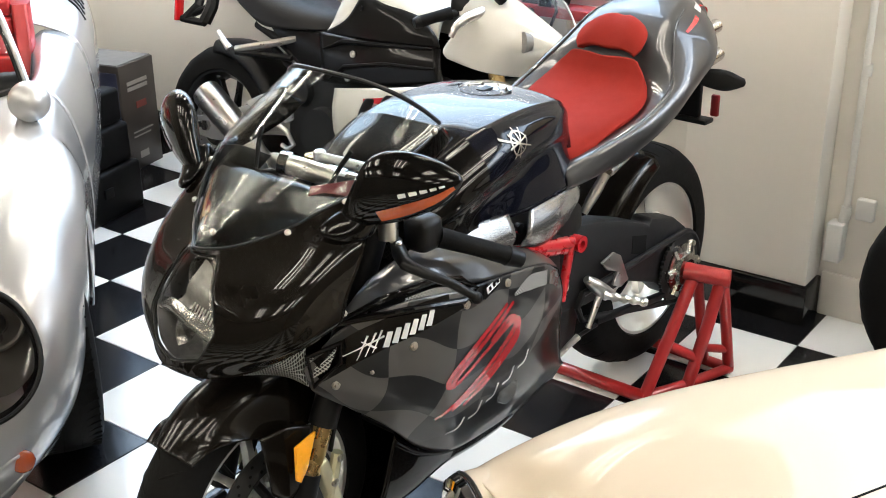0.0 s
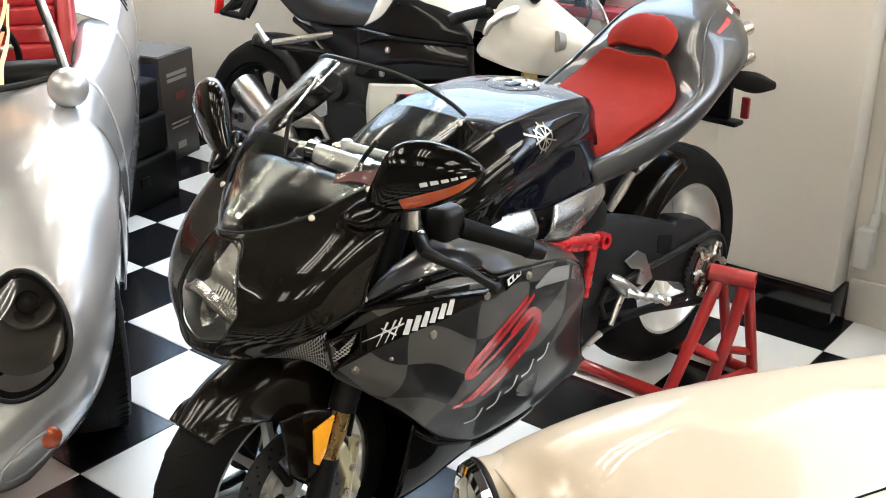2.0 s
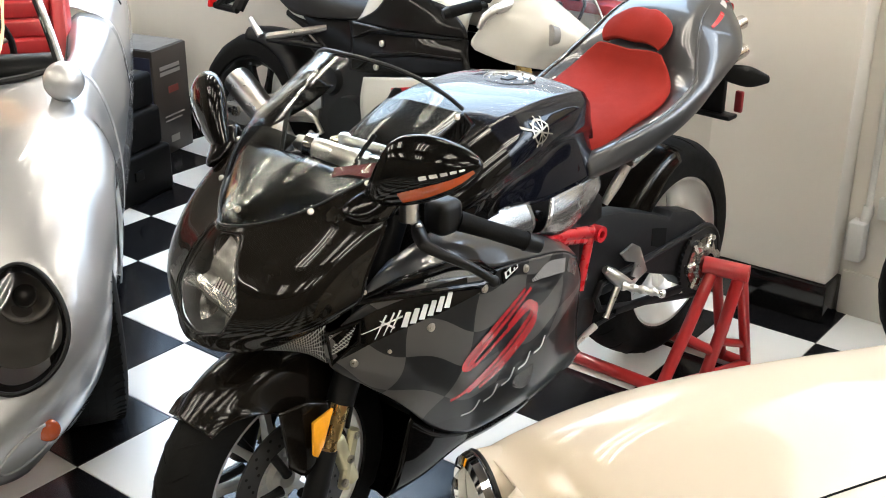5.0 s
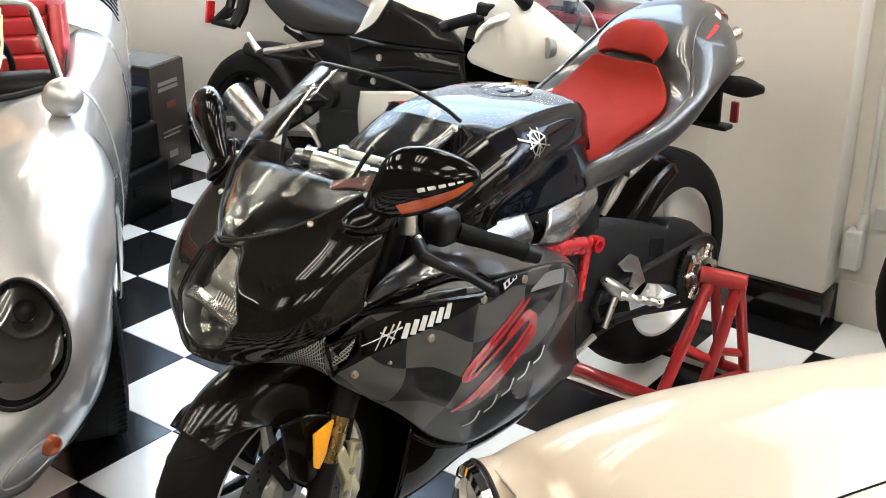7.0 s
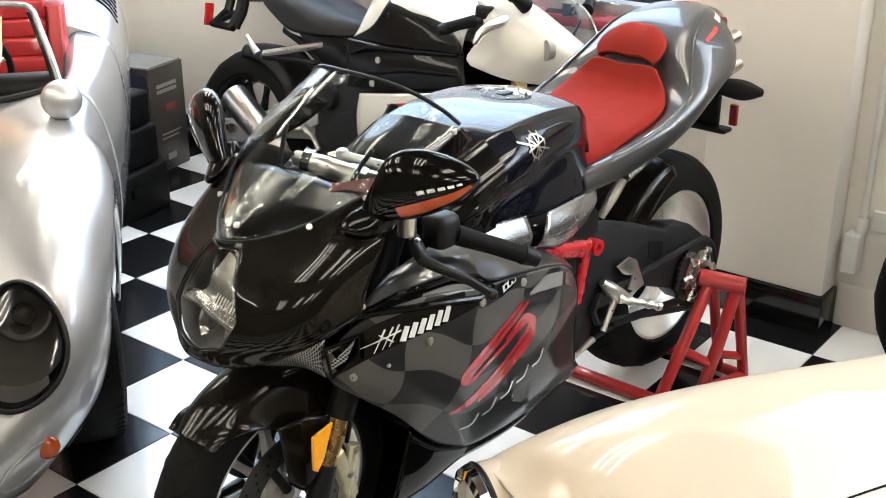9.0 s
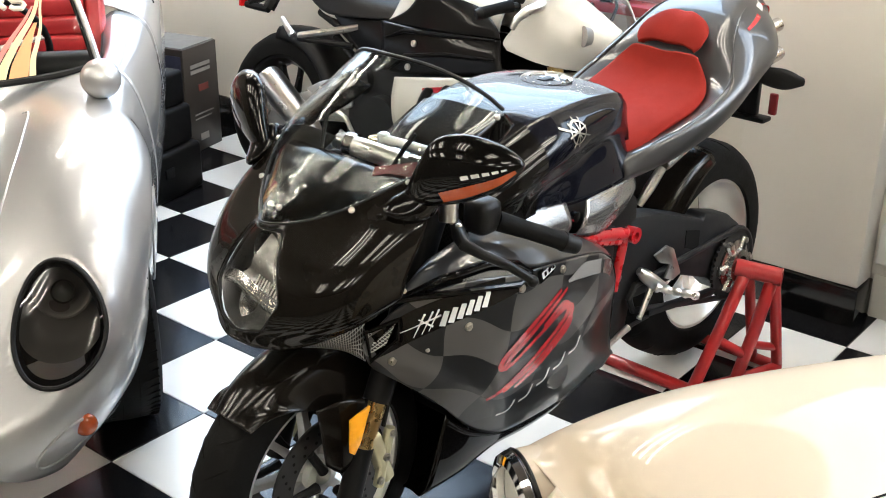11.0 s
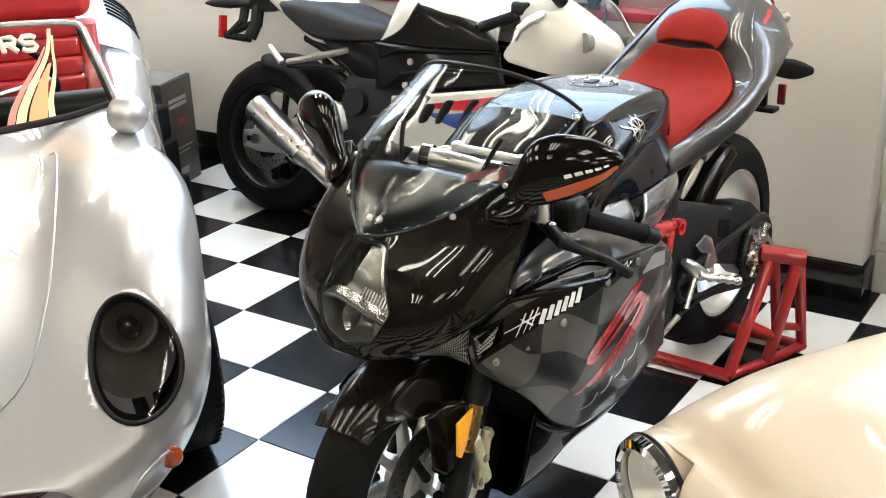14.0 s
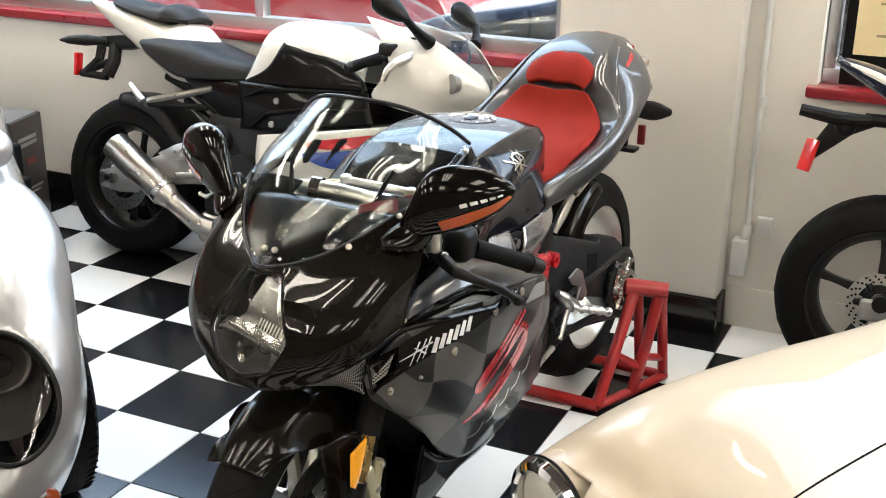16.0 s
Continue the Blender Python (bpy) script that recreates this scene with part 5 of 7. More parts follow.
RIBBON = [[(0.932, 0.640), (1.010, 0.590), (1.085, 0.535), (1.100, 0.510), (1.078, 0.510)],
          [(0.955, 0.645), (1.030, 0.600), (1.105, 0.540), (1.117, 0.512), (1.095, 0.502)],
          [(1.080, 0.512), (1.000, 0.560), (0.930, 0.592), (0.900, 0.575), (0.918, 0.540), (1.000, 0.482), (1.095, 0.440)],
          [(1.000, 0.572), (0.945, 0.605), (0.915, 0.585), (0.935, 0.552), (1.020, 0.490), (1.132, 0.430)],
          [(0.897, 0.562), (0.905, 0.530), (0.985, 0.472), (1.060, 0.438)]]
for s in (1, -1):
    tr = SIDE_TREE[s]
    part("black_band", strip(tr, [(1.408, 0.640), (1.33, 0.682), (1.20, 0.705), (1.06, 0.712)], [0.05, 0.066, 0.064, 0.03], s, 0.0012, 44), M_black, mv, "gloss black band on the fairing")
    # maker's lettering as plain white bars, and its grey emblem
    for k in range(6):
        x, z = 1.277 - 0.0185 * k, 0.679 + 0.0035 * k
        part("white_bar", strip(tr, [(x + 0.004, z - 0.015), (x - 0.004, z + 0.017)], [0.0135, 0.0115], s, 0.0026, 6), M_decal_white, mv)
    for a, b in (((1.365, 0.668), (1.285, 0.690)), ((1.338, 0.652), (1.318, 0.700)), ((1.322, 0.656), (1.302, 0.702)), ((1.308, 0.660), (1.290, 0.704)), ((1.33, 0.69), (1.30, 0.668))):
        part("grey_bar", strip(tr, [a, b], [0.002, 0.0045], s, 0.0026, 6), M_decal_grey, mv)
    for line in RIBBON:
        part("red_ribbon", strip(tr, line, [0.010, 0.016, 0.016, 0.010], s, 0.0022, 60), M_decal_red, mv, "red ribbon graphic")
    for k in range(5):
        x, z = 1.080 - 0.052 * k, 0.372 + 0.0205 * k
        part("grey_bar", strip(tr, [(x, z - 0.008), (x - 0.026, z - 0.002), (x - 0.034, z + 0.026)], 0.0065, s, 0.003, 10), M_decal_grey, mv)
    part("black_label", strip(tr, [(1.040, 0.700), (0.975, 0.716)], 0.030, s, 0.0026, 8), M_black, mv, "small black and white label")
    for a, b, w in ((1.030, 0.985, 0.016),):
        part("white_label", strip(tr, [(a, 0.7015), (b, 0.7125)], w, s, 0.0036, 8), M_decal_white, mv)
    for k in range(3):
        part("black_bar", strip(tr, [(1.024 - 0.014 * k, 0.7035 + 0.0035 * k), (1.016 - 0.014 * k, 0.7055 + 0.0035 * k)], 0.010, s, 0.0046, 4), M_black, mv)
    part("vent", strip(tr, [(0.930, 0.655), (0.865, 0.657), (0.785, 0.638)], [0.006, 0.034, 0.032], s, 0.003, 20), M_grille, mv, "light grille vent")
    part("vent_corner", strip(tr, [(0.770, 0.632), (0.735, 0.615), (0.715, 0.595)], [0.030, 0.034, 0.026], s, 0.003, 12), M_tintsilver, mv, "silver corner trim")
    for x, z in ((1.370, 0.605), (1.219, 0.646), (1.091, 0.694), (0.952, 0.690), (1.049, 0.285), (1.305, 0.615)):
        hit = tr.ray_cast(Vector((x, s * 1.0, z)), Vector((0, -s, 0)))
        if hit[0] is not None:
            screw(mv, hit[0] + Vector((0, s * 0.002, 0)), (0.05, s, 0.1), 0.009 if x != 1.305 else 0.004)
M_emblem = material("champagne_emblem", (0.34, 0.31, 0.25), 0.35, 0.7)
for s in (1, -1):
    for a, b in (((0.755, 0.918), (0.855, 0.952)), ((0.785, 0.962), (0.822, 0.905)), ((0.803, 0.965), (0.800, 0.902)), ((0.775, 0.945), (0.838, 0.930)), ((0.79, 0.92), (0.825, 0.955))):
        part("emblem_bar", strip(tank_tree, [a, b], [0.003, 0.005], s, 0.003, 10), M_emblem, mv)
    part("emblem_ring", strip(tank_tree, [(0.803 + 0.026 * math.cos(q), 0.934 + 0.024 * math.sin(q)) for q in [2 * math.pi * k / 16 for k in range(17)]], 0.004, s, 0.003, 32), M_emblem, mv)

for s in (1, -1):
    part("white_bar", strip(tail_tree, [(-0.075, 1.062), (-0.135, 1.070)], [0.012, 0.008], s, 0.003, 10), M_decal_grey, mv)
    part("red_bar", strip(tail_tree, [(0.035, 1.028), (-0.045, 1.052)], [0.005, 0.008], s, 0.003, 10), M_decal_red, mv, "faded red tail stripe")

# ---- red paddock stand ----
stand = thing("paddock_stand", "red tubular steel paddock stand under the rear axle", "stand", m=BIKE)
bar = part("axle_bar", tube([(0.012, 0.19, 0.360), (-0.03, 0.305, 0.352)], 0.025, 22), M_stand, stand)
ring = lathe([(0.026, 0), (0.026, 0.004), (0.019, 0.004), (0.019, -0.01)], 22)
bmesh.ops.transform(ring, matrix=Matrix.Translation((-0.03, 0.305, 0.352)) @ pose(0, 0, 0, 0, 0, 20), verts=ring.verts)
part("bar_mouth", ring, M_stand, bar)
for pts, r in (([(0.0, 0.215, 0.350), (0.085, 0.20, 0.19), (0.170, 0.180, 0.022)], 0.018),
               ([(-0.022, 0.285, 0.340), (0.005, 0.265, 0.18), (0.030, 0.238, 0.022)], 0.018),
               ([(-0.030, 0.290, 0.335), (-0.085, 0.285, 0.17), (-0.135, 0.280, 0.022)], 0.016),
               ([(-0.005, 0.225, 0.335), (-0.065, 0.215, 0.17), (-0.125, 0.205, 0.022)], 0.015)):
    part("leg", tube(pts, r, 14), M_stand, stand)
for pts, r in (([(0.190, -0.30, 0.022), (0.180, -0.044, 0.022), (0.172, 0.185, 0.022)], 0.019), ([(-0.13, -0.28, 0.022), (-0.13, 0.29, 0.022)], 0.016), ([(0.172, 0.18, 0.022), (0.03, 0.235, 0.022), (-0.135, 0.285, 0.022)], 0.015),
               ([(0.19, -0.29, 0.022), (-0.13, -0.27, 0.022)], 0.016), ([(0.095, 0.198, 0.165), (0.018, 0.252, 0.105)], 0.014), ([(0.012, 0.258, 0.14), (-0.115, 0.28, 0.09)], 0.012)):
    part("base_tube", tube(pts, r, 14), M_stand, stand)

# ---- silver open sports car ----
SCAR = Matrix(((-0.6, 0.8, 0, -0.09), (-0.8, -0.6, 0, 0.10), (0, 0, 1, 0), (0, 0, 0, 1)))
car = thing("sports_car", "silver open sports car with covered headlamps and red interior", "car", m=SCAR)
MID = -0.70


def both(rows):
    """Car sections from the left flank to the middle, carried on to the right flank."""
    return [row + [(p[0], 2 * MID - p[1], p[2]) for p in row[-2::-1]] for row in rows]


BODY = {
    0.63: ((-0.34, 0.26), (-0.33, 0.29), (-0.345, 0.32), (-0.38, 0.345), (-0.43, 0.355), (-0.48, 0.362), (-0.54, 0.366), (-0.62, 0.37), (-0.70, 0.37)),
    0.56: ((-0.27, 0.20), (-0.215, 0.27), (-0.20, 0.33), (-0.22, 0.37), (-0.28, 0.385), (-0.36, 0.39), (-0.45, 0.40), (-0.57, 0.41), (-0.70, 0.415)),
    0.46: ((-0.20, 0.16), (-0.115, 0.26), (-0.09, 0.36), (-0.115, 0.42), (-0.19, 0.445), (-0.29, 0.445), (-0.40, 0.45), (-0.55, 0.462), (-0.70, 0.468)),
    0.34: ((-0.14, 0.16), (-0.045, 0.28), (-0.015, 0.41), (-0.055, 0.505), (-0.14, 0.54), (-0.25, 0.525), (-0.37, 0.505), (-0.54, 0.515), (-0.70, 0.52)),
    0.22: ((-0.06, 0.20), (0.0, 0.32), (0.018, 0.46), (-0.03, 0.58), (-0.13, 0.625), (-0.25, 0.595), (-0.37, 0.55), (-0.54, 0.56), (-0.70, 0.57)),
    0.07: ((0.028, 0.42), (0.034, 0.465), (0.028, 0.55), (-0.02, 0.655), (-0.13, 0.70), (-0.25, 0.655), (-0.37, 0.595), (-0.54, 0.605), (-0.70, 0.615)),
    -0.09: ((0.044, 0.595), (0.050, 0.62), (0.045, 0.665), (0.0, 0.72), (-0.12, 0.752), (-0.24, 0.71), (-0.36, 0.645), (-0.54, 0.65), (-0.70, 0.66)),
    -0.28: ((0.044, 0.53), (0.054, 0.59), (0.052, 0.67), (0.010, 0.75), (-0.105, 0.785), (-0.22, 0.75), (-0.34, 0.69), (-0.52, 0.692), (-0.70, 0.70)),
    -0.42: ((0.03, 0.22), (0.052, 0.38), (0.052, 0.56), (0.005, 0.74), (-0.09, 0.79), (-0.20, 0.77), (-0.33, 0.725), (-0.52, 0.722), (-0.70, 0.73)),
    -0.68: ((0.0, 0.16), (0.052, 0.35), (0.058, 0.56), (0.012, 0.75), (-0.07, 0.81), (-0.18, 0.80), (-0.33, 0.778), (-0.52, 0.775), (-0.70, 0.78)),
}
rows = both([[(f_, l, z) for l, z in pts] for f_, pts in BODY.items()])
bm = relax(loft(rows, 96, 120, flip=True), 14)
body_tree = BVHTree.FromBMesh(bm)


def in_oval(l, z, f_):
    """Inside the covered headlamp's egg-shaped outline."""
    a, b = (l + 0.172) / 0.098, (z - 0.497) / 0.098
    return f_ > 0.12 and a * a * (1 + 0.35 * b) + b * b < 1


for v in bm.verts:
    v.tag = False
lens_bm = bm.copy()
for src, keep in ((bm, False), (lens_bm, True)):
    gone = []
    for fc in src.faces:
        c = fc.calc_center_median()
        l = c.y if c.y > MID else 2 * MID - c.y
        if in_oval(l, c.z, c.x) != keep:
            gone.append(fc)
    bmesh.ops.delete(src, geom=gone, context="FACES")
def oval_r(a):
    """The cover's outline as a radius about its middle."""
    c, sn = math.cos(a), math.sin(a)
    r = 0.11
    for _ in range(25):
        u, v = r * c / 0.098, r * sn / 0.098
        g = u * u * (1 + 0.35 * v) + v * v
        r *= (1 / max(g, 1e-6)) ** 0.4
    return r


def near_oval(co):
    l = co.y if co.y > MID else 2 * MID - co.y
    return co.x > 0.12 and math.hypot(l + 0.172, co.z - 0.497) < 0.16


covers = []
for right in (False, True):
    half = lens_bm.copy()
    bmesh.ops.delete(half, geom=[fc for fc in half.faces if (fc.calc_center_median().y < MID) != right], context="FACES")
    cy = 2 * MID + 0.172 if right else -0.172
    flipa = (lambda a: oval_r(math.pi - a)) if right else oval_r
    snap_hole(half, (cy, 0.497), flipa, lambda co: True, body_tree)
    snap_hole(bm, (cy, 0.497), flipa, (lambda co: near_oval(co) and co.y < MID) if right else (lambda co: near_oval(co) and co.y > MID), body_tree)
    rim = even_ring((cy, 0.497), flipa, body_tree, 56, 0.001)
    covers.append((half, rim))
shell(part("front_body", bm, M_silver, car, "silver front body with round wings", angle=0), 0.005)
M_bucket = material("headlamp_bucket", (0.24, 0.235, 0.225), 0.4, 0.2, 0.2, 0.2, 12)
M_smoke = thin_glass("smoked_lens", (0.42, 0.41, 0.40), 0.07)
for half, rim in covers:
    cov = part("headlamp_cover", half, M_smoke, car, "smoked plastic headlamp cover", angle=0)
    part("cover_seal", tube(rim, 0.006, 8, True), M_satin, cov, "black rubber seal")
for cy, fl in ((-0.172, oval_r), (2 * MID + 0.172, lambda a: oval_r(math.pi - a))):
    band = [even_ring((cy, 0.497), lambda a, k=k, fl=fl: fl(a) * k, body_tree, 56, -0.002) for k in (0.985, 0.93, 0.87)]
    part("cover_border", loft([[tuple(q) for q in row] for row in band], 4, 112, True), M_satin, car, "black painted border of the headlamp cover", angle=0)
for s in (0, 1):
    def sd(l):
        return l if s == 0 else 2 * MID - l
    rim = []
    for k in range(40):
        a = 2 * math.pi * k / 40
        b_ = math.sin(a)
        rim.append((-0.172 + 0.097 * math.cos(a) / math.sqrt(1 + 0.35 * b_), 0.497 + 0.097 * b_))
    tubepts = []
    for l, z in rim:
        f_ = 0.335 - (z - 0.487) * 0.86 - ((l + 0.15) * 0.55 if l > -0.15 else (l + 0.15) * 0.10)
        tubepts.append((f_ + 0.004, sd(l), z))
    part("headlamp_bucket", loft([[(p[0] - 0.012, p[1], p[2]) for p in tubepts[::4]], [(p[0] - 0.08, sd(-0.172) + (p[1] - sd(-0.172)) * 0.9, 0.497 + (p[2] - 0.497) * 0.9) for p in tubepts[::4]],
                                 [(p[0] - 0.13, sd(-0.172) + (p[1] - sd(-0.172)) * 0.6, 0.497 + (p[2] - 0.497) * 0.6) for p in tubepts[::4]], [(0.16, sd(-0.172) + (p[1] - sd(-0.172)) * 0.02, 0.497 + (p[2] - 0.497) * 0.02) for p in tubepts[::4]]], 12, 40, True), M_bucket, car)
    b2 = lathe([(0.066, 0.004), (0.074, 0.006), (0.078, 0.0), (0.074, -0.006), (0.062, -0.012), (0.045, -0.026), (0.02, -0.038), (0.001, -0.04)], 36)
    bmesh.ops.transform(b2, matrix=Matrix.Translation((0.235, sd(-0.172), 0.505)) @ pose(0, 0, 0, 0, 0, -90) @ pose(0, 0, 0, 36, 0, 0) @ Matrix.Diagonal((0.88, 1, 0.88, 1)), verts=b2.verts)
    hl = part("headlamp", b2, material("dim_lamp_metal", (0.48, 0.47, 0.45), 0.42, 0.5), car, "round headlamp behind the cover")
    bb = bmesh.new()
    bmesh.ops.create_uvsphere(bb, u_segments=20, v_segments=12, radius=0.03, matrix=Matrix.Translation((0.226, sd(-0.172), 0.498)))
    part("bulb", bb, M_lampglass, hl)
    # oval scoop with the round signal set in it
    scoop = [(0.070 * math.cos(a), 0.036 * math.sin(a)) for a in [2 * math.pi * k / 28 for k in range(28)]]
    tilt = radians(33)
    ring2, deep, deep1, deep2 = [], [], [], []
    for u, v in scoop:
        dl, dz = u * math.cos(tilt) - v * math.sin(tilt), u * math.sin(tilt) + v * math.cos(tilt)
        hit = body_tree.ray_cast(Vector((3, sd(-0.178) + (dl if s == 0 else -dl), 0.262 + dz)), Vector((-1, 0, 0)))[0]
        if hit is None:
            continue
        ring2.append(hit + Vector((0.002, 0, 0)))
        for k, lst in ((0.86, deep), (0.5, deep1), (0.06, deep2)):
            h2 = body_tree.ray_cast(Vector((3, sd(-0.178) + (dl if s == 0 else -dl) * k, 0.262 + dz * k)), Vector((-1, 0, 0)))[0]
            lst.append(h2 + Vector((0.003, 0, 0.001)))
    sc = part("signal_scoop", loft([[tuple(q) for q in ring2[::2]], [tuple(q) for q in deep[::2]], [tuple(q) for q in deep1[::2]], [tuple(q) for q in deep2[::2]]], 8, 56, True), M_silver, car, "silver oval scoop round the turn signal", angle=0)
    part("scoop_lip", tube(ring2, 0.004, 8, True), M_silver, sc)
    c3 = body_tree.ray_cast(Vector((3, sd(-0.135), 0.290)), Vector((-1, 0, 0)))[0]
    bb = bmesh.new()
    bmesh.ops.create_uvsphere(bb, u_segments=24, v_segments=14, radius=0.028, matrix=Matrix.Translation(c3 + Vector((0.002, 0, 0))) @ Matrix.Diagonal((0.7, 1.0, 1.0, 1)))
    part("front_signal", bb, M_amber, sc, "round amber turn signal")
# lid groove and badge on the bonnet
lid = [(-0.45, -0.285, 0.708), (-0.44, -0.268, 0.712), (-0.36, -0.272, 0.702), (-0.2, -0.285, 0.672), (0.0, -0.31, 0.615), (0.2, -0.35, 0.556), (0.4, -0.42, 0.475), (0.5, -0.55, 0.447), (0.52, -0.70, 0.442)]
lid = lid + [(p[0], 2 * MID - p[1], p[2]) for p in lid[-2::-1]]
curve = [cat([Vector(p) for p in lid], k / 60) for k in range(61)]
gap = []
for p in curve:
    hit = body_tree.ray_cast(Vector((p.x, p.y, 2)), Vector((0, 0, -1)))[0]
    gap.append(hit if hit is not None else p)
part("bonnet_gap", tube(gap, 0.0035, 6), M_frame_alu, car, "bonnet shut line")
# doors, rear body
DOOR = [[(-0.675, l, z) for l, z in ((0.0, 0.16), (0.052, 0.35), (0.058, 0.56), (0.012, 0.75), (-0.07, 0.81), (-0.09, 0.79))],
        [(-1.0, l, z) for l, z in ((0.02, 0.16), (0.072, 0.35), (0.078, 0.56), (0.035, 0.745), (-0.045, 0.795), (-0.085, 0.77))],
        [(-1.40, l, z) for l, z in ((0.04, 0.16), (0.095, 0.36), (0.105, 0.58), (0.07, 0.77), (-0.03, 0.825), (-0.085, 0.80))]]
for s in (0, 1):
    rws = DOOR if s == 0 else [[(p[0], 2 * MID - p[1], p[2]) for p in r] for r in DOOR]
    shell(part("door", loft(rws, 16, 24, flip=s == 0), M_silver, car, "silver door side", angle=0), 0.02)
REAR = {
    -1.40: ((0.04, 0.16), (0.095, 0.36), (0.105, 0.58), (0.07, 0.77), (-0.03, 0.835), (-0.14, 0.865), (-0.34, 0.90), (-0.52, 0.915), (-0.70, 0.92)),
    -1.75: ((0.08, 0.40), (0.118, 0.48), (0.125, 0.63), (0.095, 0.82), (-0.02, 0.885), (-0.16, 0.90), (-0.34, 0.915), (-0.52, 0.92), (-0.70, 0.925)),
    -2.05: ((0.09, 0.58), (0.125, 0.63), (0.13, 0.72), (0.09, 0.86), (-0.03, 0.925), (-0.18, 0.92), (-0.34, 0.905), (-0.52, 0.895), (-0.70, 0.89)),
    -2.40: ((0.06, 0.40), (0.10, 0.48), (0.105, 0.64), (0.06, 0.82), (-0.05, 0.88), (-0.18, 0.865), (-0.34, 0.83), (-0.52, 0.81), (-0.70, 0.80)),
    -2.75: ((-0.06, 0.30), (-0.04, 0.40), (-0.05, 0.52), (-0.10, 0.60), (-0.18, 0.62), (-0.30, 0.61), (-0.40, 0.60), (-0.55, 0.60), (-0.70, 0.60)),
}
rows = both([[(f_, l, z) for l, z in pts] for f_, pts in REAR.items()])
rear_bm = relax(loft(rows, 60, 100, flip=True), 10)
rear_tree = BVHTree.FromBMesh(rear_bm)
shell(part("rear_body", rear_bm, M_silver, car, "silver rear body with vent slots", angle=0), 0.005)
for k in range(6):
    slot = [rear_tree.ray_cast(Vector((-1.70 - 0.045 * k - 0.02 * q, 0.098 - 0.024 * q, 2)), Vector((0, 0, -1)))[0] for q in range(5)]
    part("vent_slot", tube([q + Vector((0, 0, 0.0015)) for q in slot if q is not None], 0.0055, 6), M_groove, car)
# windscreen
WS = [[(-0.66, -0.075, 0.818), (-0.63, -0.20, 0.800), (-0.59, -0.36, 0.793), (-0.565, -0.55, 0.790), (-0.56, -0.70, 0.790)],
      [(-0.735, -0.10, 0.905), (-0.715, -0.19, 0.915), (-0.68, -0.37, 0.917), (-0.655, -0.55, 0.917), (-0.65, -0.70, 0.917)],
      [(-0.80, -0.133, 1.012), (-0.80, -0.175, 1.037), (-0.79, -0.40, 1.050), (-0.77, -0.55, 1.052), (-0.765, -0.70, 1.053)]]
full = both(WS)
ws = part("windscreen", loft(full, 16, 48), M_screen, car, "curved windscreen with white lettering", angle=0)
ed = [cat([Vector(p) for p in full[-1]], k / 30) for k in range(31)]
lo = [cat([Vector(p) for p in full[0]], k / 30) for k in range(31)]
sl = [cat([Vector(r[0]) for r in full], k / 8) for k in range(9)]
sr = [cat([Vector(r[-1]) for r in full], k / 8) for k in range(9)]
part("windscreen_frame", tube(sl + ed[1:-1] + sr[::-1], 0.010, 8), M_silver, ws)
part("windscreen_seal", tube(lo, 0.011, 8), M_satin, ws)
part("pillar_seal", tube([p + Vector((-0.006, -0.012, 0)) for p in sl], 0.009, 8), M_satin, ws)
# interior
part("cockpit_tub", loft(both([[(-0.66, -0.08, 0.78), (-0.66, -0.10, 0.5), (-0.66, -0.12, 0.22), (-0.66, -0.70, 0.2)], [(-1.42, -0.08, 0.80), (-1.42, -0.10, 0.5), (-1.42, -0.12, 0.22), (-1.42, -0.70, 0.2)]]), 6, 40, flip=True), M_satin, car, "dark cockpit lining")
M_leather = material("red_leather", (0.36, 0.018, 0.02), 0.42, 0.0, 0.1, 0.15, 12, 0.2, 120)
part("dashboard", tube([(-0.76, -0.10, 0.79), (-0.74, -0.70, 0.80), (-0.76, 2 * MID + 0.10, 0.79)], 0.05, 14), M_satin, car)
for c in (-0.285, 2 * MID + 0.285):
    bm = bmesh.new()
    add_box(bm, (-1.22, c - 0.19, 0.30), (-0.85, c + 0.19, 0.44), 0.05, 3)
    st = part("seat", bm, M_leather, car, "red quilted leather seat")
    for k in range(9):
        z = 0.42 + k * 0.060
        x = -1.16 - k * 0.020
        part("seat_rib", boxy((x - 0.06, c - 0.155, z), (x + 0.03, c + 0.155, z + 0.059), 0.010, 3), M_leather, st)
    for sg in (-1, 1):
        part("seat_bolster", loft([[(x + dx, c + sg * 0.185 + dy, z) for dx, dy in ((-0.06, -0.028), (0.05, -0.026), (0.06, 0.0), (0.05, 0.026), (-0.06, 0.028))] for x, z in ((-1.16, 0.42), (-1.24, 0.66), (-1.33, 0.94))], 10, 16, True, True), M_leather, st)
    part("headrest", boxy((-1.46, c - 0.21, 0.955), (-1.31, c + 0.21, 1.10), 0.045, 4), M_leather, st)
part("seat_divider", boxy((-1.42, MID - 0.21, 0.4), (-1.22, MID + 0.21, 0.93), 0.03, 3), M_leather, car)
for sg in (-0.100, 2 * MID + 0.100):
    part("door_trim", boxy((-1.40, sg - 0.012, 0.30), (-0.80, sg + 0.012, 0.72), 0.008, 2), M_leather, car, "red leather door trim")
wheel_c = Vector((-0.92, -0.41, 0.82))
bm = bmesh.new()
ringp = [wheel_c + Vector((0.06 * math.sin(a), 0.18 * math.cos(a), 0.17 * math.sin(a))) for a in [2 * math.pi * k / 36 for k in range(36)]]
add_tube(bm, ringp, 0.011, 10, True)
sw = part("steering_wheel", bm, M_satin, car, "black steering wheel")
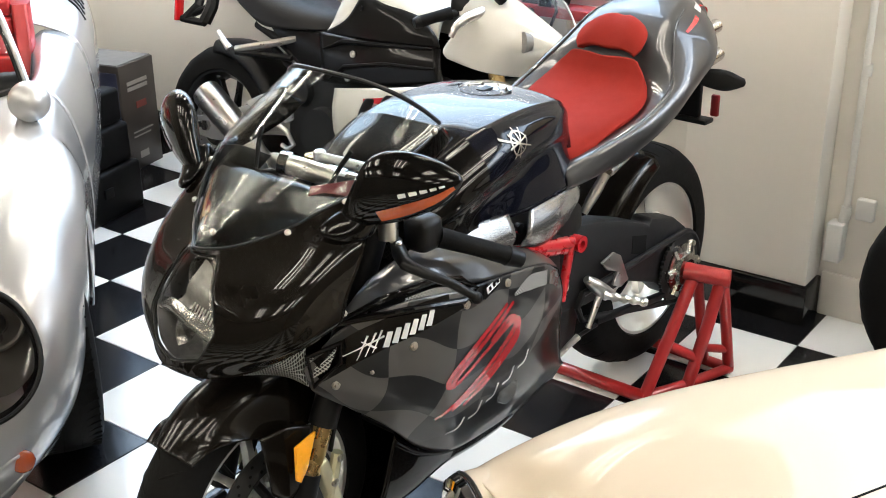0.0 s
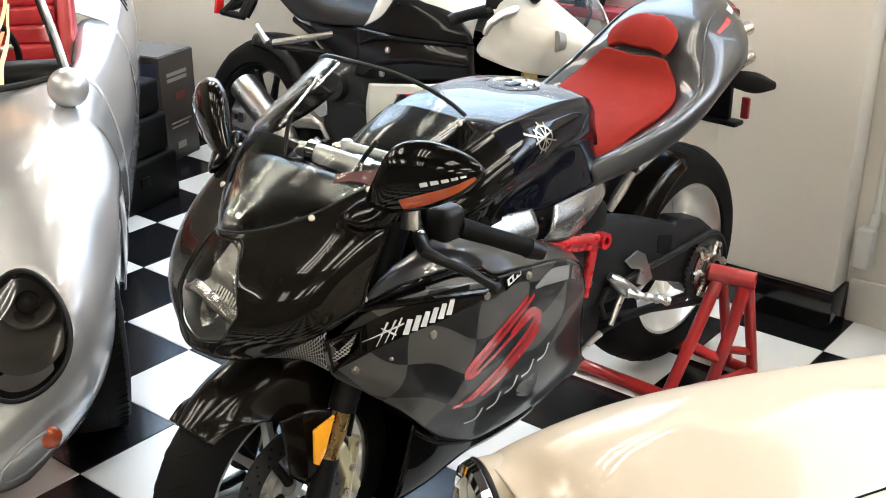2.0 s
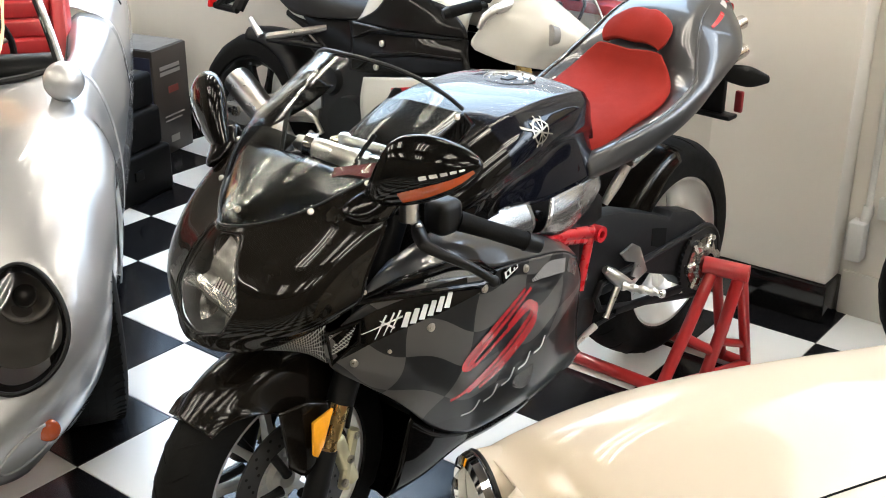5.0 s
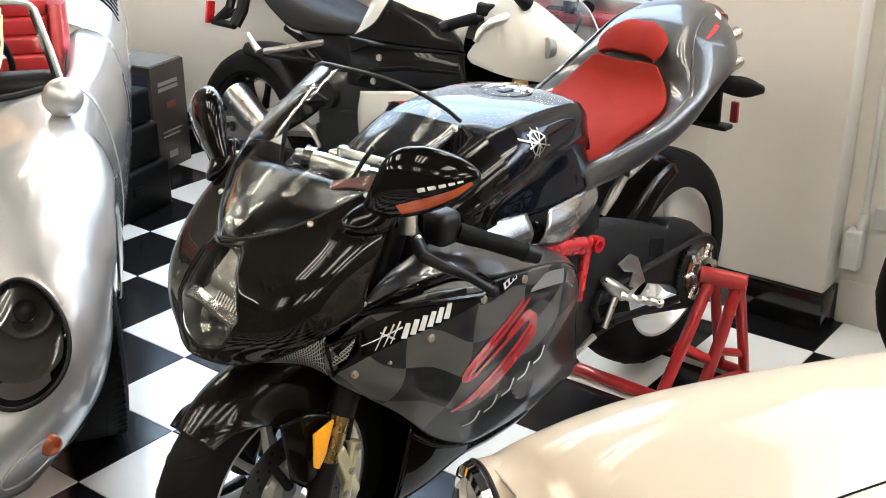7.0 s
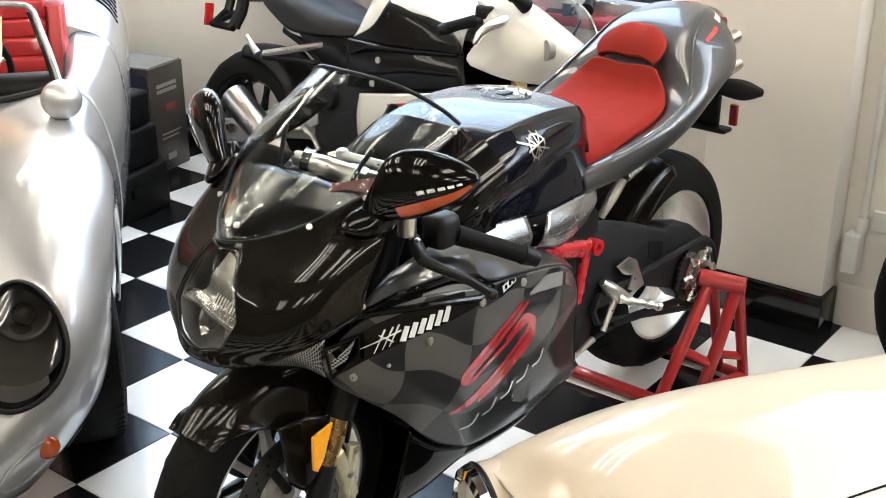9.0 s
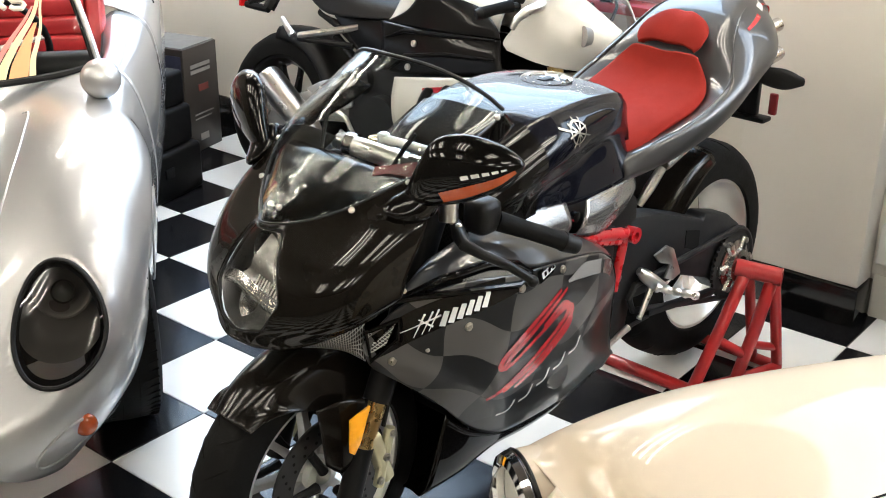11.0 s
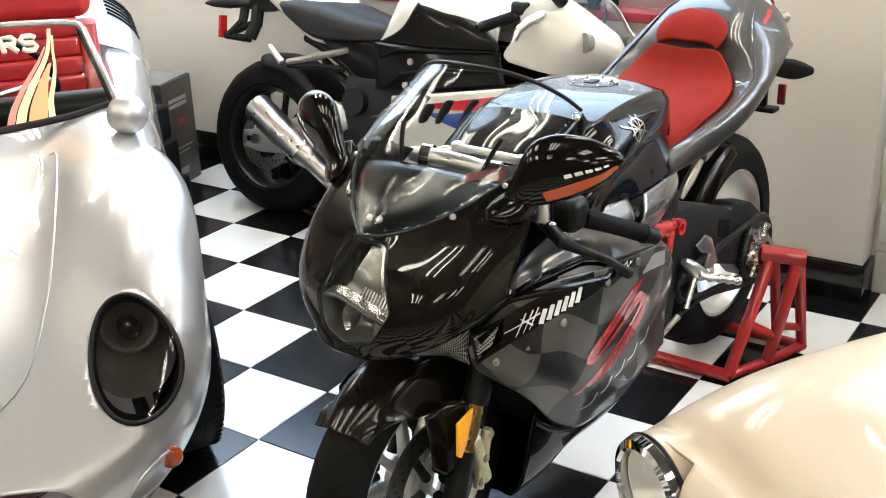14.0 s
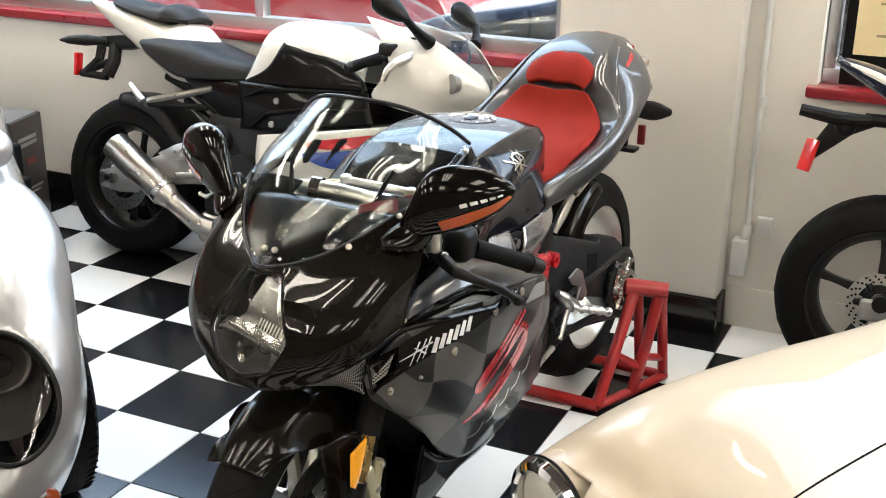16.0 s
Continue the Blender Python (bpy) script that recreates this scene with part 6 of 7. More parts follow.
for a in (0.2, 2.94, 4.71):
    part("wheel_spoke", tube([wheel_c + Vector((0.03, 0, 0)), wheel_c + Vector((0.06 * math.sin(a), 0.18 * math.cos(a), 0.17 * math.sin(a)))], 0.008, 8), M_alu, sw)
# lettering and drawn-on reflection bands on the screen
def on_screen(u, v, lift=0.004):
    p = cat([cat([Vector(q) for q in row], u) for row in full], v)
    return p + Vector((lift, 0, lift))


def letter(ch, u0, v0, du, dv):
    strokes = {"O": [[(0.2, 0), (0, 0.3), (0, 0.7), (0.2, 1), (0.8, 1), (1, 0.7), (1, 0.3), (0.8, 0), (0.2, 0)]],
               "R": [[(0, 0), (0, 1), (0.8, 1), (1, 0.8), (0.9, 0.55), (0, 0.5)], [(0.5, 0.5), (1, 0)]],
               "S": [[(0, 0.15), (0.25, 0), (0.8, 0), (1, 0.25), (0.8, 0.5), (0.2, 0.52), (0, 0.75), (0.2, 1), (0.75, 1), (1, 0.85)]]}[ch]
    for st_ in strokes:
        part("letter_stroke", tube([on_screen(u0 - du * a, v0 + dv * b) for a, b in st_], 0.0082, 8), M_letter, ws)


M_letter = material("cream_lettering", (0.75, 0.68, 0.55), 0.4)
for ch, u0 in (("O", 0.279), ("R", 0.236), ("S", 0.206)):
    letter(ch, u0, 0.725, 0.031 if ch == "O" else 0.022, 0.14)
M_band = material("cream_band", (0.75, 0.62, 0.36), 0.4)
M_band_pink = material("rose_band", (0.62, 0.24, 0.20), 0.4)
M_band_orange = material("apricot_band", (0.72, 0.36, 0.16), 0.4)
# reflection drawn in colour: bands that part from one stem, as (place across, width, height on the glass)
for mat_, line in ((M_band, ((0.158, 0.006, 0.93), (0.162, 0.007, 0.75), (0.172, 0.010, 0.6), (0.195, 0.015, 0.4), (0.219, 0.019, 0.18), (0.230, 0.020, 0.03))),
                   (M_band_pink, ((0.170, 0.003, 0.75), (0.184, 0.007, 0.6), (0.212, 0.011, 0.4), (0.240, 0.014, 0.18), (0.252, 0.015, 0.03))),
                   (M_band_orange, ((0.164, 0.006, 0.58), (0.174, 0.018, 0.4), (0.181, 0.034, 0.18), (0.185, 0.040, 0.03))),
                   (M_band, ((0.155, 0.004, 0.86), (0.156, 0.005, 0.70), (0.155, 0.006, 0.54), (0.160, 0.010, 0.36), (0.168, 0.012, 0.2), (0.168, 0.015, 0.03)))):
    part("reflection_band", loft([[on_screen(u + w * d, v, 0.003) for d in (0, 1)] for u, w, v in line], 24, 4), mat_, ws, "curved coloured band drawn as a reflection on the glass")
# mirror
ball = bmesh.new()
bmesh.ops.create_uvsphere(ball, u_segments=28, v_segments=18, radius=0.056, matrix=Matrix.Translation((-0.43, -0.064, 0.836)))
mi = part("mirror", ball, M_silver, car, "silver bullet mirror")
part("mirror_stem", tube([(-0.428, -0.064, 0.752), (-0.43, -0.064, 0.79)], [0.018, 0.013], 14), M_satin, mi)
# wheels
for (f_, l, turn) in ((-0.07, -0.078, 7), (-0.07, 2 * MID + 0.078, 7), (-2.15, -0.05, 0), (-2.15, 2 * MID + 0.05, 0)):
    m = Matrix.Translation((f_, l, 0.305)) @ pose(0, 0, 0, 0, 0, turn)
    sgn = 1 if l > MID else -1
    w_ob = part("wheel", lathe([(0.001, sgn * 0.03), (0.12, sgn * 0.03), (0.19, sgn * 0.055), (0.198, sgn * 0.06), (0.2, 0), (0.198, -sgn * 0.06), (0.02, -sgn * 0.05)], 40, m), M_alu, car, "silver disc wheel")
    ty = [(0.195, 0.075), (0.235, 0.088), (0.275, 0.082), (0.295, 0.07), (0.303, 0.045), (0.305, 0.0), (0.303, -0.045), (0.295, -0.07), (0.275, -0.082), (0.235, -0.088), (0.195, -0.075)]
    part("tyre", lathe(ty, 64, m, True), M_rubber, w_ob, "black tyre")
    part("hub_spinner", tube([m @ Vector((0, sgn * 0.03, 0)), m @ Vector((0, sgn * 0.085, 0)), m @ Vector((0, sgn * 0.105, 0))], [0.045, 0.035, 0.015], 18), M_chrome, w_ob)
    bm = bmesh.new()
    for k in range(72):
        a = 2 * math.pi * k / 72
        for y in (-0.05, 0.05):
            add_tube(bm, [m @ Vector((0.3008 * math.cos(a + dy * 1.2), y + dy, 0.3008 * math.sin(a + dy * 1.2))) for dy in (-0.022, 0.022)], 0.0028, 5)
    for y in (-0.022, 0.0, 0.022):
        add_tube(bm, [m @ Vector((0.3015 * math.cos(a), y, 0.3015 * math.sin(a))) for a in [2 * math.pi * k / 64 for k in range(64)]], 0.003, 5, True)
    g = part("tread_pattern", bm, M_groove, w_ob)
    g["kind"] = "stuff"

# ---- cream car ----
CCAR = Matrix(((-0.902, -0.431, 0, -0.36), (0.431, -0.902, 0, -1.31), (0, 0, 1, 0), (0, 0, 0, 1)))
cc = thing("classic_car", "cream classic car with a chrome-ringed round headlamp", "car", m=CCAR)
CMID = 0.72


def cboth(rows):
    return [row + [(p[0], 2 * CMID - p[1], p[2]) for p in row[-2::-1]] for row in rows]


CB = {
    -0.016: ((-0.062, 0.400), (-0.104, 0.462), (-0.096, 0.532), (-0.050, 0.580), (0.004, 0.594), (0.070, 0.590), (0.160, 0.578), (0.300, 0.548), (0.720, 0.512)),
    -0.06: ((-0.139, 0.220), (-0.169, 0.420), (-0.149, 0.482), (-0.079, 0.572), (0.016, 0.612), (0.116, 0.600), (0.216, 0.574), (0.356, 0.546), (0.720, 0.528)),
    -0.12: ((-0.113, 0.220), (-0.143, 0.420), (-0.123, 0.520), (-0.053, 0.610), (0.042, 0.650), (0.142, 0.638), (0.242, 0.611), (0.382, 0.581), (0.720, 0.562)),
    -0.3: ((-0.107, 0.220), (-0.137, 0.420), (-0.117, 0.544), (-0.047, 0.634), (0.048, 0.674), (0.148, 0.662), (0.248, 0.632), (0.388, 0.600), (0.720, 0.579)),
    -0.6: ((-0.085, 0.220), (-0.115, 0.420), (-0.095, 0.540), (-0.025, 0.630), (0.070, 0.670), (0.170, 0.658), (0.270, 0.628), (0.410, 0.596), (0.720, 0.575)),
    -1: ((-0.040, 0.220), (-0.070, 0.420), (-0.050, 0.522), (0.020, 0.612), (0.115, 0.652), (0.215, 0.640), (0.315, 0.610), (0.455, 0.578), (0.720, 0.557)),
    -1.5: ((-0.036, 0.220), (-0.066, 0.420), (-0.046, 0.503), (0.024, 0.593), (0.119, 0.633), (0.219, 0.621), (0.319, 0.591), (0.459, 0.559), (0.720, 0.538)),
}
rows = cboth([[(f_, l, z) for l, z in pts] for f_, pts in CB.items()])
cream_bm = relax(loft(rows, 70, 110), 40)
cream_tree = BVHTree.FromBMesh(cream_bm)
shell(part("body", cream_bm, M_cream, cc, "cream painted front body", angle=0), 0.005)
for c in (0.375, -0.375):
    pts = []
    for k in range(30):
        top = Vector((-0.12 - 1.33 * k / 29, CMID - c, 3.0))
        hit = cream_tree.ray_cast(top, Vector((0, 0, -1)))[0]
        if hit:
            pts.append(hit + Vector((0, 0, 0.0006)))
    part("bonnet_gap", tube(pts, 0.002, 6), M_groove, cc)
# tapering tail behind the bonnet
CR = {-1.50: (-0.066, 0.60), -1.62: (0.02, 0.61), -1.75: (0.14, 0.60), -1.9: (0.33, 0.56), -2.02: (0.50, 0.50), -2.10: (0.66, 0.44)}
rows = []
for f_, (l, h) in CR.items():
    w = CMID - l
    rows.append([(f_, l + 0.03, 0.22), (f_, l, 0.42), (f_, l + 0.02, 0.47), (f_, l + 0.08 * w, 0.56 * h + 0.18), (f_, l + 0.45 * w, h - 0.02), (f_, CMID, h)])
rows = cboth(rows)
shell(part("tail_body", loft(rows, 30, 60), M_cream, cc, "cream tapering tail", angle=0), 0.005)
rows = cboth([[(-0.020, 0.080, 0.586), (-0.020, 0.160, 0.575), (-0.020, 0.300, 0.545), (-0.020, 0.720, 0.509)],
              [(0.026, 0.098, 0.552), (0.034, 0.180, 0.545), (0.045, 0.310, 0.515), (0.050, 0.720, 0.485)],
              [(0.060, 0.122, 0.440), (0.080, 0.200, 0.430), (0.110, 0.320, 0.410), (0.120, 0.720, 0.395)],
              [(0.050, 0.105, 0.260), (0.075, 0.190, 0.240), (0.110, 0.320, 0.230), (0.120, 0.720, 0.225)]])
shell(part("nose", loft(rows, 16, 50), M_cream, cc, angle=0), 0.005)
for s in (0, 1):
    c = Vector((-0.014, -0.004 if s == 0 else 2 * CMID + 0.004, 0.486))
    m = Matrix.Translation(c) @ pose(0, 0, 0, 0, 0, -98 if s == 0 else -82) @ pose(0, 0, 0, -4, 0, 0) @ Matrix.Diagonal((0.85, 1, 0.85, 1))
    hl = part("headlamp", lathe([(0.104, 0.0), (0.122, 0.002), (0.128, 0.012), (0.122, 0.026), (0.106, 0.032), (0.098, 0.026)], 56, m, True), M_chrome, cc, "round headlamp with chrome ring")
    part("shroud", lathe([(0.126, 0.004), (0.127, -0.015), (0.126, -0.05), (0.122, -0.09)], 56, m), M_cream, hl, "cream headlamp shroud", angle=0)
    part("reflector", lathe([(0.10, 0.01), (0.09, -0.02), (0.05, -0.06), (0.001, -0.07)], 40, m), M_reflector, hl)
    part("lens", lathe([(0.10, 0.026), (0.08, 0.045), (0.045, 0.058), (0.001, 0.062)], 48, m), M_lens, hl, "clear fluted lens", angle=0)
    part("headlamp_seal", lathe([(0.128, 0.0), (0.131, 0.004), (0.128, 0.008)], 56, m), M_satin, hl)
for f_ in (-0.42, -1.42):
    for l in (-0.03, 2 * CMID + 0.03):
        m = Matrix.Translation((f_, l + (0.09 if l < CMID else -0.09), 0.285)) @ Matrix.Diagonal((0.92, 1, 0.92, 1))
        ty = [(0.19, 0.07), (0.24, 0.08), (0.295, 0.07), (0.31, 0.03), (0.31, -0.03), (0.295, -0.07), (0.24, -0.08), (0.19, -0.07)]
        w_ob = part("wheel", lathe([(0.001, 0.05), (0.19, 0.06), (0.195, 0.0), (0.19, -0.06), (0.001, -0.05)], 32, m), M_alu, cc)
        part("tyre", lathe(ty, 40, m, True), M_rubber, w_ob)

# ---- white and black superbike by the back wall ----
M_bikewhite = material("white_bike_paint", (0.62, 0.60, 0.54), 0.22, 0.0, 0.9, 0.03, 5, spec=0.25)
M_titan = material("titanium_silencer", (0.42, 0.39, 0.35), 0.3, 1.0, 0.0, 0.15, 9, 0.04, 120)
M_castgrey = material("cast_grey_alloy", (0.30, 0.295, 0.285), 0.42, 0.5, 0.0, 0.12, 14, 0.1, 120)
M_stripe_red = material("red_stripe", (0.5, 0.02, 0.03), 0.25, 0.0, 0.8)
M_stripe_blue = material("blue_stripe", (0.02, 0.05, 0.28), 0.25, 0.0, 0.8)
M_blackwheel = material("black_wheel", (0.006, 0.006, 0.006), 0.3, 0.2, 0.3)
bk = thing("superbike", "white and black superbike with a steel silencer", "motorcycle", m=pose(1.42, 1.15, 0, 0, 0, -90) @ pose(0, 0, 0, -10.5, 0, 0))
M_satinpanel = material("satin_dark_panel", (0.0035, 0.0033, 0.0032), 0.34, 0.0, 0.12, 0.2, 9, 0.03, 200, spec=0.08)
M_seat = material("black_seat_vinyl", (0.010, 0.010, 0.0105), 0.5, 0.0, 0.0, 0.2, 14, 0.3, 240, spec=0.25)
wheel(bk, "rear_wheel", Vector((0, 0, 0.318)), 0.318, 0.222, 0.19, M_blackwheel, 10, 0.0, (), 0.11, 0.014, "black rear wheel with a broad tyre", 0.05, 0.0, 20)
wheel(bk, "front_wheel", Vector((1.43, 0, 0.30)), 0.30, 0.218, 0.12, M_blackwheel, 10, 0.0, (-0.06, 0.06), 0.155, 0.014, "black front wheel", 0.04, 0.0, 0)
part("rear_disc", lathe([(0.075, -0.118), (0.120, -0.118), (0.120, -0.113), (0.075, -0.113)], 40, Matrix.Translation((0.015, 0, 0.312)), True), M_alu, bk, "rear brake disc")
bm = bmesh.new()
for k in range(36):
    a = 2 * math.pi * k / 36
    q = (0.088, 0.098, 0.108)[k % 3]
    add_tube(bm, [(0.015 + q * math.cos(a), -0.1175, 0.312 + q * math.sin(a)), (0.015 + q * math.cos(a), -0.119, 0.312 + q * math.sin(a))], 0.0035, 6)
part("disc_drilling", bm, M_groove, bk)["kind"] = "stuff"
part("axle_plate", prism([(-0.075, 0.345), (-0.075, 0.335), (-0.045, 0.330), (-0.050, 0.300), (-0.070, 0.290), (-0.070, 0.278), (0.02, 0.268), (0.12, 0.275), (0.16, 0.33), (0.10, 0.375), (0.0, 0.372), (-0.03, 0.352)], "y", -0.150, -0.125, 0.006), M_castgrey, bk, "grey cast axle plate")
part("axle_nut", tube([(0.0, -0.14, 0.32), (0.0, -0.165, 0.32)], 0.022, 6), M_steel, bk)
part("axle_bolt", tube([(-0.035, -0.14, 0.318), (-0.035, -0.158, 0.318)], 0.012, 12), M_satin, bk)
for s in (-1, 1):
    part("swingarm", loft([[(x, s * 0.115 + u * 0.022, z + v) for u, v in ((-1, -h), (1, -h), (1, h), (-1, h))] for x, z, h in ((-0.03, 0.325, 0.035), (0.15, 0.36, 0.045), (0.35, 0.42, 0.065), (0.52, 0.44, 0.07))], 16, 16, True, True), M_castgrey, bk, "grey alloy swingarm")
# silencer on the right side
SIL = [Vector((0.040, -0.205, 0.462)), Vector((0.285, -0.20, 0.302)), Vector((0.44, -0.19, 0.205)), Vector((0.56, -0.12, 0.17))]
part("silencer", tube([SIL[0], SIL[0].lerp(SIL[1], 0.04), SIL[0].lerp(SIL[1], 0.5), SIL[1], SIL[1].lerp(SIL[2], 0.25)], [0.054, 0.058, 0.057, 0.051, 0.038], 32), M_titan, bk, "conical steel silencer")
d0 = (SIL[0] - SIL[1]).normalized()
part("silencer_mouth", tube([SIL[0] - d0 * 0.01, SIL[0] + d0 * 0.004], [0.047, 0.047], 28), M_groove, bk)
part("silencer_band", tube([SIL[1] - d0 * -0.02, SIL[1] - d0 * 0.0], 0.0555, 28), M_steel, bk)
part("exhaust_pipe", tube([SIL[1].lerp(SIL[2], 0.2), SIL[2], SIL[3]], [0.036, 0.036, 0.036], 20), M_titan, bk)
part("collector", boxy((0.40, -0.16, 0.12), (0.72, 0.12, 0.25), 0.04, 3), M_titan, bk)
# rear mudguard, rest and frame pieces
rows = []
for a in range(30, 100, 11):
    q = radians(a)
    rows.append([(0.338 * k * math.cos(q), y, 0.318 + 0.338 * k * math.sin(q)) for y, k in ((-0.106, 0.84), (-0.104, 0.93), (-0.07, 1.0), (0.07, 1.0), (0.104, 0.93), (0.106, 0.84))])
shell(part("hugger", loft(rows, 18, 16), M_satin, bk, "black rear hugger", angle=0), 0.004)
part("passenger_rest", tube([(0.190, -0.235, 0.648), (0.165, -0.242, 0.675), (0.136, -0.246, 0.705)], [0.015, 0.012, 0.010], 10), M_alu, bk, "aluminium passenger footrest")
part("rest_hanger", tube([(0.19, -0.20, 0.645), (0.34, -0.17, 0.685), (0.44, -0.14, 0.715)], 0.014, 8), M_titan, bk, "alloy passenger rest hanger")
part("rest_stay", tube([(0.19, -0.20, 0.635), (0.32, -0.17, 0.640), (0.42, -0.14, 0.640)], 0.012, 8), M_satin, bk)
part("rest_plate", prism([(0.215, 0.445), (0.30, 0.490), (0.397, 0.522), (0.45, 0.50), (0.47, 0.42), (0.43, 0.40), (0.36, 0.44), (0.28, 0.425)], "y", -0.168, -0.155, 0.005), M_alu, bk, "bright alloy footrest plate")
for x, z in ((0.30, 0.462), (0.335, 0.470), (0.36, 0.478), (0.33, 0.452)):
    screw(bk, (x, -0.168, z), (0, -1, 0), 0.008, M_steel)
part("rider_rest", tube([(0.40, -0.165, 0.385), (0.37, -0.255, 0.385)], 0.012, 10), M_alu, bk)
part("heel_plate", tube([(0.38, -0.175, 0.40), (0.45, -0.175, 0.375), (0.49, -0.175, 0.33), (0.46, -0.175, 0.31), (0.43, -0.175, 0.32)], 0.009, 8), M_alu, bk, "bright curved brake lever")
part("engine", boxy((0.42, -0.16, 0.22), (1.0, 0.16, 0.64), 0.05, 3), M_engine, bk, "dark engine block")
part("engine_cover", tube([(0.62, -0.15, 0.40), (0.62, -0.20, 0.40)], [0.095, 0.085], 32), M_engine, bk)
part("gear_cover", tube([(0.50, -0.15, 0.53), (0.50, -0.185, 0.53)], [0.06, 0.05], 24), M_engine, bk)


def sym(secs):
    rows = []
    for x, pts in secs:
        half = [(x, y, z) for y, z in pts]
        rows.append([(p[0], -p[1], p[2]) for p in half[:0:-1]] + half)
    return rows


# tail and seats
shell(part("tail_fairing", loft(sym([(-0.25, ((0, 1.008), (0.02, 1.006), (0.03, 1.000), (0.025, 0.990), (0.01, 0.985))), (-0.12, ((0, 0.985), (0.05, 0.980), (0.07, 0.958), (0.06, 0.925), (0.03, 0.905))),
                                (0.02, ((0, 0.962), (0.08, 0.955), (0.105, 0.918), (0.095, 0.862), (0.05, 0.832))), (0.16, ((0, 0.935), (0.095, 0.920), (0.125, 0.865), (0.115, 0.790), (0.07, 0.760))),
                                (0.26, ((0, 0.935), (0.08, 0.925), (0.13, 0.850), (0.120, 0.735), (0.08, 0.700))), (0.37, ((0, 0.830), (0.08, 0.815), (0.12, 0.775), (0.11, 0.710), (0.08, 0.685)))]), 36, 44), M_bikewhite, bk, "white tail fairing", angle=0), 0.004)
shell(part("passenger_seat", loft(sym([(-0.115, ((0, 1.002), (0.03, 0.998), (0.045, 0.985))), (0.0, ((0, 0.998), (0.06, 0.990), (0.085, 0.962))), (0.13, ((0, 0.985), (0.075, 0.975), (0.098, 0.942))), (0.165, ((0, 0.996), (0.072, 0.985), (0.095, 0.945))), (0.215, ((0, 0.985), (0.068, 0.972), (0.088, 0.945))), (0.262, ((0, 0.952), (0.055, 0.946), (0.075, 0.940)))]), 24, 24), M_seat, bk, "black passenger seat", angle=0), 0.02)
shell(part("seat", loft(sym([(0.085, ((0, 0.856), (0.07, 0.856), (0.105, 0.850), (0.115, 0.842))), (0.18, ((0, 0.868), (0.09, 0.866), (0.135, 0.845), (0.142, 0.800))), (0.30, ((0, 0.862), (0.10, 0.858), (0.150, 0.825), (0.155, 0.748))), (0.42, ((0, 0.832), (0.095, 0.828), (0.145, 0.800), (0.150, 0.748))),
                             (0.54, ((0, 0.812), (0.075, 0.808), (0.115, 0.790), (0.125, 0.755))), (0.60, ((0, 0.812), (0.06, 0.807), (0.09, 0.790), (0.10, 0.762)))]), 32, 32), M_seat, bk, "black rider seat", angle=0), 0.025)
for s in (-1, 1):
    part("subframe_tube", tube([(0.20, s * 0.10, 0.74), (0.33, s * 0.12, 0.70), (0.52, s * 0.13, 0.60)], 0.018, 10), M_satin, bk, "black subframe tube")
    part("subframe_tube", tube([(0.30, s * 0.11, 0.66), (0.50, s * 0.13, 0.55)], 0.015, 10), M_satin, bk, "black subframe tube")
    part("side_cover", prism([(0.30, 0.745), (0.58, 0.755), (0.70, 0.72), (0.66, 0.56), (0.55, 0.57), (0.42, 0.66)], "y", min(s * 0.12, s * 0.15), max(s * 0.12, s * 0.15), 0.012), M_satinpanel, bk, "satin black side cover")
# tail bracket, signals, reflector
part("bracket_arm", prism([(0.02, 0.870), (-0.10, 0.875), (-0.20, 0.862), (-0.19, 0.825), (-0.10, 0.815), (0.0, 0.835)], "y", -0.045, 0.045, 0.010), M_satin, bk, "black tail bracket")
for pts, r in (([(-0.19, -0.03, 0.83), (-0.175, -0.06, 0.77), (-0.22, -0.08, 0.715)], 0.020), ([(-0.12, -0.03, 0.83), (-0.10, -0.06, 0.77), (-0.115, -0.08, 0.710)], 0.026), ([(-0.245, -0.08, 0.710), (-0.115, -0.08, 0.706)], 0.015), ([(-0.105, -0.06, 0.775), (-0.19, -0.07, 0.735)], 0.014)):
    part("bracket_strut", tube(pts, r, 8), M_satin, bk)
for s in (-1, 1):
    part("rear_signal", tube([(-0.15, s * 0.05, 0.845), (-0.21, s * 0.10, 0.842), (-0.28, s * 0.12, 0.838), (-0.325, s * 0.122, 0.834)], [0.014, 0.022, 0.017, 0.004], 12), M_satin, bk, "black turn signal pod")
part("rear_reflector", boxy((-0.268, -0.105, 0.700), (-0.253, -0.065, 0.790), 0.004, 2), M_redlens, bk, "red reflector")
# tank and front fairing
TK = [(0.585, ((0, 0.835), (0.06, 0.830), (0.10, 0.805), (0.13, 0.770), (0.14, 0.762))), (0.635, ((0, 0.945), (0.08, 0.930), (0.125, 0.870), (0.148, 0.810), (0.15, 0.772))), (0.72, ((0, 0.990), (0.10, 0.970), (0.155, 0.910), (0.172, 0.840), (0.165, 0.79))),
      (0.86, ((0, 0.992), (0.11, 0.975), (0.175, 0.910), (0.19, 0.840), (0.17, 0.79))), (1.0, ((0, 0.960), (0.11, 0.940), (0.175, 0.880), (0.19, 0.820), (0.18, 0.78))), (1.10, ((0, 0.915), (0.10, 0.900), (0.155, 0.855), (0.17, 0.800), (0.17, 0.77)))]
shell(part("fuel_tank", loft(sym(TK), 40, 44), M_bikewhite, bk, "white fuel tank with black side panels", angle=0), 0.004)
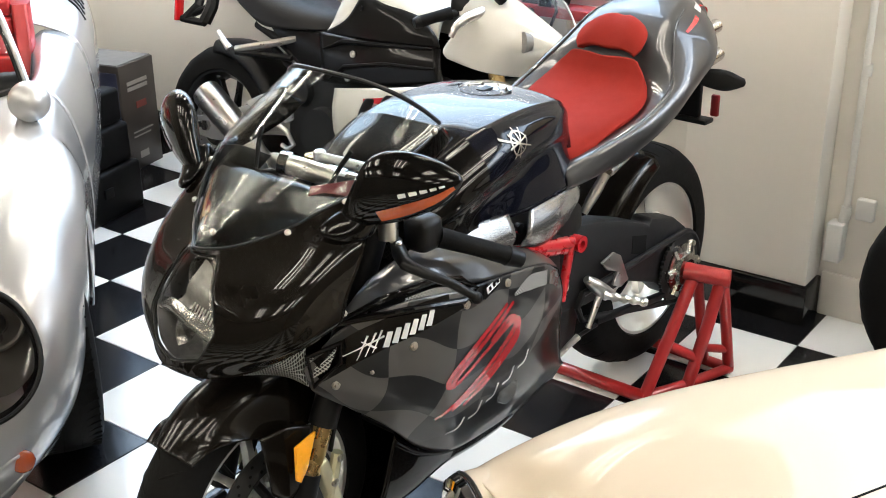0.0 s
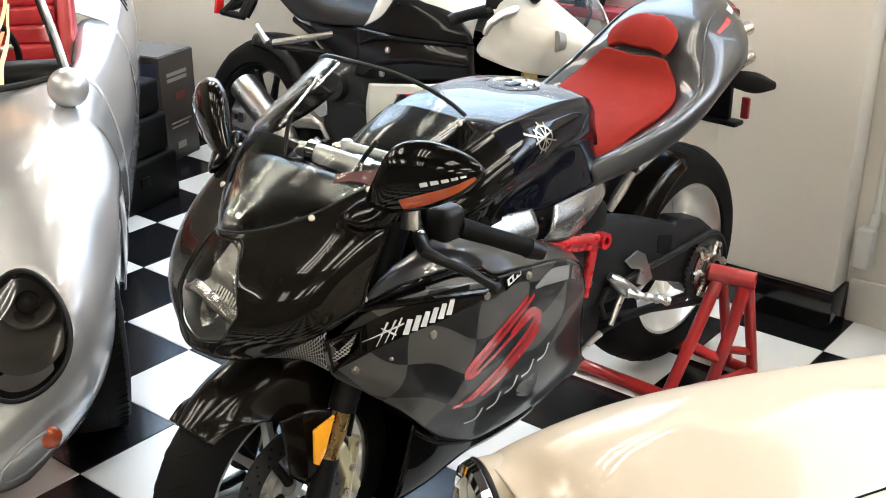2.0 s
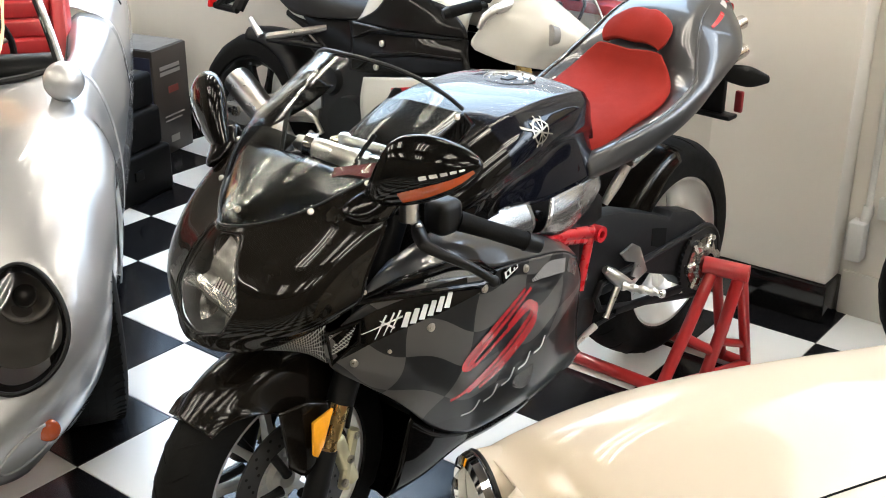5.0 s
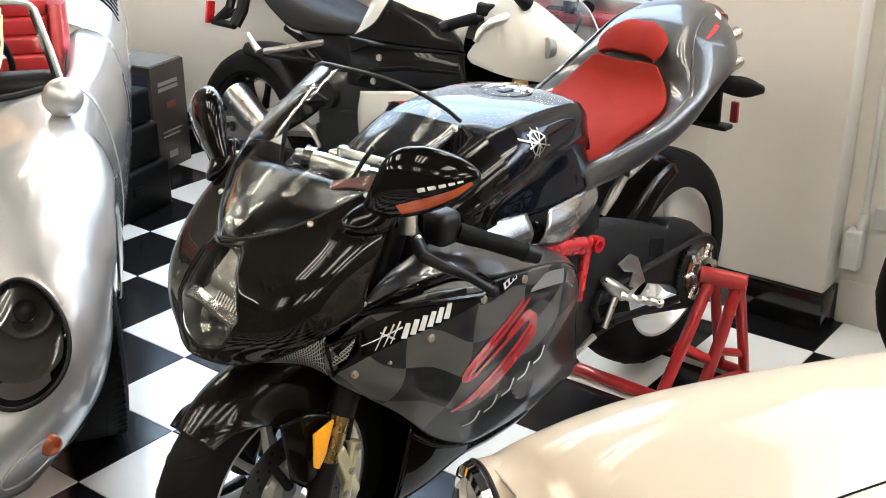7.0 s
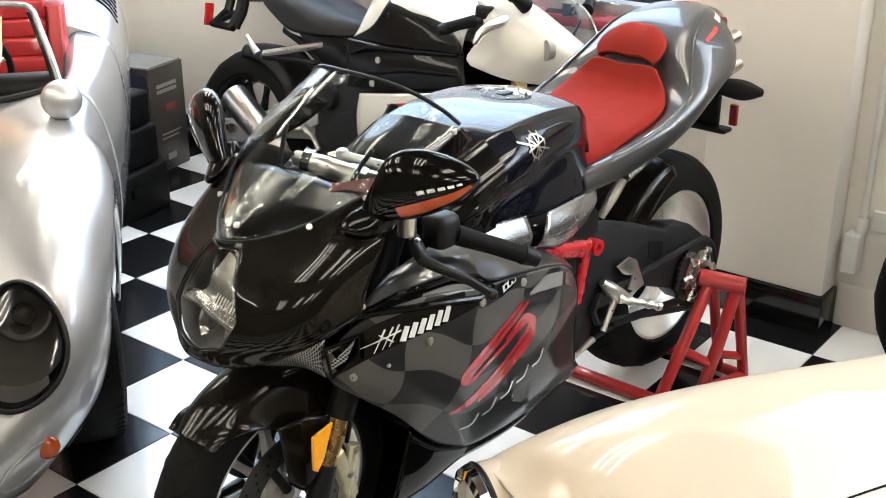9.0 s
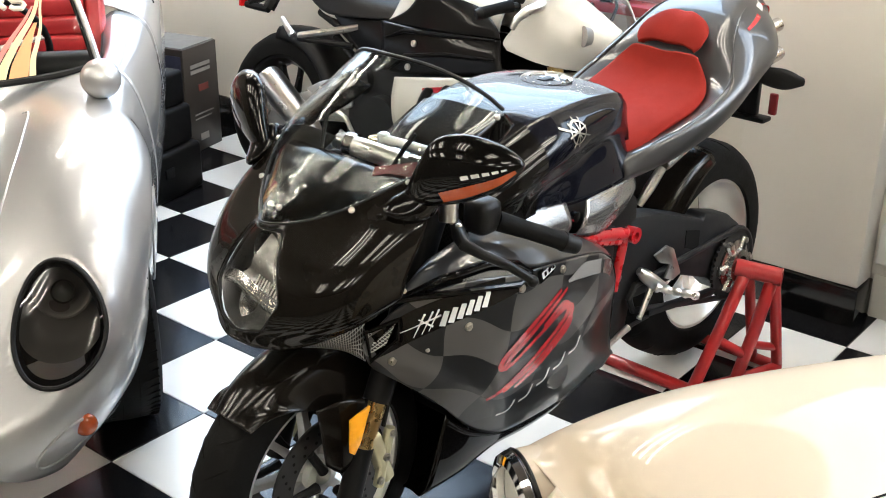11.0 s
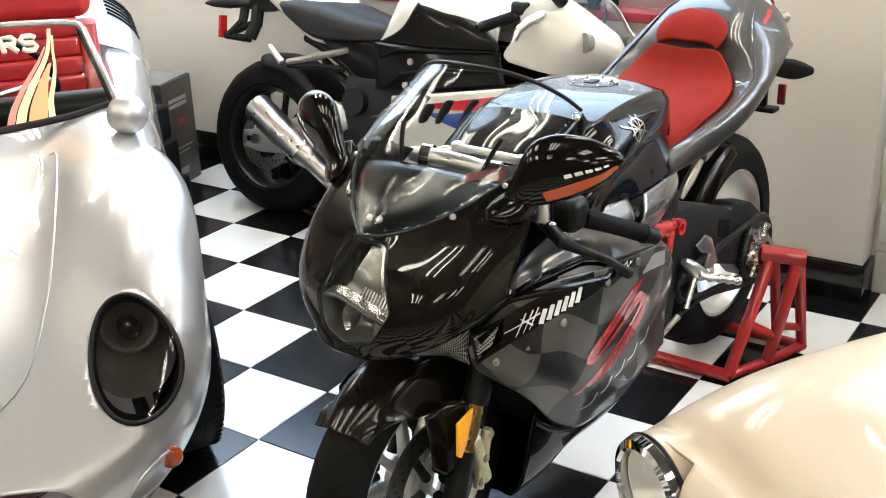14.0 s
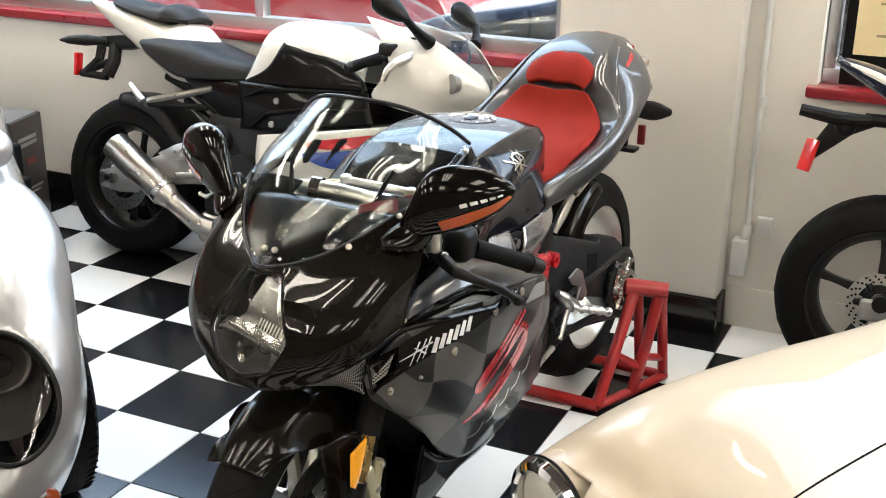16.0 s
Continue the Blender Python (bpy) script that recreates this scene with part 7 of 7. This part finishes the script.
for s in (-1, 1):
    rows = [[(0.765, s * 0.112, 0.972), (0.83, s * 0.130, 0.958), (0.92, s * 0.152, 0.918), (1.02, s * 0.178, 0.865)], [(0.755, s * 0.172, 0.905), (0.84, s * 0.188, 0.890), (0.95, s * 0.196, 0.868), (1.07, s * 0.198, 0.840)], [(0.70, s * 0.182, 0.815), (0.82, s * 0.204, 0.810), (0.96, s * 0.212, 0.810), (1.12, s * 0.215, 0.808)], [(0.58, s * 0.160, 0.755), (0.78, s * 0.205, 0.760), (0.95, s * 0.218, 0.765), (1.14, s * 0.220, 0.775)]]
    shell(part("tank_panel", loft(rows, 20, 26, flip=s < 0), M_satinpanel, bk, "satin black tank side panel", angle=0), 0.004)
    part("panel_bolt", tube([(0.775, s * 0.190, 0.862), (0.775, s * 0.198, 0.862)], 0.008, 12), M_satin, bk)
    rows = [[(0.56, s * 0.160, 0.758), (0.80, s * 0.205, 0.758), (1.14, s * 0.218, 0.772)], [(0.60, s * 0.185, 0.680), (0.82, s * 0.222, 0.690), (1.16, s * 0.235, 0.715)], [(0.60, s * 0.180, 0.585), (0.80, s * 0.220, 0.600), (1.18, s * 0.235, 0.665)]]
    fr = part("frame_cover", loft(rows, 14, 22, flip=s < 0), M_satinpanel, bk, "satin black frame cover", angle=0)
    shell(fr, 0.006)
    part("frame_ridge", tube([(0.60, s * 0.178, 0.700), (0.72, s * 0.212, 0.742), (0.90, s * 0.220, 0.752), (1.12, s * 0.226, 0.768)], [0.004, 0.008, 0.008, 0.004], 8), M_satinpanel, fr)
    part("frame_ridge", tube([(0.66, s * 0.205, 0.598), (0.74, s * 0.222, 0.655), (0.92, s * 0.232, 0.690), (1.14, s * 0.238, 0.705)], [0.004, 0.009, 0.008, 0.004], 8), M_satinpanel, fr)
    for p in ((0.776, 0.222, 0.705), (0.76, 0.222, 0.620)):
        screw(fr, (p[0], s * p[1], p[2]), (0, s, 0), 0.012)
    rows = [[(0.70, s * 0.215, 0.575), (0.92, s * 0.248, 0.610), (1.15, s * 0.25, 0.650), (1.33, s * 0.20, 0.68)], [(0.70, s * 0.215, 0.47), (0.95, s * 0.258, 0.48), (1.20, s * 0.26, 0.52), (1.34, s * 0.22, 0.55)], [(0.70, s * 0.15, 0.27), (0.92, s * 0.19, 0.25), (1.10, s * 0.19, 0.30), (1.20, s * 0.18, 0.40)]]
    lbm = loft(rows, 20, 30, flip=s < 0)
    lf_tree = BVHTree.FromBMesh(lbm)
    lf = part("lower_fairing", lbm, M_bikewhite, bk, "white lower fairing with red and blue stripes", angle=0)
    shell(lf, 0.005)
    part("stripe", strip(lf_tree, [(0.86, 0.560), (1.02, 0.580), (1.28, 0.625)], [0.008, 0.034, 0.050], s, 0.003, 24), M_stripe_red, lf, "red stripe")
    part("stripe", strip(lf_tree, [(0.90, 0.535), (1.04, 0.528), (1.26, 0.565)], [0.010, 0.060, 0.066], s, 0.003, 24), M_stripe_blue, lf, "blue stripe")
    for xa, za, xb, zb in ((0.935, 0.506, 0.982, 0.594), (1.026, 0.518, 1.088, 0.608), (0.865, 0.500, 0.900, 0.572)):
        gl = loft([[(xa + (xb - xa) * u + dx, s * (0.256 + dy), za + (zb - za) * u) for dx, dy in ((-0.022 * w, 0.0), (-0.010 * w, 0.012), (0.010 * w, 0.012), (0.022 * w, 0.0))] for u, w in ((0.0, 0.35), (0.12, 0.8), (0.5, 1.0), (0.88, 0.9), (1.0, 0.5))], 14, 10, True, True)
        bmesh.ops.recalc_face_normals(gl, faces=gl.faces)
        part("side_gill", gl, M_satin, lf, "dark cooling gill", angle=50)
    screw(lf, (1.0, s * 0.260, 0.545), (0, s, 0), 0.008)
    rows = [[(1.085, s * 0.165, 1.030), (1.20, s * 0.185, 1.010), (1.36, s * 0.160, 0.965), (1.50, s * 0.06, 0.860)], [(1.17, s * 0.225, 0.965), (1.27, s * 0.235, 0.925), (1.40, s * 0.190, 0.885), (1.53, s * 0.07, 0.820)], [(1.225, s * 0.242, 0.870), (1.32, s * 0.240, 0.835), (1.42, s * 0.19, 0.805), (1.525, s * 0.07, 0.785)], [(1.165, s * 0.232, 0.775), (1.27, s * 0.235, 0.750), (1.37, s * 0.19, 0.740), (1.46, s * 0.07, 0.735)], [(1.18, s * 0.230, 0.745), (1.29, s * 0.225, 0.725), (1.36, s * 0.18, 0.715), (1.44, s * 0.07, 0.71)]]
    shell(part("nose_fairing", loft(rows, 28, 30, flip=s < 0), M_bikewhite, bk, "white front fairing", angle=0), 0.005)
    part("side_intake", tube([(1.44, s * 0.190, 0.830), (1.455, s * 0.170, 0.832)], [0.034, 0.026], 18), M_castgrey, bk, "grey oval intake")
    part("handlebar", tube([(1.24, s * 0.12, 0.905), (1.235, s * 0.19, 0.912), (1.133, s * 0.330, 0.857)], 0.012, 10), M_satin, bk)
    part("grip", tube([(1.192, s * 0.248, 0.892), (1.16, s * 0.292, 0.875), (1.133, s * 0.330, 0.857)], [0.021, 0.018, 0.020], 16), M_rubber, bk, "black rubber grip")
    part("bar_end", tube([(1.134, s * 0.329, 0.858), (1.122, s * 0.346, 0.850)], [0.021, 0.016], 14), M_satin, bk)
    part("brake_reservoir", tube([(1.285, s * 0.175, 0.930), (1.283, s * 0.175, 0.972)], [0.022, 0.024], 16), M_satin, bk)
    part("brake_hose", tube([(1.285, s * 0.17, 0.935), (1.33, s * 0.15, 0.975), (1.36, s * 0.13, 0.92), (1.34, s * 0.11, 0.82)], 0.006, 8), M_satin, bk)
    part("switch_box", boxy((1.175, min(s * 0.185, s * 0.240), 0.885), (1.255, max(s * 0.185, s * 0.240), 0.948), 0.016, 3), M_satin, bk)
    part("brake_lever", tube([(1.300, s * 0.195, 0.918), (1.292, s * 0.232, 0.905), (1.272, s * 0.272, 0.886), (1.252, s * 0.298, 0.858), (1.242, s * 0.306, 0.822)], [0.014, 0.017, 0.016, 0.013, 0.009], 12), M_alu, bk, "silver lever")
    head = [((1.312, 0.292, 1.030), 0.012, 0.010), ((1.290, 0.298, 1.044), 0.030, 0.026), ((1.262, 0.304, 1.060), 0.042, 0.040), ((1.228, 0.310, 1.074), 0.044, 0.044), ((1.205, 0.312, 1.078), 0.034, 0.036), ((1.198, 0.312, 1.078), 0.020, 0.022)]
    bm = loft([[(c[0], s * (c[1] + a * math.cos(q)), c[2] + b * math.sin(q)) for q in [2 * math.pi * k / 10 for k in range(10)]] for c, a, b in head], 20, 24, True, True)
    bmesh.ops.recalc_face_normals(bm, faces=bm.faces)
    mir = part("mirror", bm, M_satin, bk, "black mirror housing", angle=0)
    part("mirror_stalk", tube([(1.346, s * 0.19, 0.958), (1.335, s * 0.225, 0.976), (1.318, s * 0.262, 1.002), (1.300, s * 0.290, 1.030)], [0.026, 0.020, 0.014, 0.014], 12), M_satin, mir)
    part("mirror_glass", prism([(s * (0.312 + 0.030 * math.cos(q)), 1.078 + 0.032 * math.sin(q)) for q in [2 * math.pi * k / 20 for k in range(20)]], "x", 1.194, 1.197), M_chrome, mir, "silvered mirror glass", angle=20)
    part("fork_leg", tube([(1.43, s * 0.10, 0.30), (1.23, s * 0.10, 0.90)], 0.027, 16), M_gold, bk, "gold fork leg")
part("screen", loft(sym([(1.50, ((0, 0.865), (0.05, 0.855), (0.07, 0.845))), (1.38, ((0, 0.985), (0.09, 0.970), (0.15, 0.955))), (1.24, ((0, 1.075), (0.10, 1.055), (0.175, 1.005))), (1.13, ((0, 1.115), (0.10, 1.095), (0.165, 1.030)))]), 20, 30), M_screen, bk, "clear windscreen", angle=0)
part("top_yoke", boxy((1.16, -0.13, 0.885), (1.25, 0.13, 0.915), 0.012, 3), M_castgrey, bk)
part("front_mudguard", loft([[(1.43 + 0.318 * math.cos(q) * k, y, 0.30 + 0.318 * math.sin(q) * k) for y, k in ((-0.075, 0.86), (-0.06, 0.97), (0, 1.0), (0.06, 0.97), (0.075, 0.86))] for q in [radians(a) for a in range(40, 141, 20)]], 18, 14), M_satinpanel, bk, angle=0)
part("side_stand", tube([(0.60, 0.15, 0.28), (0.56, 0.24, 0.14), (0.53, 0.30, 0.066)], 0.012, 10), M_satin, bk)

# ---- black naked motorcycle, seen from behind ----
M_spoke = material("dark_wheel", (0.018, 0.018, 0.019), 0.35, 0.5)
nk = thing("naked_motorcycle", "black motorcycle with a red reflector on its tail", "motorcycle", m=pose(1.43, -1.715, 0, 0, 0, -90) @ pose(0, 0, 0, -8, 0, 0))
wheel(nk, "rear_wheel", Vector((0, 0, 0.315)), 0.318, 0.222, 0.19, M_spoke, 5, 0.0, (-0.105,), 0.095, 0.020, "black rear wheel with drilled disc", 0.05, 0.0, 20)
wheel(nk, "front_wheel", Vector((1.44, 0, 0.30)), 0.30, 0.218, 0.12, M_spoke, 10, 0.0, (), 0.15, 0.012, "black front wheel", 0.04, 0.0, 0)
part("axle_plate", boxy((-0.05, -0.15, 0.27), (0.30, -0.12, 0.335), 0.012, 3), M_castgrey, nk)
part("axle_nut", tube([(0.01, -0.15, 0.33), (0.01, -0.17, 0.33)], 0.025, 12), M_satin, nk)
for s in (-1, 1):
    part("swingarm", tube([(0.0, s * 0.115, 0.315), (0.5, s * 0.12, 0.45)], 0.032, 12), M_satin, nk)
part("seat", loft(sym([(0.02, ((0, 0.96), (0.06, 0.955), (0.09, 0.93))), (0.25, ((0, 0.88), (0.10, 0.875), (0.15, 0.84))), (0.55, ((0, 0.83), (0.10, 0.825), (0.14, 0.78)))]), 16, 16), M_satin, nk, angle=0)
shell(part("tail_fairing", loft(sym([(-0.225, ((0, 1.03), (0.015, 1.028), (0.02, 1.02), (0.01, 1.01))), (-0.10, ((0, 1.005), (0.05, 1.0), (0.075, 0.975), (0.05, 0.94))), (0.05, ((0, 0.95), (0.08, 0.945), (0.11, 0.90), (0.08, 0.86))), (0.35, ((0, 0.84), (0.10, 0.835), (0.14, 0.79), (0.10, 0.74)))]), 24, 24), material("blue_black_paint", (0.03, 0.035, 0.06), 0.2, 0.3, 1.0), nk, "dark pointed tail fairing", angle=0), 0.004)
part("tail_edge", tube([(-0.228, -0.012, 1.024), (-0.10, -0.075, 0.985), (0.05, -0.112, 0.92)], [0.006, 0.012, 0.012], 8), M_bikewhite, nk, "white tail edge")
bm = bmesh.new()
add_tube(bm, [(0.25, -0.02, 0.855), (0.05, -0.03, 0.855), (-0.12, -0.05, 0.855)], 0.02, 10)
add_tube(bm, [(-0.10, -0.08, 0.855), (-0.20, -0.10, 0.855), (-0.30, -0.11, 0.870)], [0.016, 0.022, 0.018], 10)
add_prism(bm, [(-0.05, 0.855), (-0.22, 0.835), (-0.285, 0.725), (-0.255, 0.715), (-0.15, 0.805)], "y", -0.05, 0.0, 0.006)
part("plate_bracket", bm, M_satin, nk)
ballb = bmesh.new()
bmesh.ops.create_uvsphere(ballb, u_segments=16, v_segments=10, radius=0.032, matrix=Matrix.Translation((-0.17, -0.07, 0.830)))
part("plate_lamp", ballb, M_satin, nk)
part("rear_reflector", boxy((-0.305, -0.115, 0.710), (-0.29, -0.06, 0.810), 0.004, 2, Matrix.Translation((-0.264, -0.071, 0.733)) @ pose(0, 0, 0, 0, 14, 40) @ Matrix.Translation((0.295, 0.085, -0.76))), M_redlens, nk, "red reflector")
part("fuel_tank", loft(sym([(0.52, ((0, 0.88), (0.09, 0.87), (0.15, 0.78))), (0.75, ((0, 1.02), (0.13, 0.99), (0.20, 0.83))), (1.05, ((0, 0.99), (0.14, 0.95), (0.20, 0.80)))]), 18, 20), M_black, nk, angle=0)
part("engine", boxy((0.42, -0.17, 0.22), (1.0, 0.17, 0.72), 0.05, 3), M_engine, nk)
part("handlebar", tube([(1.08, -0.37, 1.02), (1.14, 0, 1.04), (1.08, 0.37, 1.02)], 0.014, 10), M_satin, nk)
for s in (-1, 1):
    part("fork_leg", tube([(1.44, s * 0.10, 0.30), (1.15, s * 0.10, 1.02)], 0.027, 14), M_satin, nk)

# ---- wall pipes, frames, boxes ----
pipe = thing("wall_conduit", "grey painted conduit pipes with junction boxes on the wall", "conduit", m=pose(1.74, -1.195, 0))
part("small_pipe", tube([(0.035, -0.045, 0.38), (0.035, -0.045, H - 0.005)], 0.011, 12), M_conduit, pipe)
part("coupling", tube([(0.035, -0.05, 0.80), (0.035, -0.05, 0.835)], 0.015, 12), M_conduit, pipe)
part("elbow", tube([(0.035, -0.045, 0.385), (0.033, -0.045, 0.36), (0.03, -0.04, 0.332)], [0.016, 0.018, 0.016], 12), M_conduit, pipe)
part("junction_box", boxy((-0.01, -0.055, 0.205), (0.048, -0.003, 0.335), 0.006, 3), M_conduit, pipe, "grey junction box")
part("wall_box", boxy((0.022, -0.132, 0.350), (0.049, -0.075, 0.42), 0.006, 3), M_conduit, pipe, "square cover box")

cert = thing("framed_certificate", "framed cream certificate with a dark mount behind the window", "picture frame", m=pose(WALL_X + 0.02, -1.74, 0.0))
part("frame", boxy((0.0, -0.24, 0.89), (0.02, 0.268, 1.9), 0.004), M_satin, cert)
part("paper", boxy((-0.003, -0.20, 0.99), (0.001, 0.235, 1.82)), material("cream_paper", (0.75, 0.62, 0.36), 0.7), cert, "cream printed paper", smooth=False)
M_print = material("printed_lines", (0.35, 0.27, 0.15), 0.8)
for k in range(7):
    part("printed_line", boxy((-0.005, -0.14 + 0.02 * (k % 3), 1.05 + 0.05 * k), (-0.0032, 0.17 - 0.03 * (k % 2), 1.058 + 0.05 * k)), M_print, cert, smooth=False)

M_card = material("printed_box_card", (0.035, 0.029, 0.025), 0.45, 0.0, 0.15, 0.3, 4)
bx = thing("product_box", "grey printed cardboard product box standing on the floor", "box", m=pose(1.62, 1.79, 0, 0, 0, 14))
part("carton", boxy((-0.245, 0.0, 0.0), (0.0, 0.38, 0.48), 0.005), M_card, bx)
part("printed_panel", boxy((-0.249, 0.012, 0.03), (-0.2455, 0.37, 0.45), 0.0), material("box_picture", (0.03, 0.035, 0.07), 0.4, vary=0.6, scale=12), bx, "dark printed picture", smooth=False)
part("top_flap", boxy((-0.24, 0.01, 0.4805), (-0.005, 0.37, 0.484)), material("box_top_card", (0.13, 0.125, 0.12), 0.5), bx, smooth=False)
M_print_w = material("light_print", (0.25, 0.235, 0.22), 0.6)
for k, (a, b, z, h, mt) in enumerate(((-0.20, -0.06, 0.385, 0.016, M_print_w), (-0.20, -0.06, 0.36, 0.016, M_print_w), (-0.15, -0.08, 0.275, 0.03, material("red_print", (0.16, 0.03, 0.025), 0.6)),
                                      (-0.19, -0.05, 0.17, 0.006, M_print_w), (-0.19, -0.07, 0.15, 0.006, M_print_w), (-0.16, -0.10, 0.05, 0.03, M_print_w))):
    part("print_bar", boxy((a, -0.003, z), (b, -0.0005, z + h)), mt, bx, smooth=False)
M_case = material("case_plastic", (0.003, 0.003, 0.0032), 0.5, vary=0.2, scale=12, spec=0.15)
case = thing("tool_case", "stack of black plastic tool cases beside the car", "tool case", m=pose(0.83, 1.32, 0, 0, 0, 12))
for k, (z0, z1, ins) in enumerate(((0.0, 0.20, 0.0), (0.202, 0.36, 0.02), (0.362, 0.50, 0.035))):
    part("case_body", boxy((ins, ins, z0), (0.36 - ins, 0.30 - ins, z1), 0.018, 3), M_case, case)
    part("case_latch", boxy((0.12, ins - 0.01, z0 + 0.10), (0.17, ins - 0.0005, z0 + 0.14), 0.003), M_case, case)
part("case_handle", tube([(0.10, 0.15, 0.50), (0.10, 0.15, 0.54), (0.26, 0.15, 0.54), (0.26, 0.15, 0.50)], 0.012, 10), M_satin, case)

# ---- parked cars outside the window ----
def parked_car(name, label, paint, m, h):
    root = thing(name, label, "car", m=m)
    secs = {-2.1: (0.62, 0.62), -1.9: (0.85, 0.85), -1.2: (0.95, 0.98), -0.6: (1.0, h), 0.5: (1.0, h + 0.02), 1.1: (0.95, 0.98), 1.9: (0.78, 0.80), 2.15: (0.55, 0.55)}
    rows = []
    for x, (b, t) in secs.items():
        half = [(x, 0.80, 0.22), (x, 0.86, 0.5), (x, 0.82, b - 0.08), (x, 0.70 if t > b else 0.78, b + (t - b) * 0.5), (x, 0.55, t - 0.02), (x, 0, t)]
        rows.append(half + [(p[0], -p[1], p[2]) for p in half[-2::-1]])
    bm = loft(rows, 44, 44)
    bmesh.ops.recalc_face_normals(bm, faces=bm.faces)
    part("body", bm, paint, root, angle=0)
    for s in (-1, 1):
        part("side_window", prism([(-0.9, 0.98), (-0.5, h - 0.08), (0.4, h - 0.08), (0.95, 0.98)], "y", min(s * 0.74, s * 0.80), max(s * 0.74, s * 0.80), 0.01), material("car_glass", (0.02, 0.022, 0.025), 0.05), root, "dark side window")
        for x in (-1.35, 1.35):
            part("wheel", lathe([(0.001, s * 0.87), (0.2, s * 0.87), (0.24, s * 0.86), (0.31, s * 0.84), (0.32, s * 0.75), (0.31, s * 0.66)], 32, Matrix.Translation((x, 0, 0.32))), M_rubber, root)
    return root


parked_car("red_parked_car", "red car parked outside the window", material("red_car_paint", (0.42, 0.012, 0.02), 0.25, 0.0, 1.0), pose(5.2, 3.2, -0.12, 0, 0, 90), 1.25)
parked_car("dark_parked_car", "dark car parked outside the window", material("dark_car_paint", (0.02, 0.021, 0.025), 0.2, 0.2, 1.0), pose(4.3, -1.0, -0.12, 0, 0, 90), 1.42)
# unseen backdrop, added to catch the sun and brighten the window reflections
bm = boxy((14, -40, -0.12), (15, 40, 6.5))
solid("backdrop", bm, material("bounce_backdrop", (0.45, 0.46, 0.47), 0.8), "unseen pale backdrop added to bounce sunlight to the windows", "building", kind="structure", smooth=False)

# ---- floor tiles ----
tile_mesh = bpy.data.meshes.new("tile")
tb = boxy((0.0015, 0.0015, -0.004), (TILE - 0.0015, TILE - 0.0015, 0.0), 0.0012, 1)
tb.to_mesh(tile_mesh)
tb.free()
tile_dark = tile_mesh.copy()
tile_mesh.materials.append(M_tile_w)
tile_dark.materials.append(M_tile_b)
near, rest = [], {0: bmesh.new(), 1: bmesh.new()}
for i in range(math.floor(X_MIN / TILE), math.ceil(WALL_X / TILE)):
    for j in range(math.floor(Y_MIN / TILE), math.ceil(Y_MAX / TILE)):
        if -4 <= i <= 5 and -7 <= j <= 9:
            ob = new("tile", tile_mesh if (i + j) % 2 == 0 else tile_dark)
            ob.location = (i * TILE, j * TILE, 0)
            ob.parent = floor
        else:
            x, y = i * TILE, j * TILE
            g = 0.0015
            b = rest[(i + j) % 2]
            vs = [b.verts.new(p) for p in ((x + g, y + g, 0), (x + TILE - g, y + g, 0), (x + TILE - g, y + TILE - g, 0), (x + g, y + TILE - g, 0))]
            b.faces.new(vs)
for k, nm in ((0, "white_tiles"), (1, "black_tiles")):
    ob = part(nm, rest[k], (M_tile_w, M_tile_b)[k], floor, smooth=False)
    ob["kind"] = "stuff"
